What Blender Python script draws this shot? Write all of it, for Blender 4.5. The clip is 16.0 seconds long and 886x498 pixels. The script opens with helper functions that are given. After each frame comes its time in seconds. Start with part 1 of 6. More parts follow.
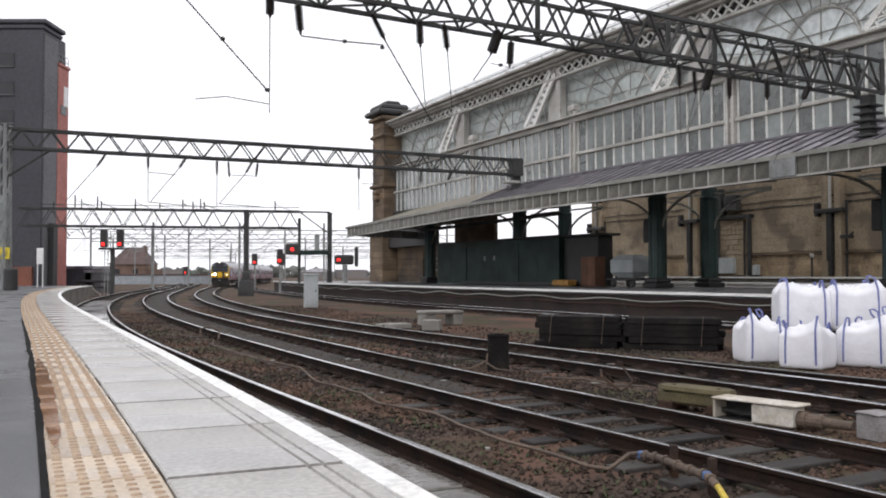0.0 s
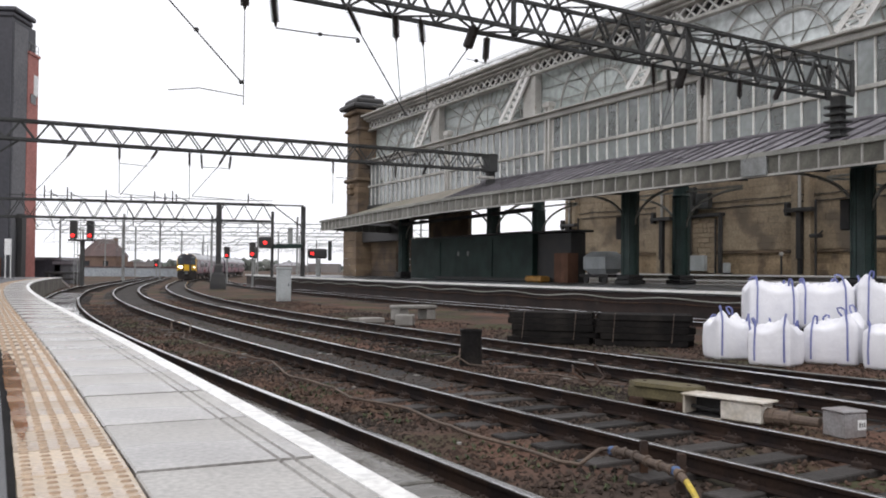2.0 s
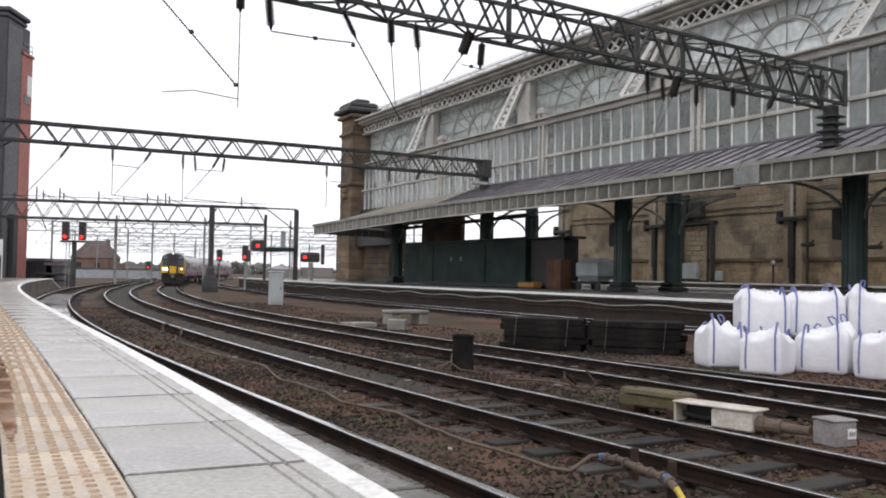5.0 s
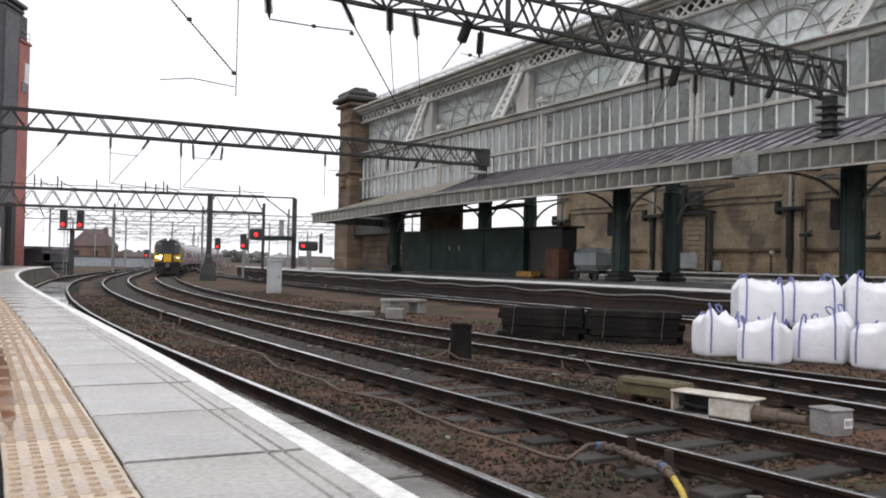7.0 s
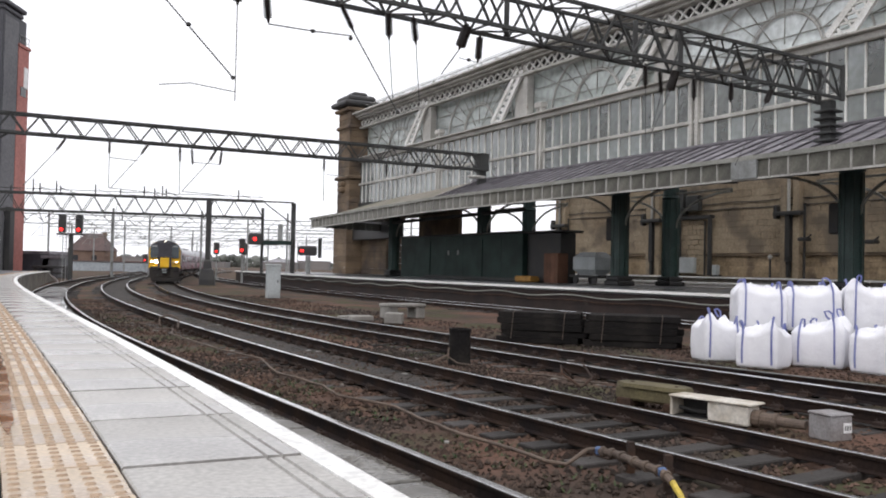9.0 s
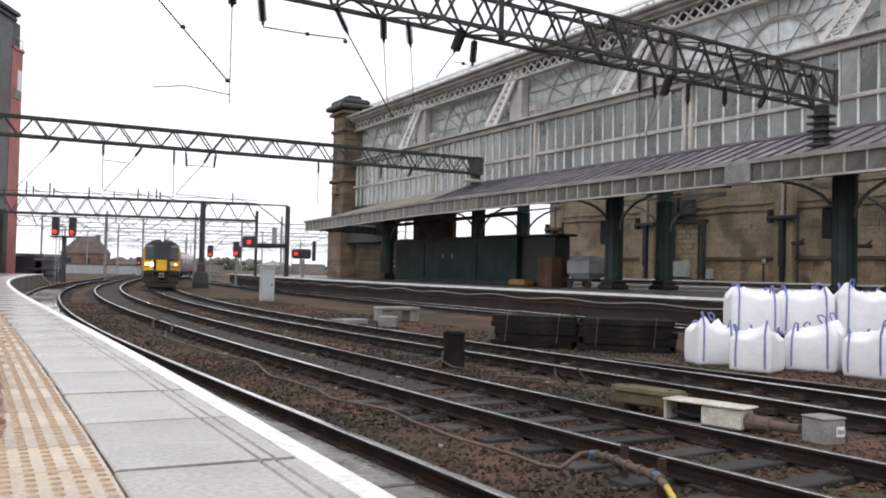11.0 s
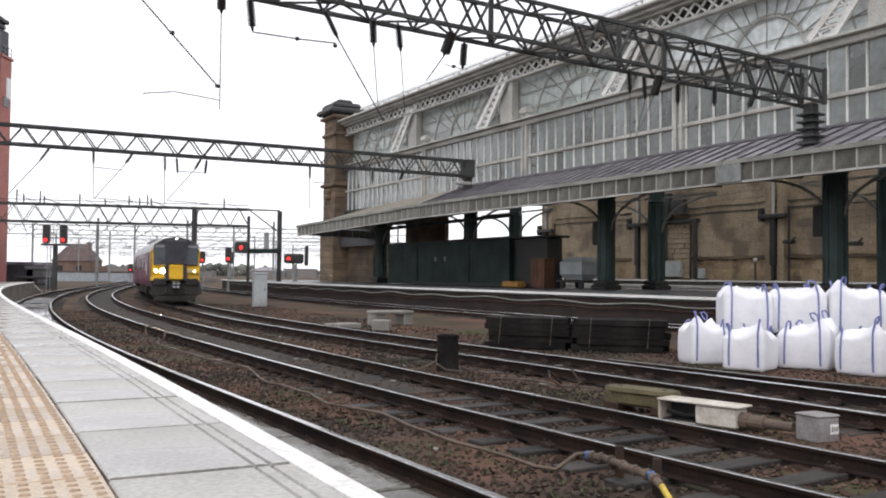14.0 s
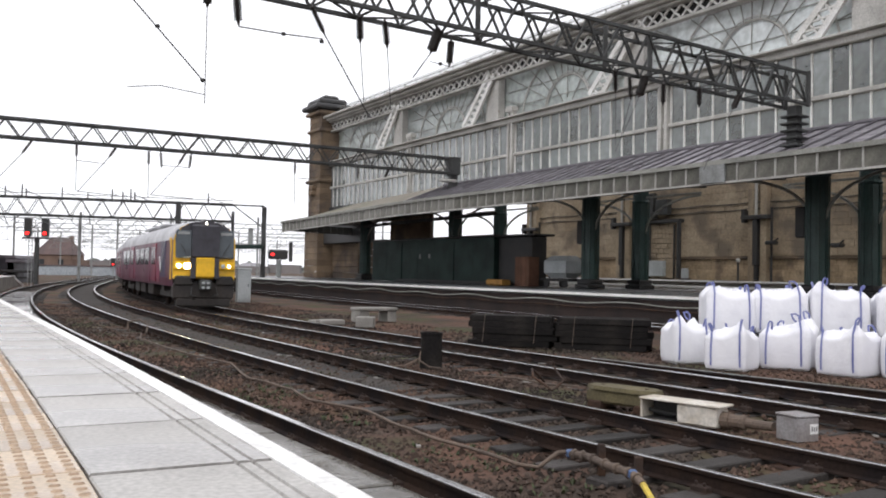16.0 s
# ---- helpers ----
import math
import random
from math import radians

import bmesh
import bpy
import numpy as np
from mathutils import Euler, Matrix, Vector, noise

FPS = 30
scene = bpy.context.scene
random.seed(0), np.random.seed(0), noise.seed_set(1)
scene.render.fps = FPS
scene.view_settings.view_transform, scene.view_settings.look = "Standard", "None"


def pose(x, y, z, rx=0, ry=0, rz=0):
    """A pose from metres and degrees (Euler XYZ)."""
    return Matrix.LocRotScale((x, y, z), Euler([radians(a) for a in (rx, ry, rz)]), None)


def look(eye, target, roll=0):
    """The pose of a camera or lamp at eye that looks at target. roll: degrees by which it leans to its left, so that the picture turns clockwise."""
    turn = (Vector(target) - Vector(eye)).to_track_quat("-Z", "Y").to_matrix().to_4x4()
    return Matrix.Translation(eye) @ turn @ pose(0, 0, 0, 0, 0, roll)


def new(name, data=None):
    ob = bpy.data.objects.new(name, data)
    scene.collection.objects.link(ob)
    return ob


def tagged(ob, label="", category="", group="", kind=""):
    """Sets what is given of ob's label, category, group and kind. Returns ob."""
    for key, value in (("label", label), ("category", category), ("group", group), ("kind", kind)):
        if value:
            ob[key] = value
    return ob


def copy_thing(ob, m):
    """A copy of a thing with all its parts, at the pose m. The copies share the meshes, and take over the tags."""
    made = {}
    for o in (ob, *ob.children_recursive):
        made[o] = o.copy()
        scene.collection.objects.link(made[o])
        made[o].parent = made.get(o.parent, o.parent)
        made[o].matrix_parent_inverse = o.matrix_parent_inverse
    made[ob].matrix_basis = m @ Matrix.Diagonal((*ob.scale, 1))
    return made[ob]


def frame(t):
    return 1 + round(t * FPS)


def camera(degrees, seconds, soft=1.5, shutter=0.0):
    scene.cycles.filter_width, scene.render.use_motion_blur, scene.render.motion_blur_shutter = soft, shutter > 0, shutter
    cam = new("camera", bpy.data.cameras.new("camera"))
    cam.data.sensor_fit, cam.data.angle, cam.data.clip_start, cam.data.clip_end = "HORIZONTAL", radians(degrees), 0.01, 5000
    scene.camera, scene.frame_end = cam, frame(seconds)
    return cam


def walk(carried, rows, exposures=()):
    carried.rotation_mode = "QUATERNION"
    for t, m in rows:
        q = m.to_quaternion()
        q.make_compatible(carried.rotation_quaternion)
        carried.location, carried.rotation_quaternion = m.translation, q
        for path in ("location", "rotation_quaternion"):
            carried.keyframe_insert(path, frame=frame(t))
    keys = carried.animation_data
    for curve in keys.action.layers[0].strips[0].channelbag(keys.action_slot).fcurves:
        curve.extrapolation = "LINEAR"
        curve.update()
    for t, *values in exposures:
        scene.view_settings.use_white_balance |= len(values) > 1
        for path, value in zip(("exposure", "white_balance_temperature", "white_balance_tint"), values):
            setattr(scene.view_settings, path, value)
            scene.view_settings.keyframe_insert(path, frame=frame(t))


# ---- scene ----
cam = camera(53.0, 16.0, soft=1.9)
EYE = 1.53
TURNS = [  # seconds, pitch, roll, yaw
    (0.0, 91.680, 0.000, 0.000), (0.5, 91.907, -0.156, -0.156), (1.0, 91.886, -0.265, -0.246),
    (1.5, 91.455, -0.144, -0.495), (2.0, 91.368, -0.533, -1.704), (2.5, 91.337, -0.467, -1.978),
    (3.0, 91.605, -1.153, -2.429), (3.5, 91.862, -1.211, -2.220), (6.0, 91.393, -1.109, -2.178),
    (6.5, 91.169, -1.199, -2.240), (7.0, 91.003, -1.275, -2.288), (7.5, 91.379, -1.020, -2.453),
    (8.0, 90.901, -1.189, -2.057), (8.5, 90.969, -1.053, -2.115), (9.0, 91.299, -1.257, -2.356),
    (11.5, 91.610, -1.247, -2.850), (12.0, 91.738, -0.849, -2.922), (12.5, 91.769, -0.524, -2.917),
    (13.0, 91.548, -0.528, -2.856), (13.5, 91.783, -0.672, -3.091), (14.0, 91.722, -0.611, -3.188),
    (14.5, 91.392, -0.917, -3.313), (15.0, 91.594, -1.135, -3.604), (15.5, 91.581, -0.801, -3.887),
    (16.0, 91.575, -1.166, -4.193)]
walk(cam, [(t, pose(0, 0, EYE, p, r, y)) for t, p, r, y in TURNS],
     [(0.0, 0.02), (7.5, 0.0), (9.0, 0.10), (12.5, 0.11), (16.0, 0.17)])

# ---- sky and light: a bright overcast day ----
world = bpy.data.worlds.new("overcast")
scene.world = world
world.use_nodes = True
wn, wl = world.node_tree.nodes, world.node_tree.links
sky = wn.new("ShaderNodeTexSky")
sky.sky_type, sky.sun_disc = "NISHITA", False
sky.sun_elevation, sky.sun_rotation, sky.dust_density = radians(48), radians(200), 6.0
veil = wn.new("ShaderNodeMixRGB")
veil.inputs["Fac"].default_value = 0.93
veil.inputs["Color2"].default_value = (9.62, 9.62, 10.05, 1)
wl.new(sky.outputs["Color"], veil.inputs["Color1"])
wl.new(veil.outputs["Color"], wn["Background"].inputs["Color"])
wn["Background"].inputs["Strength"].default_value = 0.125
sun = new("sun", bpy.data.lights.new("sun", "SUN"))
sun.data.energy, sun.data.angle, sun.data.color = 0.7, radians(25), (1.0, 0.98, 0.96)
sun.matrix_basis = look((0, 0, 40), (8, 30, 0))

# ---- materials ----
MATS = {}


def mat(name, a, b=None, rough=0.7, metal=0.0, scale=3.0, fine=40.0, bump=0.2, island=0.0, spots=None, wet=None, spec=0.5, lo=0.4, hi=0.62, bumpscale=None):
    """Two colours mixed by a broad noise, a fine grain, optional third colour in patches, optional wet patches."""
    m = bpy.data.materials.new(name)
    m.use_nodes = True
    n, l = m.node_tree.nodes, m.node_tree.links
    bsdf = n["Principled BSDF"]
    tc = n.new("ShaderNodeTexCoord")

    def tex(s, detail=4.0):
        t = n.new("ShaderNodeTexNoise")
        t.inputs["Scale"].default_value, t.inputs["Detail"].default_value = s, detail
        l.new(tc.outputs["Object"], t.inputs["Vector"])
        return t

    def ramp(src, lo, hi):
        r = n.new("ShaderNodeMapRange")
        r.inputs["From Min"].default_value, r.inputs["From Max"].default_value = lo, hi
        l.new(src, r.inputs["Value"])
        return r.outputs["Result"]

    def mix(fac, c1, c2, blend="MIX"):
        x = n.new("ShaderNodeMixRGB")
        x.blend_type = blend
        for key, v in (("Fac", fac), ("Color1", c1), ("Color2", c2)):
            if isinstance(v, (tuple, list)):
                x.inputs[key].default_value = (*v[:3], 1)
            elif isinstance(v, (int, float)):
                x.inputs[key].default_value = v
            else:
                l.new(v, x.inputs[key])
        return x.outputs["Color"]

    big, small = tex(scale), tex(fine, 2.0)
    b = b or tuple(c * 0.7 for c in a)
    col = mix(ramp(big.outputs["Fac"], lo, hi), a, b)
    col = mix(0.45, col, mix(ramp(small.outputs["Fac"], 0.3, 0.7), (0.55,) * 3, (1.35,) * 3), "MULTIPLY")
    if spots:
        col = mix(ramp(tex(spots[1]).outputs["Fac"], spots[2], spots[2] + 0.1), col, spots[0])
    if island:
        info = n.new("ShaderNodeObjectInfo")
        geo = n.new("ShaderNodeNewGeometry")
        add = n.new("ShaderNodeMath")
        add.operation = "ADD"
        l.new(info.outputs["Random"], add.inputs[0])
        l.new(geo.outputs["Random Per Island"], add.inputs[1])
        half = n.new("ShaderNodeMath")
        half.operation = "FRACT"
        l.new(add.outputs[0], half.inputs[0])
        col = mix(1.0, col, mix(half.outputs[0], (1 - island,) * 3, (1 + island,) * 3), "MULTIPLY")
    l.new(col, bsdf.inputs["Base Color"])
    bsdf.inputs["Metallic"].default_value = metal
    bsdf.inputs["Specular IOR Level"].default_value = spec
    if wet:
        w = ramp(tex(wet[0], 3.0).outputs["Fac"], wet[1], wet[1] + 0.12)
        r = n.new("ShaderNodeMapRange")
        r.inputs["To Min"].default_value, r.inputs["To Max"].default_value = rough, wet[2]
        l.new(w, r.inputs["Value"])
        l.new(r.outputs["Result"], bsdf.inputs["Roughness"])
    else:
        r = n.new("ShaderNodeMapRange")
        r.inputs["To Min"].default_value, r.inputs["To Max"].default_value = max(rough - 0.12, 0.03), min(rough + 0.12, 1)
        l.new(big.outputs["Fac"], r.inputs["Value"])
        l.new(r.outputs["Result"], bsdf.inputs["Roughness"])
    if bump:
        bp = n.new("ShaderNodeBump")
        bp.inputs["Strength"].default_value, bp.inputs["Distance"].default_value = bump, 0.02
        l.new((tex(bumpscale, 3.0) if bumpscale else small).outputs["Fac"], bp.inputs["Height"])
        l.new(bp.outputs["Normal"], bsdf.inputs["Normal"])
    MATS[name] = m
    return m


def glow(name, colour, power):
    m = bpy.data.materials.new(name)
    m.use_nodes = True
    b = m.node_tree.nodes["Principled BSDF"]
    b.inputs["Base Color"].default_value = (*colour, 1)
    b.inputs["Emission Color"].default_value = (*colour, 1)
    b.inputs["Emission Strength"].default_value = power
    return m


def pane(name, colour, alpha, rough=0.12, vary=0.12):
    """Dirty glazing: part of the light passes, part is spread by the grime."""
    m = mat(name, colour, tuple(c * 0.72 for c in colour), rough, scale=0.35, fine=3.0, bump=0.0, island=vary)
    m.node_tree.nodes["Principled BSDF"].inputs["Alpha"].default_value = alpha
    return m


BALLAST = mat("ballast_ground", (0.048, 0.037, 0.030), (0.124, 0.068, 0.048), 0.95, scale=0.33, fine=16.0, bump=0.7, spots=((0.056, 0.055, 0.028), 0.42, 0.52), spec=0.2, bumpscale=26.0)
OILY = mat("oily_dark_ballast", (0.026, 0.024, 0.023), (0.056, 0.046, 0.039), 0.85, scale=1.1, fine=18.0, bump=1.0, spec=0.3, bumpscale=24.0)
STONE = mat("ballast_stone", (0.044, 0.036, 0.031), (0.096, 0.061, 0.046), 0.95, scale=0.3, fine=30.0, bump=0.3, island=0.65, spec=0.15)
RAIL = mat("rusty_rail", (0.018, 0.014, 0.014), (0.034, 0.022, 0.017), 0.8, 0.0, scale=2.0, fine=30.0, bump=0.2, spec=0.08)
SHINE = mat("polished_rail_head", (0.74, 0.74, 0.76), (0.56, 0.55, 0.55), 0.17, 1.0, scale=1.0, fine=20.0, bump=0.02)
SLEEPER = mat("wet_grey_timber", (0.050, 0.045, 0.043), (0.028, 0.025, 0.023), 0.75, scale=1.3, fine=25.0, bump=0.5, island=0.55, wet=(0.8, 0.52, 0.4), spec=0.2)
CONCRETE = mat("worn_concrete", (0.30, 0.29, 0.27), (0.20, 0.19, 0.175), 0.8, scale=1.2, fine=30.0, bump=0.25, island=0.1)
GREYBOX = mat("dull_grey_box", (0.27, 0.26, 0.265), (0.19, 0.17, 0.165), 0.6, scale=1.8, fine=25.0, bump=0.1)
WETCON = mat("wet_concrete", (0.17, 0.16, 0.145), (0.10, 0.093, 0.082), 0.6, scale=0.7, fine=18.0, bump=0.1, wet=(0.5, 0.42, 0.06))
SLAB = mat("wet_paving_slab", (0.44, 0.425, 0.405), (0.30, 0.285, 0.27), 0.5, scale=1.6, fine=45.0, bump=0.06, island=0.07, wet=(0.7, 0.42, 0.2))
JOINT = mat("dirty_joint", (0.050, 0.045, 0.040), None, 0.9, bump=0.3)
# blister colour darker than the tile: their crescent shadows are painted in
DOT = mat("dirty_blister", (0.33, 0.23, 0.155), (0.42, 0.31, 0.22), 0.5, scale=1.5, fine=50.0, bump=0.05)
CREOSOTE = mat("creosoted_timber", (0.013, 0.012, 0.012), (0.026, 0.023, 0.021), 0.75, scale=2.0, fine=20.0, bump=0.4, island=0.3, spec=0.08)
TACTILE = mat("buff_tactile_paving", (0.54, 0.44, 0.33), (0.42, 0.32, 0.225), 0.45, scale=1.8, fine=50.0, bump=0.08, island=0.16, spots=((0.27, 0.155, 0.080), 0.9, 0.60), wet=(0.9, 0.42, 0.2))
ASPHALT = mat("wet_asphalt", (0.105, 0.108, 0.115), (0.075, 0.077, 0.082), 0.5, scale=0.6, fine=120.0, bump=0.25, wet=(0.5, 0.5, 0.22))
WHITE = mat("white_line_paint", (0.82, 0.82, 0.81), (0.74, 0.73, 0.71), 0.55, scale=1.5, fine=25.0, bump=0.08)
PLATWALL = mat("stained_platform_concrete", (0.20, 0.18, 0.155), (0.13, 0.115, 0.10), 0.85, scale=0.9, fine=14.0, bump=0.3, spots=((0.07, 0.06, 0.05), 0.7, 0.6))
DARKWALL = mat("sooty_brick", (0.017, 0.012, 0.011), (0.034, 0.022, 0.019), 0.9, scale=0.8, fine=14.0, bump=0.5, spots=((0.085, 0.072, 0.062), 0.9, 0.70))
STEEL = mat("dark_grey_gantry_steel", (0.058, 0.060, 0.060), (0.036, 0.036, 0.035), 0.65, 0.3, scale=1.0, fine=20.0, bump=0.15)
GALV = mat("weathered_galvanised_steel", (0.30, 0.31, 0.31), (0.20, 0.205, 0.20), 0.6, 0.4, scale=1.0, fine=20.0, bump=0.1)
BLACK = mat("black_painted_metal", (0.022, 0.022, 0.024), (0.035, 0.033, 0.032), 0.55, scale=1.5, fine=25.0, bump=0.1)
PORCELAIN = mat("brown_insulator_glaze", (0.030, 0.022, 0.020), None, 0.3, scale=3.0, fine=20.0, bump=0.0)
COLUMNGREEN = mat("worn_green_iron_paint", (0.026, 0.058, 0.052), (0.017, 0.038, 0.035), 0.45, scale=0.8, fine=14.0, bump=0.12)
GREEN = mat("dark_green_paint", (0.014, 0.036, 0.030), (0.009, 0.022, 0.019), 0.55, scale=0.8, fine=14.0, bump=0.12, spec=0.3)
IRON = mat("grey_cream_ironwork", (0.47, 0.46, 0.435), (0.33, 0.32, 0.30), 0.65, scale=0.6, fine=12.0, bump=0.1, spots=((0.20, 0.16, 0.125), 0.9, 0.68))
WHITEIRON = mat("white_ironwork", (0.74, 0.74, 0.72), (0.58, 0.57, 0.54), 0.6, scale=0.8, fine=12.0, bump=0.1)
VALANCE = mat("grey_valance_board", (0.27, 0.27, 0.245), (0.20, 0.20, 0.18), 0.7, scale=0.7, fine=14.0, bump=0.15, island=0.1)
FARBOARD = mat("grey_green_valance_board", (0.225, 0.222, 0.20), (0.165, 0.162, 0.145), 0.75, scale=0.7, fine=14.0, bump=0.15, island=0.15)
BOARD = mat("dark_olive_valance_board", (0.155, 0.152, 0.130), (0.105, 0.102, 0.088), 0.75, scale=0.9, fine=14.0, bump=0.15, island=0.25)
LEAD = mat("dull_lead_roll", (0.105, 0.098, 0.110), (0.070, 0.064, 0.072), 0.6, scale=1.2, fine=14.0, bump=0.15)
SLATE = mat("purple_grey_slate", (0.25, 0.234, 0.258), (0.15, 0.14, 0.155), 0.45, scale=0.5, fine=8.0, bump=0.3, island=0.2, wet=(0.3, 0.45, 0.25))
FELT = mat("brown_roof_felt", (0.215, 0.195, 0.160), (0.155, 0.140, 0.110), 0.8, scale=0.4, fine=12.0, bump=0.25, spots=((0.15, 0.155, 0.095), 0.4, 0.58))
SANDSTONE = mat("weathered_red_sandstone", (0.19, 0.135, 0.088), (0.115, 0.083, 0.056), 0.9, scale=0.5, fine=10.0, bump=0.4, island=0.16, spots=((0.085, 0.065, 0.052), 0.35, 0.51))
BEIGE = mat("beige_stone_wall", (0.39, 0.315, 0.225), (0.27, 0.21, 0.145), 0.9, scale=0.25, fine=6.0, bump=0.2, island=0.06, spots=((0.18, 0.145, 0.11), 0.30, 0.54))
OCHRE = mat("ochre_base_stone", (0.40, 0.30, 0.195), (0.27, 0.20, 0.125), 0.9, scale=0.5, fine=6.0, bump=0.3, island=0.2, spots=((0.17, 0.125, 0.088), 0.6, 0.55))
GLASS = pane("grimy_screen_glass", (0.25, 0.275, 0.275), 0.72, 0.12, 0.4)
# two fan glass colours: near bays carry painted sky brightness, far bays are dimmed
BRIGHTFAN = pane("pale_fan_glass", (0.90, 0.96, 0.96), 0.78)
DIMFAN = pane("grimy_green_fan_glass", (0.50, 0.55, 0.53), 0.80)
ROOFGLASS = pane("wired_roof_glass", (0.6, 0.62, 0.62), 0.2)
TOWERDARK = mat("dark_slate_cladding", (0.042, 0.043, 0.054), (0.056, 0.056, 0.068), 0.6, scale=0.15, fine=3.0, bump=0.1)
TOWERGREY = mat("grey_concrete_cladding", (0.155, 0.155, 0.165), (0.12, 0.12, 0.13), 0.8, scale=0.2, fine=4.0, bump=0.1)
TOWERRED = mat("red_terracotta_cladding", (0.43, 0.165, 0.14), (0.35, 0.13, 0.11), 0.7, scale=0.2, fine=4.0, bump=0.1)
BROWNBRICK = mat("brown_brick", (0.19, 0.128, 0.098), (0.14, 0.092, 0.072), 0.9, scale=0.5, fine=12.0, bump=0.3)
BROWNTILE = mat("brown_roof_tile", (0.115, 0.075, 0.07), (0.085, 0.062, 0.06), 0.8, scale=0.8, fine=9.0, bump=0.3)
REDBRICK = mat("red_brick", (0.24, 0.095, 0.065), (0.17, 0.07, 0.05), 0.9, scale=0.5, fine=12.0, bump=0.3)
# distant walls: aerial haze is put into this grey base colour
HAZEBRICK = mat("far_grey_brick", (0.17, 0.165, 0.165), (0.22, 0.20, 0.195), 0.9, scale=0.05, fine=2.0, bump=0.0)
WINDOW = mat("dark_window_glass", (0.020, 0.022, 0.026), None, 0.1, scale=1.0, bump=0.0)
BAG = mat("white_woven_bag", (0.80, 0.80, 0.84), (0.72, 0.72, 0.77), 0.7, scale=1.8, fine=130.0, bump=0.55, bumpscale=7.0)
STRAP = mat("blue_webbing_strap", (0.13, 0.15, 0.36), (0.22, 0.24, 0.45), 0.8, scale=4.0, fine=90.0, bump=0.2)
CABINET = mat("pale_grey_steel_cabinet", (0.42, 0.45, 0.46), (0.34, 0.365, 0.37), 0.55, scale=1.2, fine=20.0, bump=0.06)
RUST = mat("rusty_iron", (0.070, 0.040, 0.027), (0.040, 0.029, 0.025), 0.85, scale=3.0, fine=30.0, bump=0.4, spec=0.15)
HOSE = mat("dusty_brown_cable", (0.135, 0.098, 0.075), (0.09, 0.068, 0.055), 0.8, scale=2.0, fine=30.0, bump=0.2)
YELLOWHOSE = mat("yellow_hose", (0.62, 0.46, 0.06), (0.45, 0.33, 0.06), 0.6, scale=3.0, fine=20.0, bump=0.1)
BLUECLAMP = mat("blue_clamp", (0.09, 0.15, 0.30), None, 0.6)
OLIVE = mat("olive_mossy_cover", (0.12, 0.10, 0.05), (0.085, 0.072, 0.040), 0.85, scale=2.0, fine=25.0, bump=0.3)
CREAM = mat("cream_plastic_trough", (0.62, 0.585, 0.53), (0.44, 0.39, 0.32), 0.6, scale=2.5, fine=20.0, bump=0.1)
LEAF = mat("weed_leaf", (0.036, 0.058, 0.018), (0.058, 0.066, 0.028), 0.7, scale=3.0, fine=20.0, bump=0.0, island=0.4)
# distant trees greyed in the base colour to stand for haze
HAZETREE = mat("far_woods", (0.10, 0.115, 0.10), (0.15, 0.155, 0.14), 0.9, scale=0.05, fine=0.4, bump=0.0, island=0.3)
YELLOW = mat("yellow_train_paint", (0.80, 0.47, 0.015), (0.74, 0.43, 0.015), 0.35, scale=0.6, fine=3.0, bump=0.0)
MAROON = mat("purple_train_paint", (0.070, 0.024, 0.052), (0.115, 0.028, 0.055), 0.3, scale=0.6, fine=4.0, bump=0.0, lo=0.3, hi=0.7)
CRIMSON = mat("red_pink_train_paint", (0.24, 0.032, 0.06), (0.15, 0.03, 0.07), 0.3, scale=0.5, fine=4.0, bump=0.0)
NAVY = mat("navy_train_paint", (0.025, 0.030, 0.085), (0.035, 0.030, 0.075), 0.3, scale=0.6, fine=4.0, bump=0.0)
ROOFGREY = mat("pale_train_roof", (0.50, 0.50, 0.52), (0.38, 0.38, 0.40), 0.5, scale=0.6, fine=6.0, bump=0.05)
CHARCOAL = mat("charcoal_train_panel", (0.042, 0.040, 0.052), None, 0.4, scale=1.0, fine=6.0, bump=0.0)
SCREEN = mat("cab_windscreen_glass", (0.060, 0.075, 0.088), None, 0.06, scale=1.0, bump=0.0)
UNDER = mat("grimy_underframe", (0.022, 0.020, 0.020), (0.038, 0.032, 0.029), 0.85, scale=1.0, fine=10.0, bump=0.2)
GREYBLUE = mat("pale_blue_grey_parapet", (0.34, 0.37, 0.40), (0.27, 0.29, 0.31), 0.8, scale=0.2, fine=3.0, bump=0.1)
SIGNYELLOW = mat("yellow_sign", (0.75, 0.58, 0.04), None, 0.5, bump=0.0)
SIGNWHITE = mat("white_sign", (0.78, 0.78, 0.78), (0.70, 0.70, 0.70), 0.5, bump=0.0)
ORANGE = mat("faded_orange_plastic", (0.42, 0.22, 0.05), None, 0.6, bump=0.05)
LAMPRED = glow("red_signal_lens", (1.0, 0.022, 0.02), 2.6)
LAMPWHITE = glow("headlight_lens", (1.0, 0.88, 0.62), 40.0)
LAMPSMALL = glow("marker_light_lens", (1.0, 0.90, 0.72), 9.0)


# ---- small building helpers ----
def thing(name, m, label, category, group="", kind=""):
    ob = new(name)
    ob.empty_display_size = 0.2
    ob.matrix_basis = m
    return tagged(ob, label, category, group, kind)


def part(name, bm, material, parent=None, label="", smooth=False):
    me = bpy.data.meshes.new(name)
    bm.normal_update()
    if smooth:
        for f in bm.faces:
            f.smooth = True
    bm.to_mesh(me)
    bm.free()
    me.materials.append(material)
    ob = new(name, me)
    ob.parent = parent
    return tagged(ob, label)


def share(ob, m, parent=None):
    """One more piece on the same mesh."""
    c = new(ob.name.split(".")[0], ob.data)
    c.parent = parent or ob.parent
    c.matrix_basis = m
    return c


def B():
    return bmesh.new()


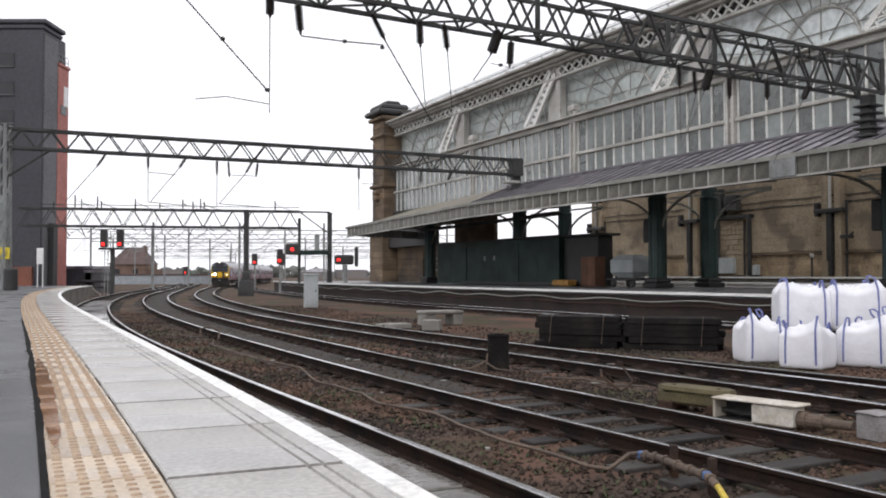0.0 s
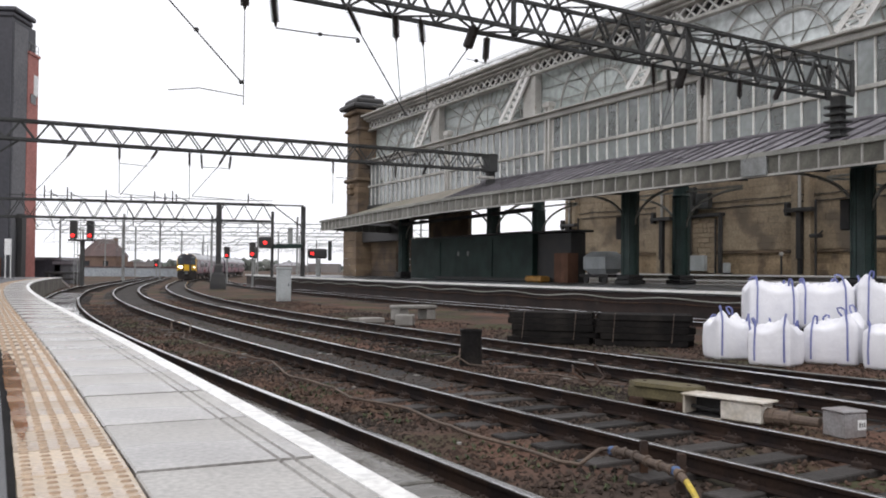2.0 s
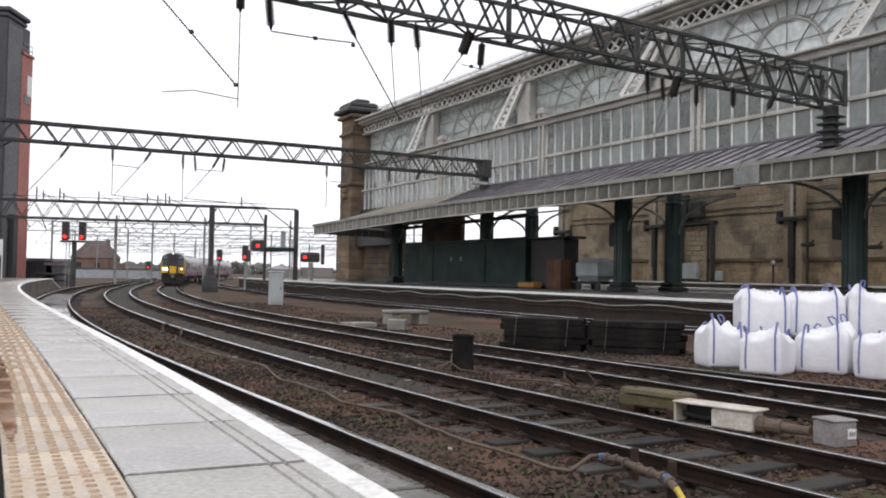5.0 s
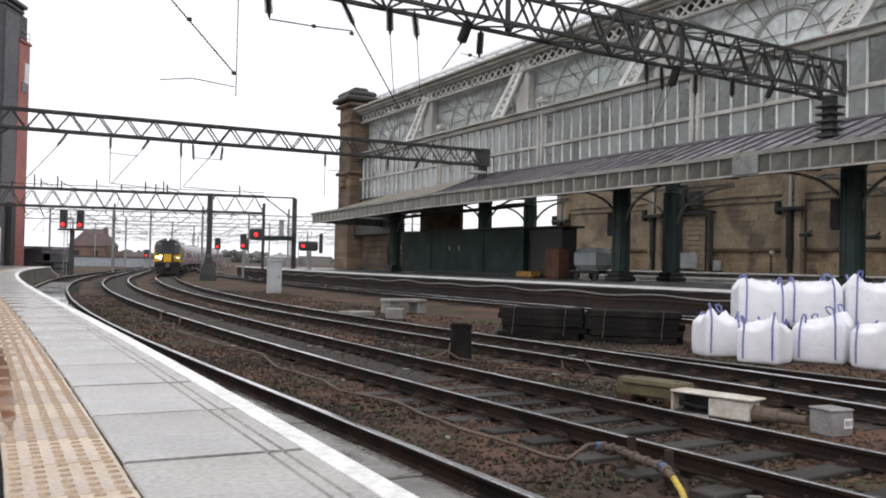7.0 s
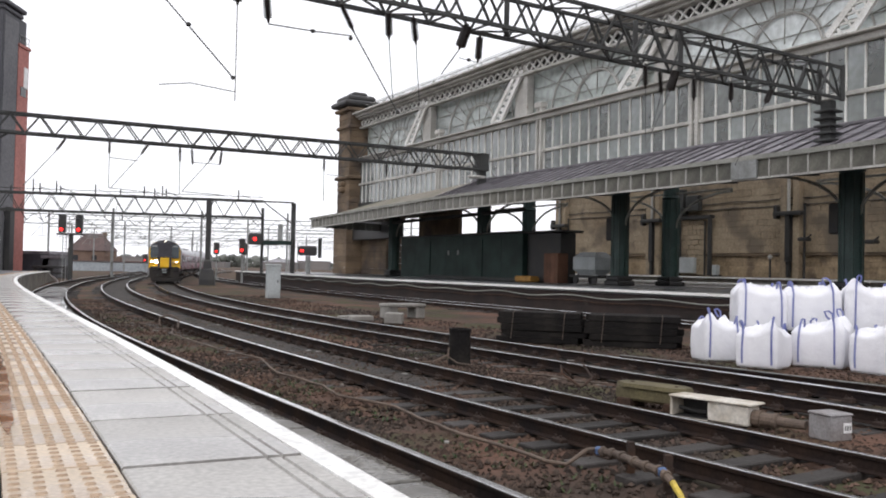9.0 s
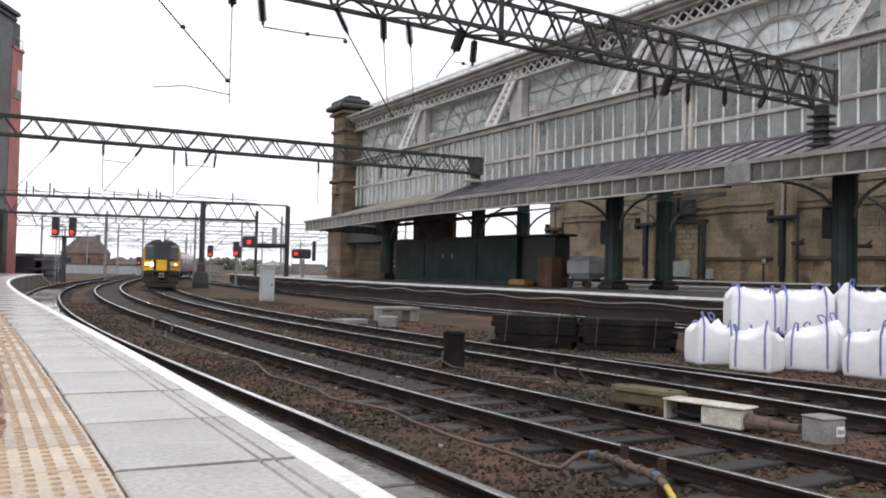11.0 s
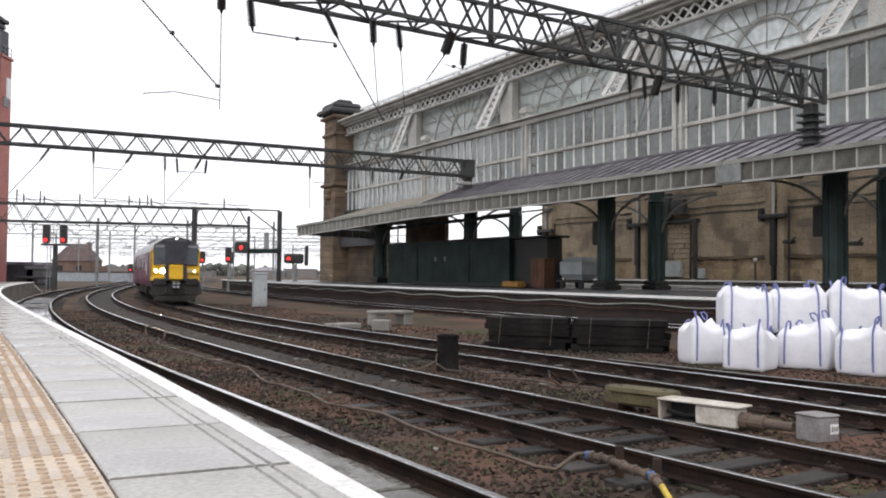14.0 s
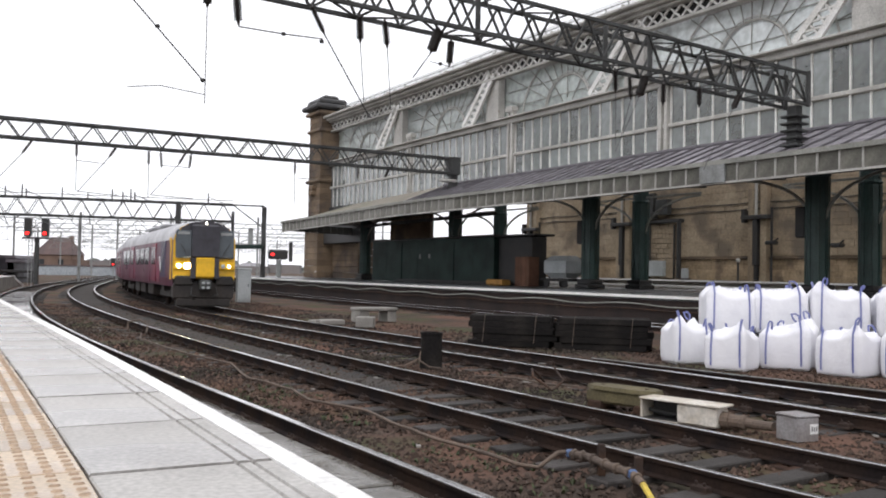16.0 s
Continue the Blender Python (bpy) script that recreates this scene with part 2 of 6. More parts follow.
def box(bm, c, size, rz=0.0, m=None, bevel=0.0):
    """A box centred at c."""
    t = (m or Matrix.Identity(4)) @ Matrix.Translation(c) @ Matrix.Rotation(radians(rz), 4, "Z")
    x, y, z = (v / 2 for v in size)
    if bevel <= 0:
        v = [bm.verts.new(t @ Vector((i, j, k))) for i in (-x, x) for j in (-y, y) for k in (-z, z)]
        for f in ((0, 1, 3, 2), (4, 6, 7, 5), (0, 4, 5, 1), (2, 3, 7, 6), (0, 2, 6, 4), (1, 5, 7, 3)):
            bm.faces.new([v[i] for i in f])
        return
    b = min(bevel, x * 0.9, y * 0.9, z * 0.9)
    ring = []
    for zz, inset in ((-z, b), (-z + b, 0), (z - b, 0), (z, b)):
        xx, yy = x - inset, y - inset
        ring.append([bm.verts.new(t @ Vector(p)) for p in ((-xx, -yy, zz), (xx, -yy, zz), (xx, yy, zz), (-xx, yy, zz))])
    bm.faces.new(ring[0][::-1]), bm.faces.new(ring[3])
    for a, c2 in zip(ring, ring[1:]):
        for i in range(4):
            bm.faces.new((a[i], a[(i + 1) % 4], c2[(i + 1) % 4], c2[i]))


def beam(bm, a, b, w, h=None, sides=4):
    """A bar from a to b with a square or round section."""
    a, b = Vector(a), Vector(b)
    d = b - a
    if d.length < 1e-6:
        return
    q = d.to_track_quat("Z", "Y").to_matrix()
    h = h or w
    rings = []
    for p in (a, b):
        if sides == 4:
            pts = [(-w / 2, -h / 2, 0), (w / 2, -h / 2, 0), (w / 2, h / 2, 0), (-w / 2, h / 2, 0)]
        else:
            pts = [(w / 2 * math.cos(2 * math.pi * i / sides), w / 2 * math.sin(2 * math.pi * i / sides), 0) for i in range(sides)]
        rings.append([bm.verts.new(p + q @ Vector(c)) for c in pts])
    k = len(rings[0])
    bm.faces.new(rings[0][::-1]), bm.faces.new(rings[1])
    for i in range(k):
        bm.faces.new((rings[0][i], rings[0][(i + 1) % k], rings[1][(i + 1) % k], rings[1][i]))


def pipe(bm, pts, w, sides=6):
    """A round wire or tube through the points, in one piece."""
    pts = [Vector(p) for p in pts]
    rings = []
    for i, p in enumerate(pts):
        d = pts[min(i + 1, len(pts) - 1)] - pts[max(i - 1, 0)]
        q = d.to_track_quat("Z", "Y").to_matrix()
        rings.append([bm.verts.new(p + q @ Vector((w / 2 * math.cos(2 * math.pi * k / sides), w / 2 * math.sin(2 * math.pi * k / sides), 0))) for k in range(sides)])
    for a, b in zip(rings, rings[1:]):
        for k in range(sides):
            bm.faces.new((a[k], a[(k + 1) % sides], b[(k + 1) % sides], b[k]))
    bm.faces.new(rings[0][::-1]), bm.faces.new(rings[-1])


def lathe(bm, profile, sides=16, m=None):
    """A turned shape from (radius, height) pairs."""
    m = m or Matrix.Identity(4)
    rings = [[bm.verts.new(m @ Vector((r * math.cos(2 * math.pi * i / sides), r * math.sin(2 * math.pi * i / sides), z))) for i in range(sides)] for r, z in profile]
    for a, b in zip(rings, rings[1:]):
        for i in range(sides):
            bm.faces.new((a[i], a[(i + 1) % sides], b[(i + 1) % sides], b[i]))
    bm.faces.new(rings[0][::-1]), bm.faces.new(rings[-1])


def ribbon(bm, pts, w, thick):
    """A flat strap through the points, in one piece."""
    rings = []
    for i, p in enumerate(pts):
        d = (Vector(pts[min(i + 1, len(pts) - 1)]) - Vector(pts[max(i - 1, 0)])).normalized()
        side = d.cross(Vector((0, 1, 0)))
        side = side.normalized() if side.length > 0.05 else Vector((1, 0, 0))
        out = d.cross(side).normalized()
        rings.append([bm.verts.new(Vector(p) + side * a * w / 2 + out * b * thick / 2) for a, b in ((-1, -1), (1, -1), (1, 1), (-1, 1))])
    for a, b in zip(rings, rings[1:]):
        for i in range(4):
            bm.faces.new((a[i], a[(i + 1) % 4], b[(i + 1) % 4], b[i]))
    bm.faces.new(rings[0][::-1]), bm.faces.new(rings[-1])


def quad(bm, *pts):
    bm.faces.new([bm.verts.new(p) for p in pts])


STEP = 0.5


def line_of(x0, y0, h0, knots, bends, s0=-16.0, s1=300.0):
    """A smooth line in plan: start, heading, and curvature at some distances. Rows of s, x, y, heading."""
    s = np.arange(s0, s1 + 0.01, STEP)
    k = np.interp(s, knots, bends)
    i0 = int(round(-s0 / STEP))
    h = np.concatenate([[0], np.cumsum((k[1:] + k[:-1]) / 2 * STEP)])
    h = h0 + h - h[i0]
    x = np.concatenate([[0], np.cumsum((np.sin(h)[1:] + np.sin(h)[:-1]) / 2 * STEP)])
    y = np.concatenate([[0], np.cumsum((np.cos(h)[1:] + np.cos(h)[:-1]) / 2 * STEP)])
    return np.stack([s, x - x[i0] + x0, y - y[i0] + y0, h], 1)


def at(line, s, off=0.0, z=0.0):
    """The place at distance s, off metres to its right, and the heading."""
    x, y, h = (float(np.interp(s, line[:, 0], line[:, i])) for i in (1, 2, 3))
    if line is EDGE:
        z -= float(np.interp(s, *EDGE_DIP)) * min(max(z + 0.1, 0.0), 1.0)
    return Vector((x + math.cos(h) * off, y - math.sin(h) * off, z)), h


def on(line, s, off=0.0, z=0.0):
    """A pose on the line: local y runs along it, x to its right."""
    p, h = at(line, s, off, z)
    return Matrix.Translation(p) @ Matrix.Rotation(-h, 4, "Z")


def sweep(bm, line, profile, s0, s1, step=1.0, closed=True, caps=True):
    """A profile of (offset, height) drawn along the line."""
    k = max(int((s1 - s0) / step), 1)
    rings = []
    for i in range(k + 1):
        s = s0 + (s1 - s0) * i / k
        rings.append([bm.verts.new(at(line, s, o, z)[0]) for o, z in profile])
    n = len(profile)
    for a, b in zip(rings, rings[1:]):
        for i in range(n if closed else n - 1):
            bm.faces.new((a[i], b[i], b[(i + 1) % n], a[(i + 1) % n]))
    if closed and caps:
        bm.faces.new(rings[0]), bm.faces.new(rings[-1][::-1])


# ---- lines in plan: platform edges and track centre lines ----
KNOTS = (-16, 0, 15, 40, 80, 85, 300)
PLAT = 0.90
EDGE = line_of(-0.116, 2.712, -0.4329, (-16, 0, 15, 40, 80), (0.0014, -0.0040, 0.0019, 0.0061, 0.0041))
# towards its end the platform runs on further and slopes down a little
k = 1 + 0.38 * (np.clip(EDGE[:, 0] - 33.0, 0, 22) / 22) ** 1.3
EDGE[:, 1:3] *= k[:, None]
d = np.gradient(EDGE[:, 1:3], axis=0)
EDGE[:, 3] = np.arctan2(d[:, 0], d[:, 1])
dip = (EYE - PLAT) * (k - 1)
k = np.concatenate([[0], np.cumsum(np.hypot(*np.diff(EDGE[:, 1:3], axis=0).T))])
EDGE[:, 0] = k - float(np.interp(0.0, EDGE[:, 0], k))
EDGE_DIP = EDGE[:, 0].copy(), dip
PLATFORM_END = 76.0

TRACK1 = line_of(1.293, 3.483, -0.4699, KNOTS, (0.0012, -0.0046, 0.0048, 0.0035, 0.0029, 0.0, 0.0))
TRACK2 = line_of(4.151, 5.977, -0.5414, KNOTS, (0.0050, 0.0088, 0.0025, 0.0042, 0.0022, 0.0, 0.0))
TRACK3 = line_of(4.594, 13.278, -0.5107, (-16, 0, 15, 40, 70, 76, 98, 104, 140, 150, 235), (0.0019, -0.0020, 0.0074, 0.0031, 0.0029, 0.0010, 0.0010, 0.0035, 0.0035, -0.0025, -0.0025))
FAR_EDGE = line_of(3.143, 42.224, -0.4781, (-34, 0, 15, 40, 80, 140, 300), (0.0037, 0.0040, 0.0034, 0.0025, 0.0018, 0.0, 0.0), s0=-60.0)


# ---- ground ----
def build_ground():
    """One sheet to the horizon, finely uneven near the tracks."""
    def axis(lo, hi, fine):
        a = list(np.arange(lo, hi, fine))
        step, v, w = fine, lo, hi
        left, right = [], []
        while v > -1800:
            step *= 1.35
            v -= step
            left.append(v)
        step = fine
        while w < 1800:
            right.append(w)
            step *= 1.35
            w += step
        return left[::-1] + a + right
    xs, ys = axis(-16, 16, 0.16), axis(2, 36, 0.16)
    verts, faces = [], []
    for j, y in enumerate(ys):
        for i, x in enumerate(xs):
            d = math.hypot(x, y)
            z = -0.212
            if d < 70:
                z += 0.030 * noise.noise((x * 0.6, y * 0.6, 0)) + 0.016 * noise.noise((x * 2.7, y * 2.7, 3))
            verts.append((x, y, z))
    nx = len(xs)
    faces = [(j * nx + i, j * nx + i + 1, (j + 1) * nx + i + 1, (j + 1) * nx + i) for j in range(len(ys) - 1) for i in range(nx - 1)]
    me = bpy.data.meshes.new("ground")
    me.from_pydata(verts, [], faces)
    me.materials.append(BALLAST)
    tagged(new("ground", me), "brown ballast and dirt ground with moss between the railway tracks", "ground", kind="structure")


build_ground()

RAIL_PROFILE = ((-0.070, -0.158), (0.070, -0.158), (0.070, -0.148), (0.012, -0.132), (0.010, -0.045), (0.035, -0.036), (0.035, -0.012), (-0.035, -0.012), (-0.035, -0.036), (-0.010, -0.045), (-0.012, -0.132), (-0.070, -0.148))
HEAD_PROFILE = ((-0.035, -0.0125), (0.035, -0.0125), (0.034, -0.004), (0.027, 0.0), (-0.027, 0.0), (-0.034, -0.004))


def build_track(line, label, s0, s1, shiny=0.0):
    t = thing("railway_track", Matrix.Identity(4), label, "railway track", "tracks")
    for off in (-0.7525, 0.7525):
        bm = B()
        sweep(bm, line, [(off + a, z) for a, z in RAIL_PROFILE], s0, s1)
        r = part("rail", bm, RAIL, t, "rusty brown steel rail", smooth=False)
        bm = B()
        sweep(bm, line, [(off + a, z) for a, z in HEAD_PROFILE], s0, s1)
        part("rail_head", bm, SHINE, r, "bright worn running surface")
    bm = B()
    box(bm, (0, 0, -0.222), (2.55, 0.26, 0.12), bevel=0.012)
    first = part("sleeper", bm, SLEEPER, t)
    bm = B()
    for off in (0.0,):
        for side in (-1, 1):
            box(bm, (off + side * 0.105, 0, -0.135), (0.08, 0.15, 0.06), bevel=0.012)
            beam(bm, (off + side * 0.12, 0.04, -0.12), (off + side * 0.12, 0.04, -0.075), 0.028, sides=6)
            beam(bm, (off + side * 0.12, -0.04, -0.12), (off + side * 0.12, -0.04, -0.08), 0.028, sides=6)
        box(bm, (off, 0, -0.162), (0.36, 0.17, 0.018), bevel=0.004)
    chair = part("rail_chair", bm, RUST, t)
    s = max(s0, -12.0) + 0.3
    rng = random.Random(int(line[0, 1] * 100))
    placed = 0
    far = B()
    while s < min(s1, 150):
        sunk = 0.0 if line is TRACK2 and s < 7.5 else 0.036
        m = on(line, s) @ pose(rng.uniform(-0.04, 0.04), 0, rng.uniform(-0.014, 0.012) - sunk, 0, 0, rng.uniform(-1.6, 1.6))
        if s < 60:
            if placed == 0:
                first.matrix_basis, chair.matrix_basis = m, on(line, s, 0.7525)
                share(chair, on(line, s, -0.7525), t)
            else:
                share(first, m, t)
                if s < 26:
                    share(chair, on(line, s, 0.7525), t), share(chair, on(line, s, -0.7525), t)
            placed += 1
        else:
            box(far, m @ Vector((0, 0, -0.225)), (2.55, 0.26, 0.12), -math.degrees(at(line, s)[1]))
        s += 0.70
    tagged(part("far_sleepers", far, SLEEPER, t), kind="stuff")
    if line is TRACK2 or line is TRACK3:
        bm = B()
        sweep(bm, line, ((-0.67, -0.21), (-0.62, -0.186), (0.62, -0.186), (0.67, -0.21)), 8.0 if line is TRACK2 else -10.0, 120, 1.0)
        tagged(part("oily_bed", bm, OILY, t, "dark oily ballast between the rails"), kind="stuff")
    return t


build_track(TRACK1, "wet curved railway track beside the near platform with brown rails", -15, 260)
build_track(TRACK2, "curved railway track with bright worn rail heads on dark sleepers", -15, 260)
build_track(TRACK3, "curved railway track that carries the arriving train", -15, 260)
TRACK4 = FAR_EDGE.copy()
TRACK4[:, 1] -= np.cos(TRACK4[:, 3]) * 1.52
TRACK4[:, 2] += np.sin(TRACK4[:, 3]) * 1.52
build_track(TRACK4, "dark railway track below the far platform", -40, 200)


bm = B()
rail_way = [Vector((4.13, 16.88, -0.03)), Vector((5.22, 15.28, -0.03)), Vector((6.13, 13.95, -0.03)), Vector((7.02, 12.73, -0.03)), Vector((8.6, 10.6, -0.03))]
rings = []
for i, p in enumerate(rail_way):
    d = (rail_way[min(i + 1, 4)] - rail_way[max(i - 1, 0)]).normalized()
    rings.append([bm.verts.new(p + Vector((d.y * o, -d.x * o, z))) for o, z in RAIL_PROFILE])
for a, b in zip(rings, rings[1:]):
    for i in range(12):
        bm.faces.new((a[i], a[(i + 1) % 12], b[(i + 1) % 12], b[i]))
bm.faces.new(rings[0]), bm.faces.new(rings[-1][::-1])
loose = tagged(part("loose_rail", bm, RAIL), "dark rusty length of rail laid beside the track", "rail")
bm = B()
for a, b in zip(rail_way, rail_way[1:]):
    beam(bm, a - Vector((0, 0, 0.006)), b - Vector((0, 0, 0.006)), 0.05, 0.012)
part("rail_head", bm, GALV, loose, "dull worn top of the rail")


# ---- near platform ----
def build_near_platform():
    p = thing("platform", Matrix.Identity(4), "curved wet station platform with paving slabs, buff tactile strip and white edge", "platform", kind="structure")
    bm = B()
    sweep(bm, EDGE, ((-0.03, -0.4), (-0.03, PLAT - 0.09), (-26, PLAT - 0.09), (-26, -0.4)), -14, PLATFORM_END)
    part("platform_body", bm, PLATWALL, p)
    bm = B()
    sweep(bm, EDGE, ((0.0, PLAT - 0.075), (0.0, PLAT - 0.03), (-1.0, PLAT - 0.03), (-1.0, PLAT - 0.075)), -14, PLATFORM_END)
    part("bedding", bm, JOINT, p)
    bm = B()
    sweep(bm, EDGE, ((-0.985, PLAT - 0.089), (-0.985, PLAT - 0.004), (-26, PLAT + 0.05), (-26, PLAT - 0.089)), -14, PLATFORM_END)
    part("asphalt_surface", bm, ASPHALT, p, "dark grey wet asphalt")
    bm = B()
    sweep(bm, EDGE, ((0.02, PLAT - 0.06), (0.02, PLAT + 0.001), (0.012, PLAT + 0.004), (-0.073, PLAT + 0.004), (-0.073, PLAT - 0.06)), -14, PLATFORM_END)
    part("white_edge_line", bm, WHITE, p, "white painted coping edge")
    bm = B()
    # a slab with two grooves near its outer edge
    ring = []
    for y in (-0.433, 0.433):
        ring.append([bm.verts.new((x, y, z)) for x, z in ((-0.170, -0.04), (-0.170, -0.006), (-0.164, 0.0), (0.274, 0.0), (0.278, -0.010), (0.286, -0.010), (0.290, 0.0), (0.326, 0.0), (0.330, -0.010), (0.338, -0.010), (0.342, 0.0), (0.398, 0.0), (0.403, -0.006), (0.403, -0.04))])
    for i in range(14):
        bm.faces.new((ring[0][i], ring[0][(i + 1) % 14], ring[1][(i + 1) % 14], ring[1][i]))
    bm.faces.new(ring[0][::-1]), bm.faces.new(ring[1])
    first = part("paving_slab", bm, SLAB, p)
    rng = random.Random(4)
    s, k = -4.535, 0
    while s < PLATFORM_END - 0.5:
        m = on(EDGE, s, -0.477, PLAT + rng.uniform(-0.002, 0.003)) @ pose(0, 0, 0, rng.uniform(-0.1, 0.1), rng.uniform(-0.2, 0.2), rng.uniform(-0.3, 0.3))
        if k == 0:
            first.matrix_basis = m
        else:
            share(first, m)
        s, k = s + 0.89, k + 1
    # tactile tiles with rows of lozenge blisters
    bm = B()
    box(bm, (0, 0, -0.02), (0.322, 0.396, 0.04), bevel=0.003)
    for c in range(5):
        for r in range(6):
            x, y = -0.13 + c * 0.065, -0.165 + r * 0.066
            ring = [bm.verts.new((x + 0.0175 * math.cos(a), y + 0.0100 * math.sin(a), 0)) for a in [i * math.pi / 3 for i in range(6)]]
            top = [bm.verts.new((x + 0.012 * math.cos(a), y + 0.006 * math.sin(a), 0.006)) for a in [i * math.pi / 3 for i in range(6)]]
            bm.faces.new(top).material_index = 1
            for i in range(6):
                bm.faces.new((ring[i], ring[(i + 1) % 6], top[(i + 1) % 6], top[i])).material_index = 1
    tile = part("tactile_tile", bm, TACTILE, p)
    tile.data.materials.append(DOT)
    s, k = -4.6, 0
    while s < PLATFORM_END - 0.5:
        m = on(EDGE, s, -0.818, PLAT + rng.uniform(-0.002, 0.002)) @ pose(0, 0, 0, 0, rng.uniform(-0.3, 0.3), rng.uniform(-0.4, 0.4))
        if k == 0:
            tile.matrix_basis = m
        else:
            share(tile, m)
        s, k = s + 0.402, k + 1
    return p


build_near_platform()


# ---- far platform ----
def build_far_platform():
    p = thing("platform", Matrix.Identity(4), "far island platform with white edge and dark sooty wall", "platform", kind="structure")
    bm = B()
    sweep(bm, FAR_EDGE, ((0.06, -0.4), (0.06, PLAT - 0.16), (13.5, PLAT - 0.16), (13.5, -0.4)), -58, 56, 2.0)
    part("platform_wall", bm, DARKWALL, p, "sooty dark brick platform wall")
    bm = B()
    sweep(bm, FAR_EDGE, ((0.02, PLAT - 0.155), (0.02, PLAT - 0.14), (0.04, PLAT - 0.12), (0.04, PLAT - 0.01), (13.4, PLAT - 0.01), (13.4, PLAT - 0.155)), -58, 56, 2.0)
    part("platform_surface", bm, ASPHALT, p, "grey wet asphalt")
    bm = B()
    sweep(bm, FAR_EDGE, ((-0.07, PLAT - 0.085), (-0.07, PLAT + 0.0), (0.38, PLAT + 0.0), (0.38, PLAT - 0.085)), -58, 56, 1.0)
    part("white_edge_line", bm, WHITE, p, "white painted coping edge")
    bm = B()
    sweep(bm, FAR_EDGE, ((12.9, PLAT - 0.006), (12.9, PLAT), (13.35, PLAT), (13.35, PLAT - 0.006)), -58, 56, 2.0)
    part("back_edge_line", bm, WHITE, p, "white painted line along the back edge")
    # cables slung along the wall
    for z, sag, w in ((0.62, 0.10, 0.05), (0.42, 0.05, 0.045)):
        bm = B()
        pts = []
        for i in range(150):
            s = -40 + i * 0.6
            pts.append(at(FAR_EDGE, s, -0.02, z - sag * (0.5 + 0.5 * math.cos(s * 1.3)) - 0.05 * noise.noise((s * 0.2, z, 0)))[0])
        pipe(bm, pts, w, 5)
        part("wall_cable", bm, VALANCE if z > 0.5 else RUST, p, "slack dusty cable slung along the wall")
    return p


build_far_platform()

# ---- station hall: local x is the distance from the eye line, y runs along the hall ----
HALL = pose(0, 0, 0, 0, 0, 26)
BAY, BAYS = 13.6, [-4.6, 9.0, 22.6, 36.2, 49.8, 63.4]
WALL_D, SILL, MID, ROOFMEET, CORN0, CORN1 = 32.0, 11.3, 9.15, 7.75, 14.3, 15.6
HALL_END = 76.0


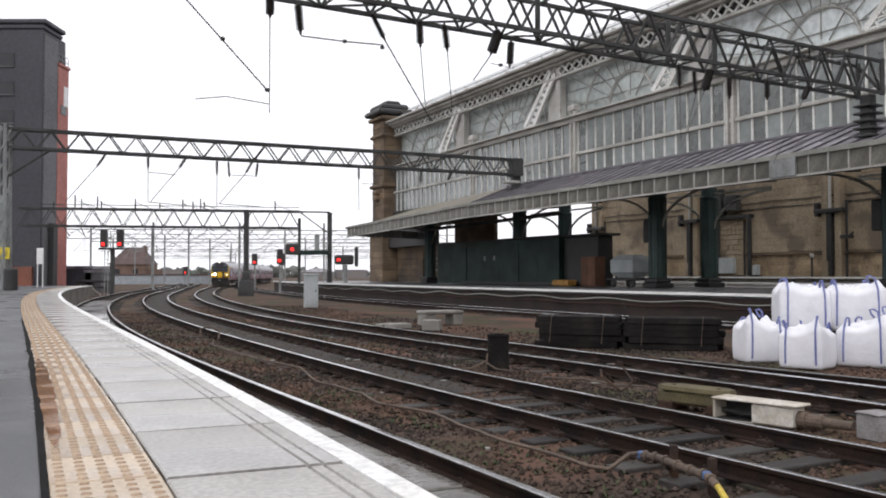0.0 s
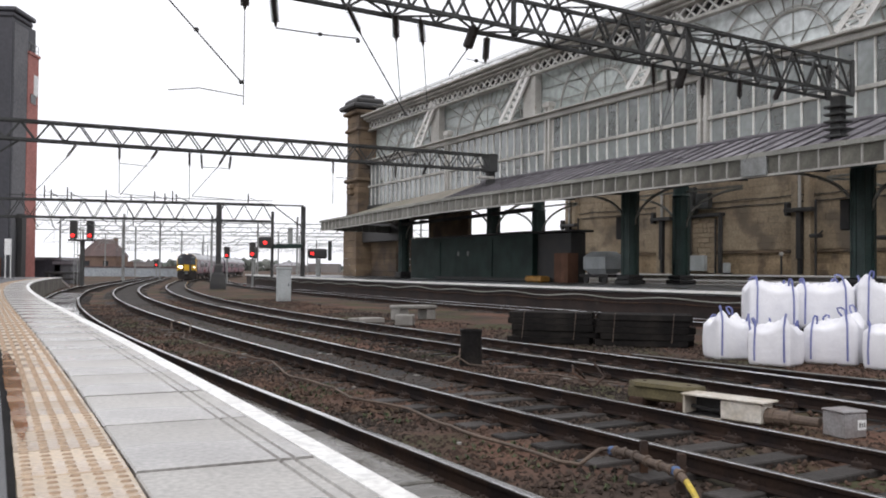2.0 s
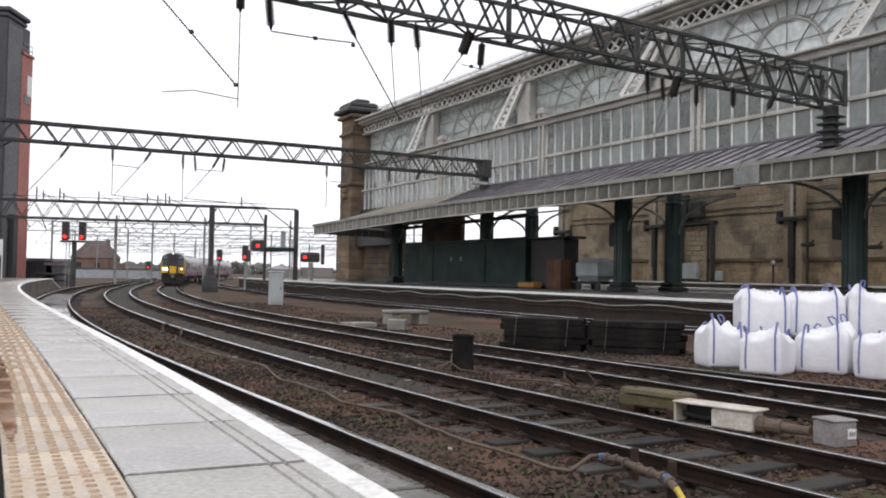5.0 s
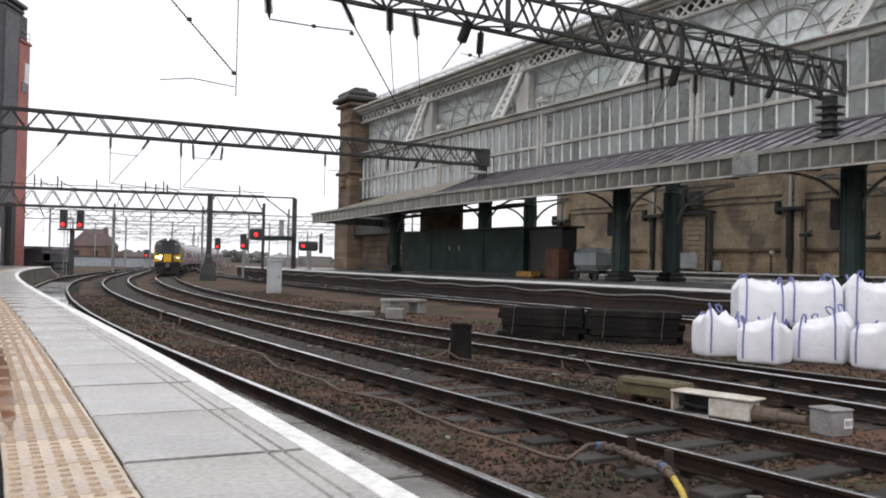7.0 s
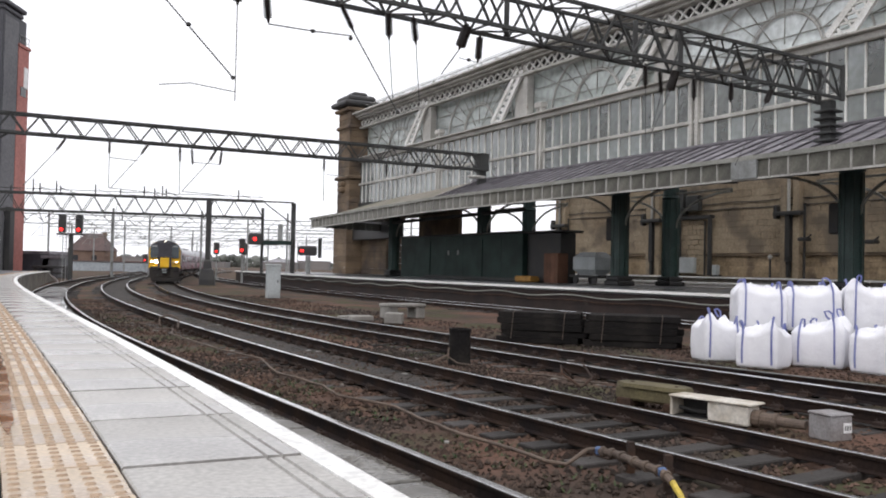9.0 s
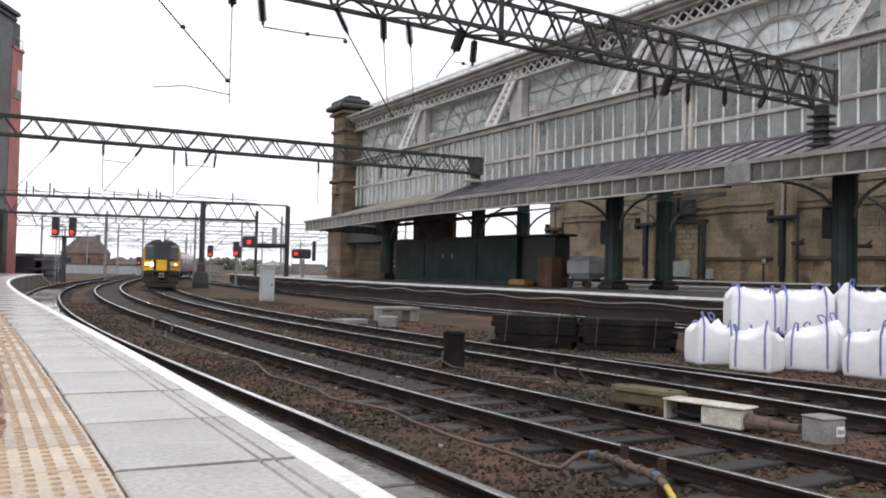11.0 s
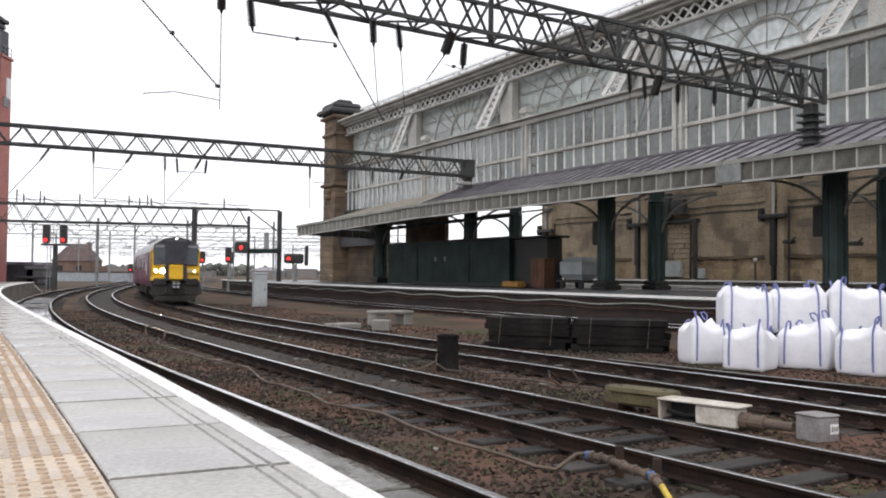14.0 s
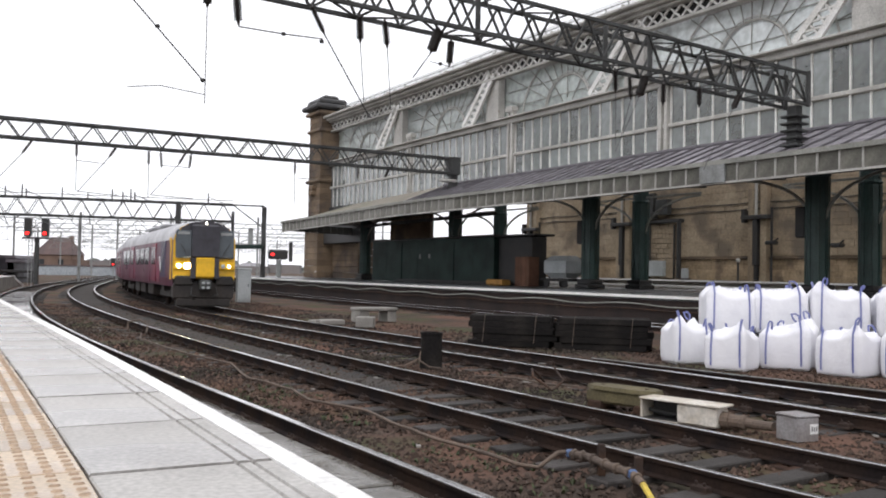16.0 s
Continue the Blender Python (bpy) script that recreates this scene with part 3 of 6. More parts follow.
def build_screen():
    """The glazed side screen of the hall above the canopy."""
    h = thing("hall_wall", HALL, "glazed Victorian station hall side in grey ironwork with fan windows", "station building", kind="structure")
    D = WALL_D
    bm = B()
    box(bm, (D, (HALL_END - 12) / 2, SILL), (0.5, HALL_END + 12, 0.32), bevel=0.05)
    box(bm, (D - 0.15, (HALL_END - 12) / 2, SILL + 0.2), (0.75, HALL_END + 12, 0.10), bevel=0.03)
    part("upper_sill", bm, IRON, h, "broad grey moulded iron sill")
    bm = B()
    box(bm, (D, (HALL_END - 12) / 2, MID), (0.26, HALL_END + 12, 0.2), bevel=0.03)
    part("transom", bm, IRON, h)
    bm = B()
    box(bm, (D + 0.1, (HALL_END - 12) / 2, 6.95), (0.5, HALL_END + 12, 0.9), bevel=0.05)
    part("girder", bm, STEEL, h, "dark iron girder above the columns")
    for y0, y1 in ((65.4, 75.5), (55.7, 62.0)):
        bm = B()
        foot = 4.0 if y0 > 60 else 3.1
        box(bm, (D - 0.6, (y0 + y1) / 2, (foot + 6.6) / 2), (0.3, y1 - y0, 6.6 - foot), bevel=0.04)
        # the brown panel is added in place of a brick building further back
        part("infill_panel", bm, BLACK if y0 > 60 else SANDSTONE, h, "dark boarded infill under the canopy end" if y0 > 60 else "brown stone panel in place of the brick building behind")
    # mullions
    bm = B()
    box(bm, (0, 0, (SILL - 6.5) / 2), (0.14, 0.07, SILL - 6.5), bevel=0.015)
    mull = part("mullion", bm, WHITEIRON, h)
    pitch = BAY / 15
    rng = random.Random(2)
    bm = B()
    box(bm, (0, 0, 0), (0.02, pitch - 0.075, SILL - MID - 0.28))
    up = part("pane", bm, GLASS, h)
    bm = B()
    box(bm, (0, 0, 0), (0.02, pitch - 0.075, MID - 6.6 - 0.1))
    dn = part("pane", bm, GLASS, h)
    k = 0
    y = BAYS[0]
    while y < HALL_END - 0.5:
        mm, um, dm = pose(D, y, 6.5), pose(D + 0.03, y + pitch / 2, (SILL + MID) / 2 - 0.02), pose(D + 0.03, y + pitch / 2, (MID + 6.5) / 2 - 0.02)
        if k == 0:
            mull.matrix_basis, up.matrix_basis, dn.matrix_basis = mm, um, dm
        else:
            share(mull, mm), share(up, um), share(dn, dm)
        y, k = y + pitch, k + 1
    # back layer of mullions seen through the glass
    bm = B()
    y = BAYS[0] + 0.4
    while y < HALL_END - 1:
        beam(bm, (D + 1.6, y, 6.5), (D + 1.6, y, SILL), 0.07)
        y += pitch * 2
    box(bm, (D + 1.6, (HALL_END - 6) / 2, MID - 0.3), (0.12, HALL_END + 6, 0.14))
    tagged(part("inner_mullions", bm, WHITEIRON, h), kind="stuff")
    # posts, braces, fan windows and lattice cornice in each bay
    for y in BAYS:
        bm = B()
        for dy in (-0.2, 0.2):
            box(bm, (D - 0.05, y - 3.2 + dy, (6.6 + SILL + 0.6) / 2), (0.34, 0.2, SILL + 0.6 - 6.6), bevel=0.03)
        box(bm, (D - 0.05, y - 3.2, SILL + 0.75), (0.5, 0.75, 0.4), bevel=0.08)
        part("post", bm, IRON, h, "paired iron post with moulded cap")
        # raking lattice brace
        bm = B()
        foot, head = Vector((D - 0.1, y + 2.2, SILL + 0.25)), Vector((D - 0.1, y - 0.9, CORN0 + 0.5))
        across = Vector((0, 0.36, 0.12))
        for sgn in (-1, 1):
            beam(bm, foot + across * sgn * 1.35, head + across * sgn * 0.75, 0.15, 0.3)
        for i in range(9):
            a, b = i / 9, (i + 1) / 9
            sg = 1 if i % 2 else -1
            wa, wb = 1.35 - 0.6 * a, 1.35 - 0.6 * b
            beam(bm, foot.lerp(head, a) + across * sg * wa, foot.lerp(head, b) - across * sg * wb, 0.09)
            beam(bm, foot.lerp(head, a) - across * sg * wa, foot.lerp(head, b) + across * sg * wb, 0.09)
        part("lattice_brace", bm, WHITEIRON, h, "white raking lattice brace")
        bm = B()
        box(bm, (D + 0.25, y - 1.3, (SILL + CORN1) / 2), (0.5, 0.5, CORN1 - SILL), bevel=0.04)
        box(bm, (D + 0.30, y - 0.5, (SILL + CORN1) / 2), (0.3, 1.2, CORN1 - SILL - 0.3), bevel=0.04)
        part("pier", bm, IRON, h, "grey iron pier between the fan windows")
        # fan window
        mid = y - 1.3 + BAY / 2
        bm = B()
        c = Vector((D + 0.55, mid, SILL + 0.1))
        for r, w in ((2.1, 0.13), (2.25, 0.06), (4.6, 0.12)):
            pts = [c + Vector((0, r * math.cos(a), min(r * math.sin(a) * (1.0 if r < 3 else 0.8), 3.0))) for a in np.linspace(0, math.pi, 21)]
            pipe(bm, pts, w, 4)
        part("fan_arch", bm, IRON, h, "pale semicircular arch bars")
        bm = B()
        for i in range(1, 14):
            a = math.pi * i / 14
            d = Vector((0, math.cos(a), math.sin(a)))
            lim = min(6.4 / max(abs(d.y), 1e-3), 3.0 / max(d.z, 1e-3))
            beam(bm, c + d * (0.7 if i % 3 == 1 else 2.1), c + d * lim, 0.045)
        for zz in (1.0, 2.0):
            beam(bm, c + Vector((0, -6.3, zz)), c + Vector((0, 6.3, zz)), 0.045)
        part("fan_tracery", bm, VALANCE, h, "grey fan of glazing bars")
        bm = B()
        # bays up to 30 m get the sky-brightened colour, the rest the dim one
        box(bm, (D + 0.65, mid, (SILL + CORN0) / 2 + 0.1), (0.02, BAY - 0.03, CORN0 - SILL + 0.2))
        part("fan_pane", bm, BRIGHTFAN if y < 30 else DIMFAN, h, "fan glass with the sky's brightness painted into its pale colour" if y < 30 else "grey-green fan glass painted darker where less sky shows")
        # lattice band
        bm = B()
        n = 17
        for i in range(n):
            a, b = y - 1.0 + BAY * i / n, y - 1.0 + BAY * (i + 1) / n
            beam(bm, (D, a, CORN0 + 0.16), (D, b, CORN1 - 0.45), 0.10)
            beam(bm, (D, b, CORN0 + 0.16), (D, a, CORN1 - 0.45), 0.10)
        part("lattice_band", bm, WHITEIRON, h, "white iron lattice band under the cornice")
    bm = B()
    L, M = HALL_END - BAYS[0], (HALL_END + BAYS[0]) / 2
    box(bm, (D, M, CORN0 + 0.08), (0.4, L, 0.18), bevel=0.03)
    part("lattice_rail", bm, IRON, h)
    bm = B()
    box(bm, (D - 0.05, M, CORN1 - 0.38), (0.6, L, 0.16), bevel=0.03)
    box(bm, (D - 0.2, M, CORN1 - 0.2), (0.9, L, 0.2), bevel=0.05)
    box(bm, (D - 0.35, M, CORN1), (1.2, L, 0.18), bevel=0.05)
    part("cornice", bm, IRON, h, "moulded grey cornice")
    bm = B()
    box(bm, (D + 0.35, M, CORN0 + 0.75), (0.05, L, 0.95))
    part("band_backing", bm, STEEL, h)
    # roof-edge handrail
    bm = B()
    y = BAYS[0]
    while y < HALL_END:
        beam(bm, (D + 1.2, y, CORN1), (D + 1.2, y, CORN1 + 1.25), 0.05)
        y += 1.9
    for z in (0.65, 1.25):
        beam(bm, (D + 1.2, BAYS[0], CORN1 + z), (D + 1.2, HALL_END, CORN1 + z), 0.045)
    part("handrail", bm, GALV, h, "thin pale roof handrail")
    # glazed roof behind
    bm = B()
    box(bm, (D + 12, M, CORN1 + 0.9), (24, L, 0.03), m=Matrix.Identity(4))
    r = part("roof_glazing", bm, ROOFGLASS, h, "wired glass roof")
    r.visible_shadow = False
    bm = B()
    for i in range(26):
        y = BAYS[0] + i * 3.2
        beam(bm, (D + 0.5, y, CORN1 + 0.8), (D + 24, y, CORN1 + 0.8), 0.07, 0.12)
    for i in range(3):
        x = D + 6 + i * 7
        beam(bm, (x, BAYS[0], CORN1 + 0.4), (x, HALL_END, CORN1 + 0.4), 0.12, 0.6)
    tagged(part("roof_bars", bm, IRON, h), kind="stuff")
    return h


build_screen()


def build_stone_pier():
    h = thing("stone_pier", HALL @ pose(WALL_D, HALL_END, PLAT), "tall weathered sandstone end pier with dark carved cap", "stone pier")
    def course(name, x, y, w, d, z0, z1, label="", step=0.55):
        z, k = z0, 0
        while z < z1 - 0.01:
            hh = min(step, z1 - z)
            bm = B()
            box(bm, (x, y, z + hh / 2), (w - 0.02 * (k % 2), d - 0.02 * (k % 2), hh - 0.015), bevel=0.02)
            part(name, bm, SANDSTONE, h, label)
            z, k = z + hh, k + 1
    course("stone", 0.0, 1.2, 2.6, 3.2, 0, 4.4)
    course("stone", 0.0, 1.2, 2.2, 2.8, 4.4, 15.2)
    for z, w in ((4.4, 3.0), (8.9, 2.7), (13.6, 2.6), (15.2, 2.9)):
        bm = B()
        box(bm, (0, 1.2, z), (w, w + 0.5, 0.35), bevel=0.1)
        part("string_course", bm, SANDSTONE, h)
    bm = B()
    box(bm, (0, 1.2, 15.75), (3.5, 3.8, 0.5), bevel=0.15)
    box(bm, (0, 1.2, 16.25), (2.7, 3.0, 0.6), bevel=0.2)
    box(bm, (0, 1.0, 16.7), (1.4, 1.6, 0.4), bevel=0.15)
    part("cap", bm, BLACK, h, "blackened carved stone cap")
    bm = B()
    for z in (7.8, 8.3):
        box(bm, (-1.25, 1.2, z), (0.5, 0.9, 0.5), bevel=0.12)
    part("bracket", bm, SANDSTONE, h)
    # low wall beside the pier
    for i in range(8):
        bm = B()
        box(bm, (1.0 - 0.003 * i, -3.2, 0.28 + i * 0.52), (1.6, 5.6, 0.5), bevel=0.02)
        part("wall_course", bm, SANDSTONE, h)


build_stone_pier()


def build_canopy():
    c = thing("platform_canopy", HALL, "long slate canopy with grey panelled valance over the far platform", "canopy", kind="structure")
    D0, D1, Z0, Z1 = 24.0, WALL_D - 0.3, 5.65, ROOFMEET
    DR, ZR, ZB = 27.0, 6.84, 6.25  # ridge, and the hidden back slope down to the wall
    END, CUT = 66.5, 46.5
    # slates laid in strips with raised rolls
    bm = B()
    y = -8.0
    rng = random.Random(7)
    while y < CUT:
        for j in range(6):
            a, b = j / 6, (j + 1) / 6 + 0.02
            lift = rng.uniform(0.0, 0.02) + 0.02 * (6 - j) / 6
            x0, x1 = D0 + (DR - D0) * a, D0 + (DR - D0) * b
            z0, z1 = Z0 + (ZR - Z0) * a + lift, Z0 + (ZR - Z0) * b + lift * 0.4
            v = [bm.verts.new(p) for p in ((x0, y, z0), (x1, y, z1), (x1, y + 0.78, z1), (x0, y + 0.78, z0), (x0, y, z0 - 0.04), (x0, y + 0.78, z0 - 0.04))]
            bm.faces.new((v[0], v[1], v[2], v[3]))
            bm.faces.new((v[4], v[0], v[3], v[5]))
        y += 0.79
    tagged(part("slates", bm, SLATE, c, "purple-grey wet slates"), kind="stuff")
    bm = B()
    y = -8.0
    while y < CUT:
        beam(bm, (D0 - 0.02, y, Z0 + 0.05), (DR, y, ZR + 0.05), 0.07, 0.08, sides=6)
        y += 0.79
    tagged(part("roof_rolls", bm, LEAD, c, "dull lead rolls over the slate joints"), kind="stuff")
    bm = B()
    quad(bm, (DR, -8, ZR), (DR, CUT, ZR), (D1, CUT, ZB), (D1, -8, ZB))
    part("back_slope", bm, FELT, c, "felted back slope of the canopy")
    bm = B()
    beam(bm, (DR, -8, ZR + 0.04), (DR, CUT, ZR + 0.04), 0.2, 0.14, sides=8)
    part("ridge_roll", bm, LEAD, c, "dull lead ridge roll")
    bm = B()
    quad(bm, (D0, -8, Z0 - 0.08), (D0, CUT, Z0 - 0.08), (D1, CUT, ZB - 0.12), (D1, -8, ZB - 0.12))
    part("soffit", bm, FELT, c, "dark boarded underside")
    # felted lower end towards the stone pier
    bm = B()
    KNEE = 59.0
    eave = [(D0, CUT, Z0), (D0, KNEE, Z0 - 0.22), (D0, END, Z0 - 0.35)]
    crest = [(DR, CUT, ZR), (DR, KNEE, 6.50), (DR, END + 3, 5.88)]
    back = [(D1, CUT, ZB), (D1, KNEE, 6.05), (D1, END + 3, 5.6)]
    for low, high in ((eave, crest), (crest, back)):
        for i in range(2):
            quad(bm, low[i], low[i + 1], high[i + 1], high[i])
    quad(bm, (D0, CUT, Z0 - 0.1), (D1, CUT, ZB - 0.15), (D1, END + 3, 5.45), (D0, END, Z0 - 0.45))
    quad(bm, (D0, END, Z0 - 0.45), (D0, END, Z0 - 0.35), (DR, END + 3, 5.88), (D1, END + 3, 5.45))
    part("felt_roof", bm, FELT, c, "brown mossy felt roof")
    bm = B()
    beam(bm, (D0 - 0.08, -8, Z0 - 0.03), (D0 - 0.08, CUT, Z0 - 0.03), 0.14, 0.16)
    beam(bm, (D0 - 0.08, CUT, Z0 - 0.03), (D0 - 0.08, END, Z0 - 0.40), 0.14, 0.16)
    part("gutter", bm, VALANCE, c, "grey gutter along the eaves")
    # valance: boards and light strips
    n = 94
    near, far = B(), B()
    box(near, (0, 0, 0), (0.05, 0.74, 0.62), bevel=0.008)
    box(far, (0, 0, 0), (0.05, 0.74, 0.62), bevel=0.008)
    near = part("valance_board", near, BOARD, c, "dark olive-grey valance board")
    far = part("valance_board", far, FARBOARD, c, "grey-green valance board")
    used = set()
    for i in range(n):
        y = -8 + i * 0.79
        drop = 0.0 if y < CUT else -0.37 * (y - CUT) / (END - CUT)
        first = near if y < 40 else far
        m = pose(D0, y + 0.39, Z0 - 0.42 + drop)
        if first in used:
            share(first, m)
        else:
            first.matrix_basis = m
            used.add(first)
    bm = B()
    box(bm, (0, 0, 0), (0.07, 0.055, 0.66), bevel=0.01)
    first = part("valance_strip", bm, IRON, c)
    for i in range(n):
        y = -8 + i * 0.79
        drop = 0.0 if y < CUT else -0.37 * (y - CUT) / (END - CUT)
        m = pose(D0 - 0.045, y, Z0 - 0.42 + drop)
        if i == 0:
            first.matrix_basis = m
        else:
            share(first, m)
    bm = B()
    beam(bm, (D0 - 0.02, -8, Z0 - 0.75), (D0 - 0.02, CUT, Z0 - 0.75), 0.10, 0.07)
    beam(bm, (D0 - 0.02, CUT, Z0 - 0.75), (D0 - 0.02, END, Z0 - 1.12), 0.10, 0.07)
    part("valance_rail", bm, IRON, c)
    bm = B()
    box(bm, (D0 - 0.10, 22.3, Z0 - 0.42), (0.08, 1.15, 0.66), bevel=0.02)
    part("repair_panel", bm, GALV, c, "plain pale replacement panel")
    # hip end
    bm = B()
    for i in range(11):
        a, b = i / 11, (i + 1) / 11
        p = Vector((D0, END, Z0 - 0.42)).lerp(Vector((D1, END + 3, Z0 - 0.42)), (a + b) / 2)
        box(bm, p - Vector((0, 0, 0.3)), (0.7, 0.05, 0.62), rz=math.degrees(math.atan2(3, D1 - D0)))
    part("end_valance", bm, VALANCE, c)
    # rafters
    bm = B()
    for y in list(np.arange(-6, 66, 4.5)):
        beam(bm, (D0 + 0.2, y, Z0 - 0.24), (D1, y, ZB - 0.3), 0.12, 0.25)
    beam(bm, (29.4, -8, 5.75), (29.4, 41, 5.75), 0.25, 0.3)
    beam(bm, (29.4, 44.5, 5.2), (29.4, 64, 5.05), 0.3, 0.2)
    tagged(part("rafters", bm, STEEL, c), kind="stuff")


build_canopy()


def build_column():
    """Riveted green iron column with curved brackets; stands on the platform."""
    t = thing("canopy_column", Matrix.Identity(4), "dark green riveted iron column on the far platform", "column", "canopy columns")
    bm = B()
    box(bm, (0, 0, 0.12), (1.1, 1.1, 0.24), bevel=0.04)
    box(bm, (0, 0, 0.36), (0.95, 0.95, 0.26), bevel=0.06)
    part("base", bm, BLACK, t, "black plinth")
    bm = B()
    lathe(bm, ((0.42, 0.45), (0.42, 4.6), (0.50, 4.7), (0.42, 4.8), (0.42, 5.3)), 14)
    for i in range(8):
        a = 2 * math.pi * i / 8
        beam(bm, (0.42 * math.cos(a), 0.42 * math.sin(a), 0.45), (0.42 * math.cos(a), 0.42 * math.sin(a), 4.6), 0.06)
    part("shaft", bm, COLUMNGREEN, t)
    for sg in (-1, 1):
        bm = B()
        pts = [Vector((0, sg * (0.38 + 3.9 * (1 - math.cos(a))), 3.0 + 1.8 * math.sin(a))) for a in np.linspace(0, math.pi / 2, 11)]
        for a, b in zip(pts, pts[1:]):
            beam(bm, a, b, 0.08, 0.11)
        beam(bm, (0, sg * 0.3, 4.92), (0, sg * 4.3, 4.92), 0.08, 0.1)
        part("bracket", bm, VALANCE, t, "curved iron spandrel bracket")
    return t


column = build_column()
for i, y in enumerate((35.8, -4.8, 8.8, 22.3, 49.4, 63.0)):
    for d in (29.6, 33.3):
        m = HALL @ pose(d, y + (0.3 if d > 30 else 0), PLAT)
        if i == 0 and d == 29.6:
            column.matrix_basis = m
        else:
            copy_thing(column, m)


def build_back_wall():
    w = thing("wall_far", HALL, "beige coursed stone wall behind the far platforms", "wall", kind="structure")
    D, y0, y1 = 50.0, -20.0, 70.0
    bm = B()
    box(bm, (D + 0.3, (y0 + y1) / 2, 7.5), (0.5, y1 - y0, 15.6))
    part("wall_core", bm, BEIGE, w)

    def courses(name, z, top, heights, lengths, material, seed, label):
        rng = random.Random(seed)
        bm = B()
        while z < top:
            hh = rng.choice(heights)
            y = y0 + rng.uniform(0, 1.5)
            while y < y1 - 2.2:
                ln = rng.uniform(*lengths)
                box(bm, (D + rng.uniform(-0.012, 0.012), y + ln / 2, z + hh / 2), (0.1, ln - 0.012, hh - 0.012), bevel=0.006)
                y += ln
            z += hh
        tagged(part(name, bm, material, w, label), kind="stuff")
    courses("stone_courses", 3.2, 9.6, (0.42, 0.5), (0.9, 1.5), BEIGE, 9, "smooth weathered beige ashlar")
    courses("base_courses", 1.45, 2.9, (0.36, 0.4), (0.7, 1.2), OCHRE, 10, "rough ochre base stones")
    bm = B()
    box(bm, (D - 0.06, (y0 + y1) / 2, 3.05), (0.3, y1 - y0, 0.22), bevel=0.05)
    part("string_course", bm, SANDSTONE, w, "darker brown projecting string course")
    for y in (14.6, 28.2, 42.1, 55.8, 68.6):
        for dy in (-0.52, 0.52):
            bm = B()
            box(bm, (D - 0.25, y + dy, 5.5), (0.5, 0.5, 8.2), bevel=0.04)
            part("pilaster", bm, BEIGE, w, "flat stone pilaster")
        bm = B()
        box(bm, (D - 0.55, y, 4.15), (0.4, 0.38, 3.3), bevel=0.05)
        box(bm, (D - 0.55, y, 2.1), (0.26, 0.24, 1.2), bevel=0.03)
        part("iron_stanchion", bm, BLACK, w, "black iron stanchion between the pilasters")
        bm = B()
        box(bm, (D - 0.6, y, 5.85), (0.5, 2.3, 0.3), bevel=0.06)
        box(bm, (D - 0.6, y + 1.0, 5.95), (0.4, 0.26, 0.9), bevel=0.04)
        part("crosshead", bm, BLACK, w, "dark crosshead on the stanchion")
        bm = B()
        beam(bm, (D - 0.6, y, 6.0), (D - 0.6, y, 8.4), 0.15)
        part("hanger", bm, IRON, w, "pale upright bar above the stanchion")
        bm = B()
        beam(bm, (D - 0.4, y - 1.15, 1.4), (D - 0.4, y - 1.15, 6.5), 0.16, sides=8)
        part("downpipe", bm, BLACK, w, "black cast iron downpipe")
    # cables clipped along the wall
    for z in (6.5, 6.95):
        bm = B()
        pipe(bm, [Vector((D - 0.12, y, z - 0.08 * math.sin((y - y0) * 0.7) ** 2)) for y in np.arange(y0, y1, 1.5)], 0.07, 5)
        part("wall_cable", bm, BLACK, w)
    bm = B()
    box(bm, (D - 3.0, (y0 + y1) / 2, 1.22), (5.6, y1 - y0, 0.34), bevel=0.02)
    part("ledge", bm, CONCRETE, w, "pale concrete platform edge at the foot of the wall")
    bm = B()
    box(bm, (D - 5.7, (y0 + y1) / 2, 1.36), (0.5, y1 - y0, 0.12), bevel=0.02)
    part("ledge_edge", bm, WHITE, w, "white painted edge")
    bm = B()
    box(bm, (D - 9.0, (y0 + y1) / 2, 1.00), (0.5, y1 - y0, 0.16), bevel=0.02)
    box(bm, (D - 9.0, (y0 + y1) / 2, 0.4), (0.4, y1 - y0, 1.0))
    part("kerb", bm, WHITE, w, "pale painted kerb")


build_back_wall()


# ---- overhead line gantries ----
def truss(parent, a, b, depth, width, bays, chord, web, material, name="truss"):
    """A lattice box girder whose lower chord runs from a to b."""
    a, b = Vector(a), Vector(b)
    d = (b - a).normalized()
    side = Vector((-d.y, d.x, 0)) * width / 2
    up = Vector((0, 0, depth))
    for k, (o, nm) in enumerate(((side, "lattice_side"), (-side, "lattice_side"))):
        bm = B()
        beam(bm, a + o, b + o, chord)
        beam(bm, a + o + up, b + o + up, chord)
        for i in range(bays):
            p, m, q = a.lerp(b, i / bays) + o, a.lerp(b, (i + 0.5) / bays) + o, a.lerp(b, (i + 1) / bays) + o
            beam(bm, p, m + up, web)
            beam(bm, m + up, q, web)
        part(nm, bm, material, parent)
    for z in (Vector((0, 0, 0)), up):
        bm = B()
        for i in range(bays):
            p, q = a.lerp(b, i / bays), a.lerp(b, (i + 1) / bays)
            sg = 1 if i % 2 else -1
            beam(bm, p + side * sg + z, q - side * sg + z, web * 0.8)
            beam(bm, p + side + z, p - side + z, web * 0.8)
        tagged(part("cross_lacing", bm, material, parent), kind="stuff")


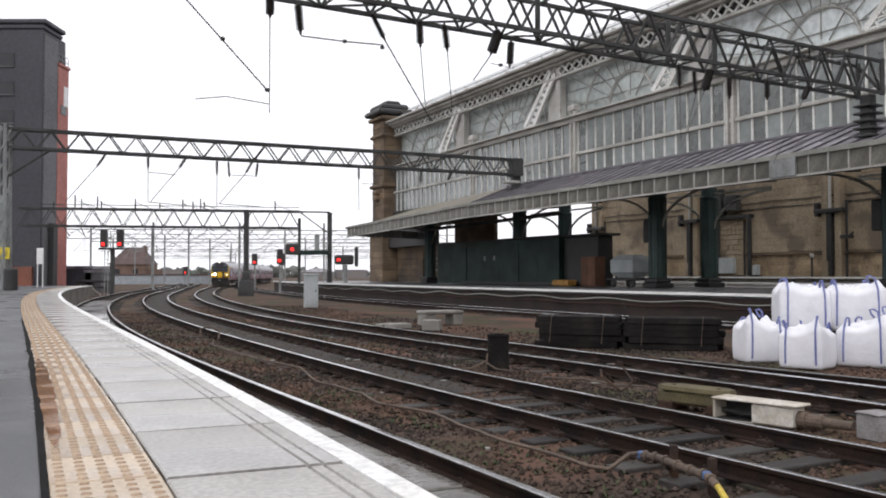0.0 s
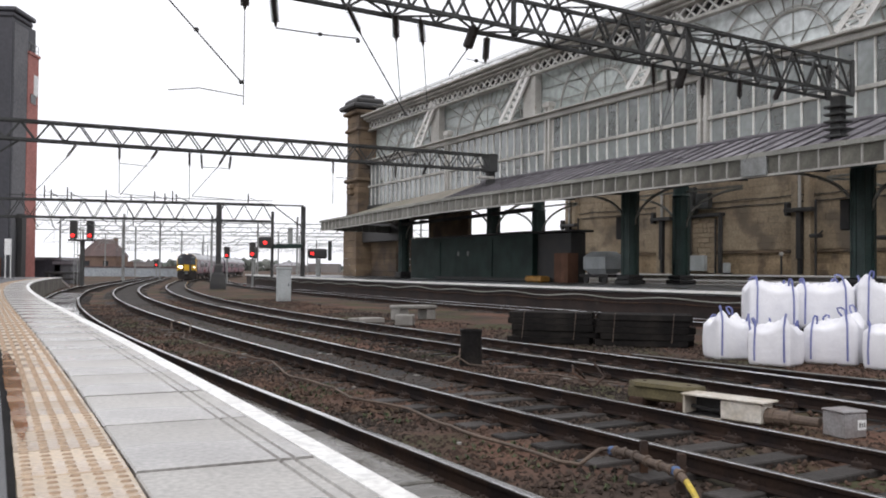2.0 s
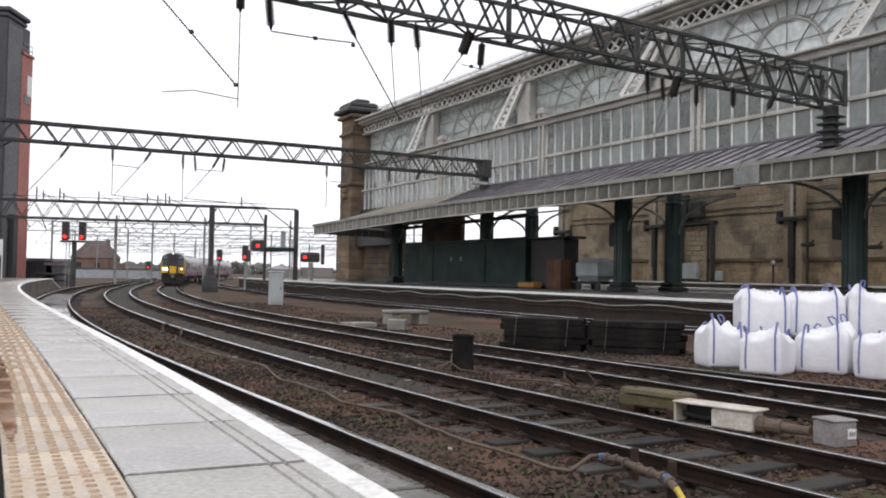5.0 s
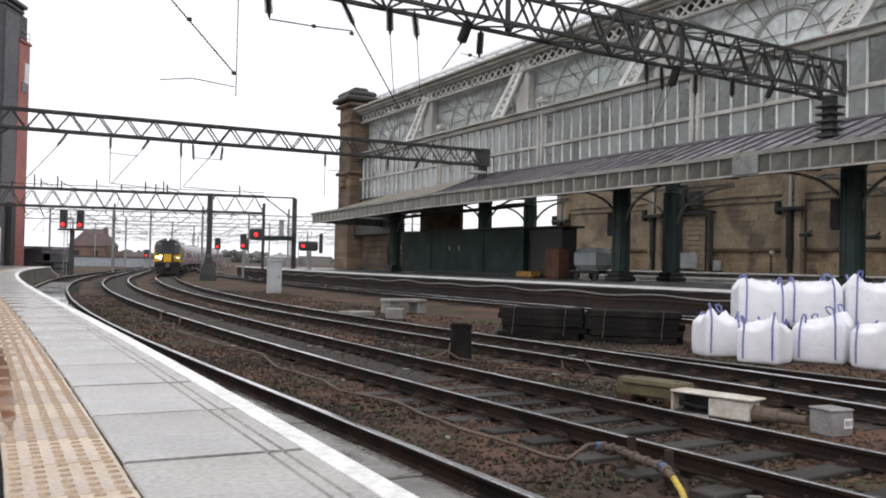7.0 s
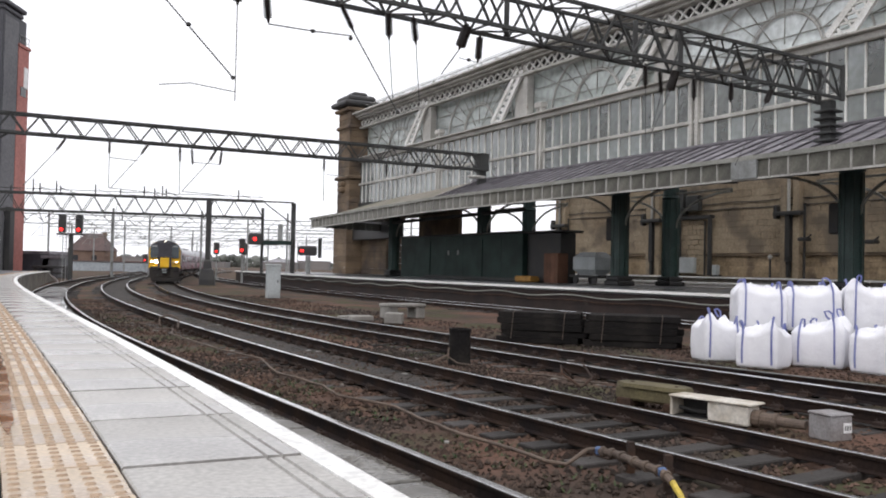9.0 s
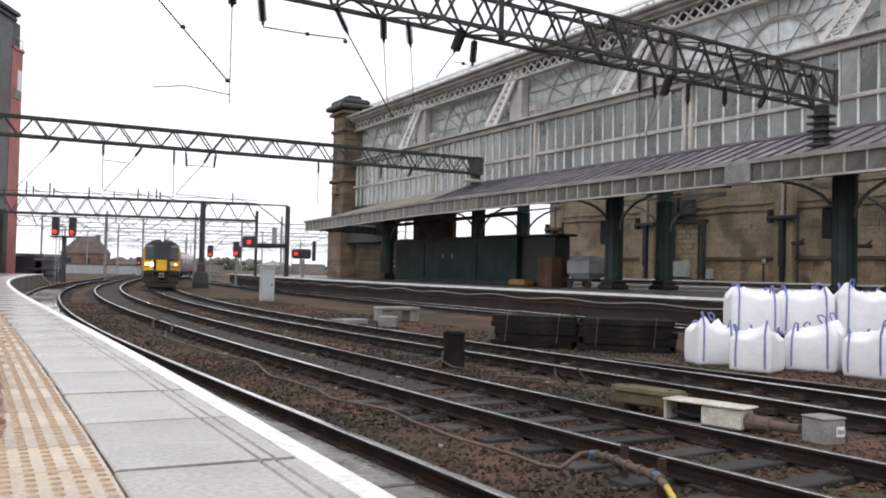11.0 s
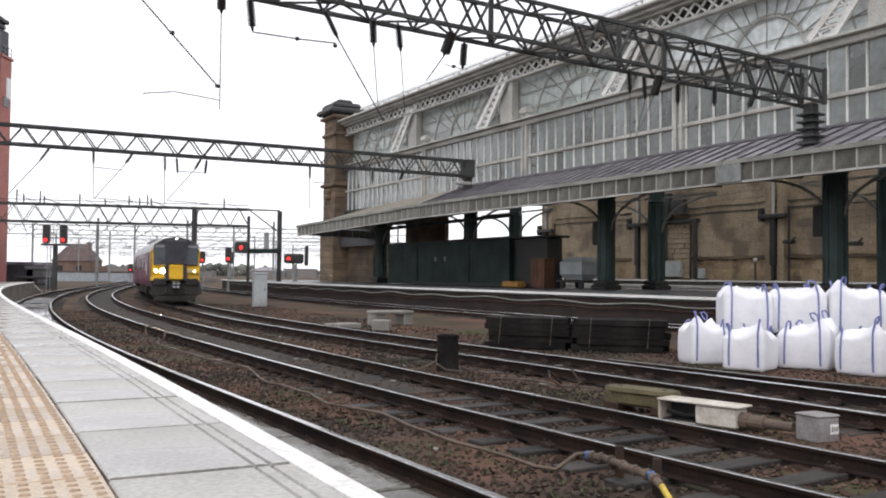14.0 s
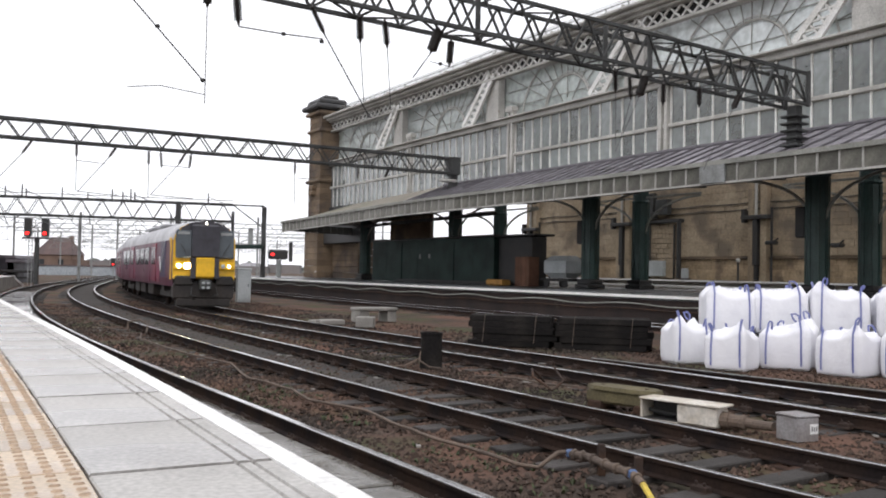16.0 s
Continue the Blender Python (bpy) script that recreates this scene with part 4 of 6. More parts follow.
def insulator(p, q, fat=0.11):
    """A ribbed insulator with its end fittings from p to q."""
    p, q = Vector(p), Vector(q)
    t = thing("insulator", Matrix.Translation(p), "dark brown ribbed insulator hung from the gantry", "insulator", "insulators")
    d = q - p
    n = d.length
    turn = d.to_track_quat("Z", "Y").to_matrix().to_4x4()
    prof = [(0.02, 0.0), (0.03, 0.08 * n)]
    k = 13
    for i in range(k):
        z0 = n * (0.12 + 0.76 * i / k)
        z1 = n * (0.12 + 0.76 * (i + 0.55) / k)
        prof += [(fat * 0.45, z0), (fat, (z0 + z1) / 2), (fat * 0.45, z1)]
    prof += [(0.03, 0.92 * n), (0.02, n)]
    bm = B()
    lathe(bm, prof, 9, turn)
    part("ribbed_body", bm, PORCELAIN, t, smooth=True)
    return t


def wire(pts, w=0.018, label="thin grey overhead wire", name="overhead_wire", material=None):
    bm = B()
    o = Vector(pts[0])
    pipe(bm, [Vector(p) - o for p in pts], w, 5)
    t = part(name, bm, material or STEEL)
    t.matrix_basis = Matrix.Translation(o)
    return tagged(t, label, "overhead wire", "overhead wires")


# places on a gantry: distance along it from its anchor and height, in metres
NEAR_A, NEAR_B = Vector((-2.65, 18.47, 0)), Vector((13.49, 28.29, 0))
MID_A, MID_B = Vector((-19.7, 39.9, 0)), Vector((4.07, 50.85, 0))


def along(a, b, d, z):
    u = (b - a).normalized()
    return a + u * d + Vector((0, 0, z))


def build_gantries():
    lab = "dark grey steel lattice gantry over the tracks carrying overhead wires"
    g = thing("overhead_gantry", Matrix.Identity(4), lab, "gantry", "overhead gantries")
    a, b = along(NEAR_A, NEAR_B, -15.0, 7.32), along(NEAR_A, NEAR_B, 19.1, 7.32)
    truss(g, a, b, 1.0, 0.85, 29, 0.09, 0.052, STEEL)
    bm = B()
    e = along(NEAR_A, NEAR_B, 19.2, 7.7)
    u, v = Vector((0.857, 0.515, 0)), Vector((-0.515, 0.857, 0))
    for sg in (-0.42, 0.42):
        beam(bm, e + v * sg + Vector((0, 0, -0.45)), e + v * sg + Vector((0, 0, 0.72)), 0.12)
    beam(bm, e - v * 0.42 + Vector((0, 0, -0.4)), e + v * 0.42 + Vector((0, 0, 0.65)), 0.07)
    box(bm, e + Vector((-0.1, -0.05, -1.25)), (0.32, 0.36, 1.7), rz=31)
    part("end_post", bm, STEEL, g, "dark end post rising from the canopy roof")
    for i in range(5):
        bm = B()
        box(bm, e + Vector((-0.1, -0.05, -0.75 - i * 0.24)), (0.62, 0.66, 0.08), rz=31, bevel=0.02)
        part("louvre", bm, STEEL, g)
    bm = B()
    p = along(NEAR_A, NEAR_B, -14.6, 0)
    box(bm, p + Vector((0, 0, 4.2)), (0.6, 0.6, 8.4), rz=31)
    part("post", bm, STEEL, g)
    for d in (5.8, 10.2, 12.0):
        bm = B()
        beam(bm, along(NEAR_A, NEAR_B, d, 7.25), along(NEAR_A, NEAR_B, d, 8.4), 0.12)
        part("hanger", bm, STEEL, g)

    g = thing("overhead_gantry", Matrix.Identity(4), "slim dark lattice gantry spanning from platform to platform", "gantry", "overhead gantries")
    truss(g, along(MID_A, MID_B, 0, 7.28), along(MID_A, MID_B, 26.1, 7.28), 0.85, 0.55, 21, 0.11, 0.055, STEEL)
    bm = B()
    e = along(MID_A, MID_B, 26.3, 0)
    box(bm, e + Vector((0, 0, 7.7)), (0.55, 0.75, 1.0), rz=25)
    box(bm, e + Vector((0, 0, 6.6)), (0.4, 0.4, 1.5), rz=25)
    part("end_post", bm, STEEL, g)
    bm = B()
    box(bm, e + Vector((-0.3, -0.2, 6.85)), (1.0, 0.4, 0.18), rz=25, bevel=0.05)
    part("floodlight", bm, IRON, g, "pale lamp housing")
    bm = B()
    p = along(MID_A, MID_B, -0.15, 0)
    for dx, dy in ((-0.3, -0.3), (0.3, -0.3), (0.3, 0.3), (-0.3, 0.3)):
        beam(bm, p + Vector((dx, dy, PLAT)), p + Vector((dx * 0.8, dy * 0.8, 8.3)), 0.12)
    for i in range(9):
        z = PLAT + i * 0.82
        beam(bm, p + Vector((-0.3, -0.3, z)), p + Vector((0.3, -0.3, z + 0.8)), 0.06)
        beam(bm, p + Vector((0.3, -0.3, z)), p + Vector((0.3, 0.3, z + 0.8)), 0.06)
    box(bm, p + Vector((0, 0, 3.0)), (0.55, 0.55, 4.2))
    part("post", bm, GALV, g, "grey-green lattice post on the platform")
    bm = B()
    beam(bm, along(MID_A, MID_B, 0, 5.9), along(MID_A, MID_B, 1.9, 7.3), 0.09)
    part("knee_brace", bm, STEEL, g)

    g = thing("overhead_gantry", Matrix.Identity(4), "heavy dark lattice gantry with thick central post", "gantry", "overhead gantries")
    a, b = Vector((-34.0, 71.3, 5.5)), Vector((-12.2, 75.4, 5.5))
    truss(g, a, b, 1.4, 0.8, 14, 0.17, 0.055, STEEL)
    bm = B()
    box(bm, (-16.45, 74.3, 3.4), (0.38, 0.38, 7.2))
    part("post", bm, BLACK, g, "thick dark post")
    bm = B()
    lathe(bm, ((0.92, -0.3), (0.90, 0.2), (0.74, 1.02), (0.50, 1.16), (0.42, 1.75), (0.30, 1.9)), 4, pose(-16.45, 74.3, 0, 0, 0, 55))
    part("post_base", bm, BLACK, g, "dark tapered block round the post's foot")
    bm = B()
    box(bm, (-12.2, 75.4, 3.6), (0.22, 0.22, 5.5))
    part("post", bm, STEEL, g)
    bm = B()
    box(bm, (-9.7, 76.0, 3.85), (0.36, 0.36, 6.0))
    part("post", bm, STEEL, g)
    bm = B()
    beam(bm, (-12.2, 75.4, 6.9), (-9.7, 76.0, 6.9), 0.12)
    beam(bm, (-12.2, 75.4, 6.9), (-9.7, 76.0, 5.0), 0.09)
    beam(bm, (-9.7, 76.0, 5.0), (-9.7, 76.0, 4.6), 0.1)
    beam(bm, (-34.0, 71.3, 7.25), (-12.2, 75.4, 7.25), 0.05)
    part("stay", bm, STEEL, g)
    bm = B()
    for x, h in ((-29.9, 1.5), (-29.4, 1.1), (-28.2, 1.4), (-27.9, 0.9), (-25.3, 1.2), (-21.6, 1.2), (-20.8, 1.0), (-20.2, 1.3), (-19.9, 1.0), (-14.2, 1.2), (-31.5, 0.7), (-23.4, 0.7)):
        y = 71.3 + (x + 34) * 0.188
        beam(bm, (x, y, 6.9), (x, y, 6.9 + h * 0.75), 0.11, sides=6)
        beam(bm, (x, y, 6.9 + h * 0.5), (x + 1.4, y + 0.25, 6.95), 0.035)
    tagged(part("insulator_pins", bm, BLACK, g), kind="stuff")
    # hanging clutter below the lower chord
    bm = B()
    rng = random.Random(5)
    for i in range(16):
        x = -32 + i * 1.25
        y = 71.3 + (x + 34) * 0.188
        beam(bm, (x, y, 5.5), (x + rng.uniform(-0.8, 0.8), y, 5.5 - rng.uniform(0.3, 0.8)), 0.06)
    tagged(part("wire_hangers", bm, STEEL, g), kind="stuff")


build_gantries()
INS1 = ((-1.02, 7.3, -1.02, 6.76), (-0.42, 7.2, -0.35, 6.51), (1.25, 7.28, 1.62, 6.66), (2.48, 7.28, 2.51, 6.63), (3.13, 7.29, 3.22, 6.63), (4.67, 7.35, 4.41, 6.7), (5.01, 7.16, 4.96, 6.47), (10.59, 7.3, 10.63, 6.6), (11.18, 7.2, 11.24, 6.5), (11.85, 7.3, 11.55, 6.6), (12.6, 7.2, 12.59, 6.5), (14.22, 7.3, 14.19, 6.65), (16.13, 7.3, 15.8, 6.8))
for i, (d0, z0, d1, z1) in enumerate(INS1):
    insulator(along(NEAR_A, NEAR_B, d0, z0), along(NEAR_A, NEAR_B, d1, z1), 0.13 if i in (5, 9) else 0.095)
WIRE1 = ((-2.71, 6.86, -1.07, 5.28), (-1.02, 6.76, -1.02, 4.82), (-2.53, 4.95, -1.92, 5.06, -1.03, 5.0), (-0.35, 6.49, 0.65, 6.51, 1.57, 6.56), (1.62, 6.66, 2.77, 5.03), (2.51, 6.63, 2.64, 5.3), (3.22, 6.63, 3.34, 5.34), (4.41, 6.7, 3.93, 6.06), (4.41, 6.51, 4.98, 6.48), (10.63, 6.55, 10.66, 5.16), (11.24, 6.49, 10.88, 5.49), (11.55, 6.57, 10.65, 4.98), (15.8, 6.8, 14.43, 4.79), (-4.1, 8.3, -2.71, 6.86))
for i, row in enumerate(WIRE1):
    wire([along(NEAR_A, NEAR_B, row[k], row[k + 1]) for k in range(0, len(row), 2)], 0.03 if i in (0, 3, 4, 7, 13) else 0.02, "thin grey overhead wire and dropper below the near gantry")
for d, z in ((-1.07, 5.28), (2.77, 5.03), (0.65, 6.51), (1.55, 6.5), (-2.0, 6.2), (4.7, 6.5)):
    bm = B()
    box(bm, (0, 0, 0), (0.09, 0.06, 0.08), bevel=0.02)
    c = part("wire_clamp", bm, BLACK)
    c.matrix_basis = Matrix.Translation(along(NEAR_A, NEAR_B, d, z))
    tagged(c, "small dark clamp on an overhead wire", "wire clamp", "wire clamps")
INS2 = ((4.24, 7.25, 3.8, 6.56), (7.88, 7.24, 7.54, 6.69), (11.17, 7.3, 10.78, 6.6), (6.12, 7.25, 6.12, 6.6), (9.37, 7.24, 9.38, 6.45), (9.93, 7.2, 9.99, 6.39), (11.4, 7.2, 11.32, 6.46), (16.78, 7.3, 16.78, 6.53), (20.36, 7.3, 20.36, 6.53), (22.24, 7.3, 21.97, 6.76))
for d0, z0, d1, z1 in INS2:
    insulator(along(MID_A, MID_B, d0, z0), along(MID_A, MID_B, d1, z1), 0.09)
WIRE2 = ((3.8, 6.56, 2.48, 4.9), (7.54, 6.69, 6.19, 4.97), (10.78, 6.6, 9.5, 5.05), (6.12, 6.6, 6.14, 5.02), (9.38, 6.45, 9.39, 4.88), (9.99, 6.51, 11.32, 6.51), (6.12, 6.46, 7.43, 6.39), (9.5, 5.05, 11.53, 4.98), (6.19, 5.02, 7.93, 4.92), (16.78, 6.53, 16.79, 4.97), (16.94, 6.38, 17.96, 6.37))
for row in WIRE2:
    wire([along(MID_A, MID_B, row[k], row[k + 1]) for k in range(0, len(row), 2)], 0.035, "thin grey overhead wire below the slim gantry")
# contact wires running on along the tracks
for line, z in ((TRACK1, 4.75), (TRACK2, 4.75), (TRACK3, 4.75)):
    wire([at(line, s, 0.15 * math.sin(s * 0.1), z)[0] for s in range(46, 200, 12)], 0.03, "long contact wire above the tracks")


def build_far_gantries():
    """Pale galvanised portals receding along the line."""
    for y, w0, w1, h, seed in ((96, -40, -4, 6.4, 1), (118, -46, 4, 6.9, 2), (142, -52, 8, 6.6, 3), (175, -60, 14, 7.2, 4), (215, -75, 20, 7.0, 5), (262, -90, 26, 7.4, 6)):
        g = thing("overhead_gantry", Matrix.Translation((0, y, 0)), "distant pale galvanised wire gantry across the tracks", "gantry", "overhead gantries")
        truss(g, (w0, -2, h - 1.0), (w1, 2, h - 1.0), 1.0, 0.5, 16, 0.07, 0.035, GALV)
        rng = random.Random(seed)
        for k in range(5):
            x = w0 + (w1 - w0) * k / 4
            bm = B()
            box(bm, (x, -2 + k, (h + 0.8) / 2 - 0.2), (0.19, 0.19, h + 1.2))
            part("post", bm, GALV, g)
        bm = B()
        for k in range(14):
            x = w0 + (w1 - w0) * (k + 0.5) / 14
            beam(bm, (x, 0, h - 1), (x - 1.2, 0, h - 2.3), 0.035)
            beam(bm, (x, 0, h - 1), (x, 0, h - 2.4), 0.03)
            beam(bm, (x - 1.2, 0, h - 2.3), (x + 0.6, 0, h - 2.2), 0.03)
        tagged(part("registration_arms", bm, GALV, g), kind="stuff")
    bm = B()
    for x, y, h in ((-42, 92, 8.0), (-36, 110, 7.5), (-47, 150, 8.5), (-4, 104, 8.2), (-2.5, 108, 7.0), (0.5, 112, 7.6), (3.0, 118, 6.5), (-7, 128, 7.5), (-18, 160, 7.0)):
        box(bm, (0, 0, h / 2 - 0.2), (0.22, 0.22, h))
        m = part("mast", bm, GALV)
        m.matrix_basis = Matrix.Translation((x, y, 0))
        tagged(m, "pale grey overhead line mast beside the tracks", "mast", "overhead masts")
        bm = B()


build_far_gantries()


# ---- signals ----
def signal_head(parent, c, lens_low=True, faces=-1):
    bm = B()
    box(bm, c, (0.56, 0.35, 1.6), bevel=0.08)
    h = part("signal_head", bm, BLACK, parent, "black signal head with a lit red lens")
    bm = B()
    z = -0.50 if lens_low else 0.0
    lathe(bm, ((0.15, 0.0), (0.15, 0.05), (0.09, 0.08)), 14, Matrix.Translation(Vector(c) + Vector((0, -0.18, z))) @ Matrix.Rotation(radians(90), 4, "X"))
    part("lens", bm, LAMPRED, h, "glowing red lens")
    bm = B()
    for zz in (z, 0.25):
        pts = [Vector(c) + Vector((0.2 * math.cos(a), -0.3, zz + 0.2 * math.sin(a))) for a in np.linspace(0.2, math.pi - 0.2, 7)]
        pipe(bm, pts, 0.05, 4)
    part("hood", bm, BLACK, h)


def build_signals():
    t = thing("railway_signal", Matrix.Translation((-29.08, 78, 0)), "two-headed railway signal showing red on a grey post", "railway signal", "signals")
    signal_head(t, (-0.70, 0, 4.75))
    signal_head(t, (0.74, 0, 4.75))
    bm = B()
    box(bm, (0, 0.2, 3.85), (2.3, 0.6, 0.16), bevel=0.03)
    part("bracket", bm, BLACK, t)
    bm = B()
    box(bm, (0, 0.2, 1.75), (0.3, 0.3, 4.1), bevel=0.04)
    part("post", bm, STEEL, t, "dark grey post")
    bm = B()
    for x in (-0.3, 0.3):
        beam(bm, (x, 0.5, 3.9), (x, 0.5, 5.4), 0.05)
    for z in (4.4, 4.9, 5.4):
        beam(bm, (-0.9, 0.5, z), (0.9, 0.5, z), 0.05)
    part("guard_rail", bm, GALV, t)
    bm = B()
    for x in (-0.55, -0.85):
        beam(bm, (x, 0.6, -0.2), (x, 0.6, 3.8), 0.05)
    for i in range(12):
        beam(bm, (-0.55, 0.6, 0.2 + i * 0.3), (-0.85, 0.6, 0.2 + i * 0.3), 0.035)
    part("ladder", bm, GALV, t)

    t = thing("railway_signal", Matrix.Translation((-12.7, 75.0, 0)), "red railway signal on a dark bracket arm beside the gantry post", "railway signal", "signals")
    bm = B()
    box(bm, (0, 0, 3.72), (1.1, 0.35, 0.95), bevel=0.1)
    h = part("signal_head", bm, BLACK, t, "black signal head with a lit red lens")
    bm = B()
    lathe(bm, ((0.15, 0.0), (0.15, 0.05), (0.09, 0.08)), 14, pose(0.0, -0.19, 3.7, 90))
    part("lens", bm, LAMPRED, h, "glowing red lens")
    bm = B()
    box(bm, (1.85, 0.4, 3.45), (2.4, 0.5, 0.36), bevel=0.05)
    box(bm, (0.9, 0.3, 3.3), (1.8, 0.5, 0.12))
    part("bracket_arm", bm, GREEN, t, "dark green bracket arm")
    bm = B()
    beam(bm, (2.0, 0.4, 3.6), (2.0, 0.4, 5.0), 0.4, 0.1)
    part("ladder_cage", bm, GALV, t)

    for x, y, z, w in ((-13.95, 76.0, 3.1, 0.5), (-21.2, 100.0, 3.3, 0.6), (-18.1, 100.0, 3.3, 0.6), (-43.5, 150.0, 2.3, 0.7)):
        t = thing("railway_signal", Matrix.Translation((x, y, 0)), "small distant railway signal showing red", "railway signal", "signals")
        bm = B()
        box(bm, (0, 0, z), (w, 0.3, 1.3), bevel=0.06)
        h = part("signal_head", bm, BLACK, t)
        bm = B()
        lathe(bm, ((0.125, 0.0), (0.125, 0.05), (0.07, 0.07)), 12, pose(0.0, -0.16, z - 0.35, 90))
        part("lens", bm, LAMPRED, h, "glowing red lens")
        bm = B()
        box(bm, (0, 0.1, (z - 0.5) / 2), (0.16, 0.16, z + 0.2))
        part("post", bm, GALV, t)

    t = thing("railway_signal", Matrix.Translation((-8.5, 76.5, PLAT)), "low platform signal with a dark backboard on a post", "railway signal", "signals")
    bm = B()
    box(bm, (0, 0, 1.95), (1.6, 0.3, 0.85), bevel=0.15)
    h = part("backboard", bm, BLACK, t)
    bm = B()
    box(bm, (-0.45, -0.17, 1.95), (0.28, 0.04, 0.2), bevel=0.02)
    part("lens", bm, LAMPRED, h, "glowing red lens")
    bm = B()
    box(bm, (0.1, 0.1, 0.75), (0.3, 0.3, 1.5))
    part("post", bm, GALV, t)
    bm = B()
    box(bm, (1.05, 0, 2.2), (0.3, 0.3, 1.7), bevel=0.05)
    part("side_box", bm, STEEL, t)


build_signals()


# ---- buildings and distance ----
def build_tower():
    t = thing("tower_block", Matrix.Translation((-37.2, 82, 0)), "tall dark clad tower block with red terracotta side", "tower block")
    bm = B()
    box(bm, (-7.02, 2.5, 12.2), (14, 5.0, 24.4))
    part("dark_wall", bm, TOWERDARK, t, "dark slate-grey cladding")
    bm = B()
    box(bm, (-6.8, 1.9, 25.1), (14.4, 4.3, 0.45), bevel=0.1)
    box(bm, (-6.9, 1.9, 24.62), (14.1, 4.1, 0.45), bevel=0.1)
    part("roof", bm, TOWERDARK, t, "projecting flat roof edge")
    bm = B()
    box(bm, (-0.6, 1.78, 12.0), (1.3, 2.9, 24.0))
    part("stair_bay", bm, TOWERGREY, t, "pale grey bay")
    bm = B()
    box(bm, (-0.55, 4.35, 10.9), (1.3, 2.35, 21.8))
    box(bm, (-0.5, 4.35, 21.9), (1.5, 2.5, 0.25))
    part("red_wall", bm, TOWERRED, t, "red terracotta cladding")
    bm = B()
    for z in (22.4, 22.9):
        beam(bm, (0.1, 3.2, z), (0.1, 5.4, z), 0.05)
    for k in range(4):
        beam(bm, (0.1, 3.3 + k * 0.7, 22.0), (0.1, 3.3 + k * 0.7, 22.9), 0.05)
    part("roof_rail", bm, GALV, t)
    bm = B()
    box(bm, (0.12, 4.9, 19.0), (0.06, 0.9, 2.0))
    part("sign_panel", bm, SIGNWHITE, t, "pale sign panel")
    bm = B()
    box(bm, (0.12, 4.4, 17.6), (0.06, 1.2, 0.9))
    part("sign_panel", bm, WINDOW, t, "dark sign panel")
    bm = B()
    for k in range(8):
        z = 3 + k * 2.65
        bm2 = B()
        box(bm2, (-3.35, -0.02, z), (1.5, 0.1, 1.15), bevel=0.02)
        w = part("window", bm2, WINDOW, t, "dark window")
        bm2 = B()
        box(bm2, (-3.35, -0.05, z - 0.65), (1.6, 0.16, 0.1))
        part("sill", bm2, TOWERGREY, w)
    bm.free()
    bm = B()
    box(bm, (-7.3, -0.1, 1.0), (13.4, 0.5, 2.6), bevel=0.03)
    part("brick_base", bm, REDBRICK, t, "red brick base")
    bm = B()
    box(bm, (0.35, 1.9, 3.2), (0.5, 0.9, 6.4))
    part("service_post", bm, BLACK, t)


build_tower()


def house(name, m, w, d, h, roof, label, wallmat, windows=0, category="building"):
    t = thing(name, m, label, category, "far buildings")
    bm = B()
    box(bm, (0, 0, h / 2), (w, d, h))
    part("wall", bm, wallmat, t)
    bm = B()
    if roof > 0:
        a = [(-w / 2 - 0.2, -d / 2 - 0.2, h), (w / 2 + 0.2, -d / 2 - 0.2, h), (w / 2 + 0.2, d / 2 + 0.2, h), (-w / 2 - 0.2, d / 2 + 0.2, h)]
        r = [(-w * 0.12, 0, h + roof), (w * 0.12, 0, h + roof)]
        v = [bm.verts.new(p) for p in a + r]
        for f in ((0, 1, 5, 4), (2, 3, 4, 5), (1, 2, 5), (3, 0, 4), (3, 2, 1, 0)):
            bm.faces.new([v[i] for i in f])
    else:
        box(bm, (0, 0, h + 0.12), (w + 0.3, d + 0.3, 0.3))
    part("roof", bm, SLATE, t)
    for i in range(windows):
        bm = B()
        box(bm, (-w / 2 + w * (i + 0.5) / windows, -d / 2 - 0.02, h * 0.55), (w / windows * 0.4, 0.1, h * 0.3))
        part("window", bm, WINDOW, t)
    return t


t = thing("brick_house", Matrix.Translation((-62.6, 180, -0.2)) @ Matrix.Scale(1.2, 4), "old brown brick house with steep dark tiled roof beyond the tracks", "house")
bm = B()
box(bm, (0, 0, 1.65), (6.0, 6, 3.3))
part("wall", bm, BROWNBRICK, t)
bm = B()
v = [bm.verts.new(p) for p in ((-3.2, -3.2, 3.2), (3.2, -3.2, 3.2), (3.2, 3.2, 3.2), (-3.2, 3.2, 3.2), (-1.3, 0, 6.1), (1.5, 0, 6.1))]
for f in ((0, 1, 5, 4), (2, 3, 4, 5), (1, 2, 5), (3, 0, 4), (3, 2, 1, 0)):
    bm.faces.new([v[k] for k in f])
part("roof", bm, BROWNTILE, t, "steep dark brown tiled roof")
bm = B()
box(bm, (1.75, 0.4, 5.6), (0.55, 0.8, 1.5), bevel=0.03)
part("chimney", bm, BROWNBRICK, t)
bm = B()
box(bm, (3.6, -0.8, 1.2), (1.7, 4.0, 2.4))
part("lean_to", bm, BROWNBRICK, t)
for x in (-1.7, 1.3):
    bm = B()
    box(bm, (x, -3.02, 1.9), (0.8, 0.1, 1.1))
    part("window", bm, WINDOW, t)
house("shed", Matrix.Translation((-38.0, 94, -0.2)), 3.6, 5, 2.4, 0, "low dark shed beside the tower block", TOWERDARK, 0, "shed")
house("hut", Matrix.Translation((-36.0, 93, -0.2)), 1.6, 3, 2.0, 0, "small grey hut by the platform end", TOWERGREY, 0, "hut")

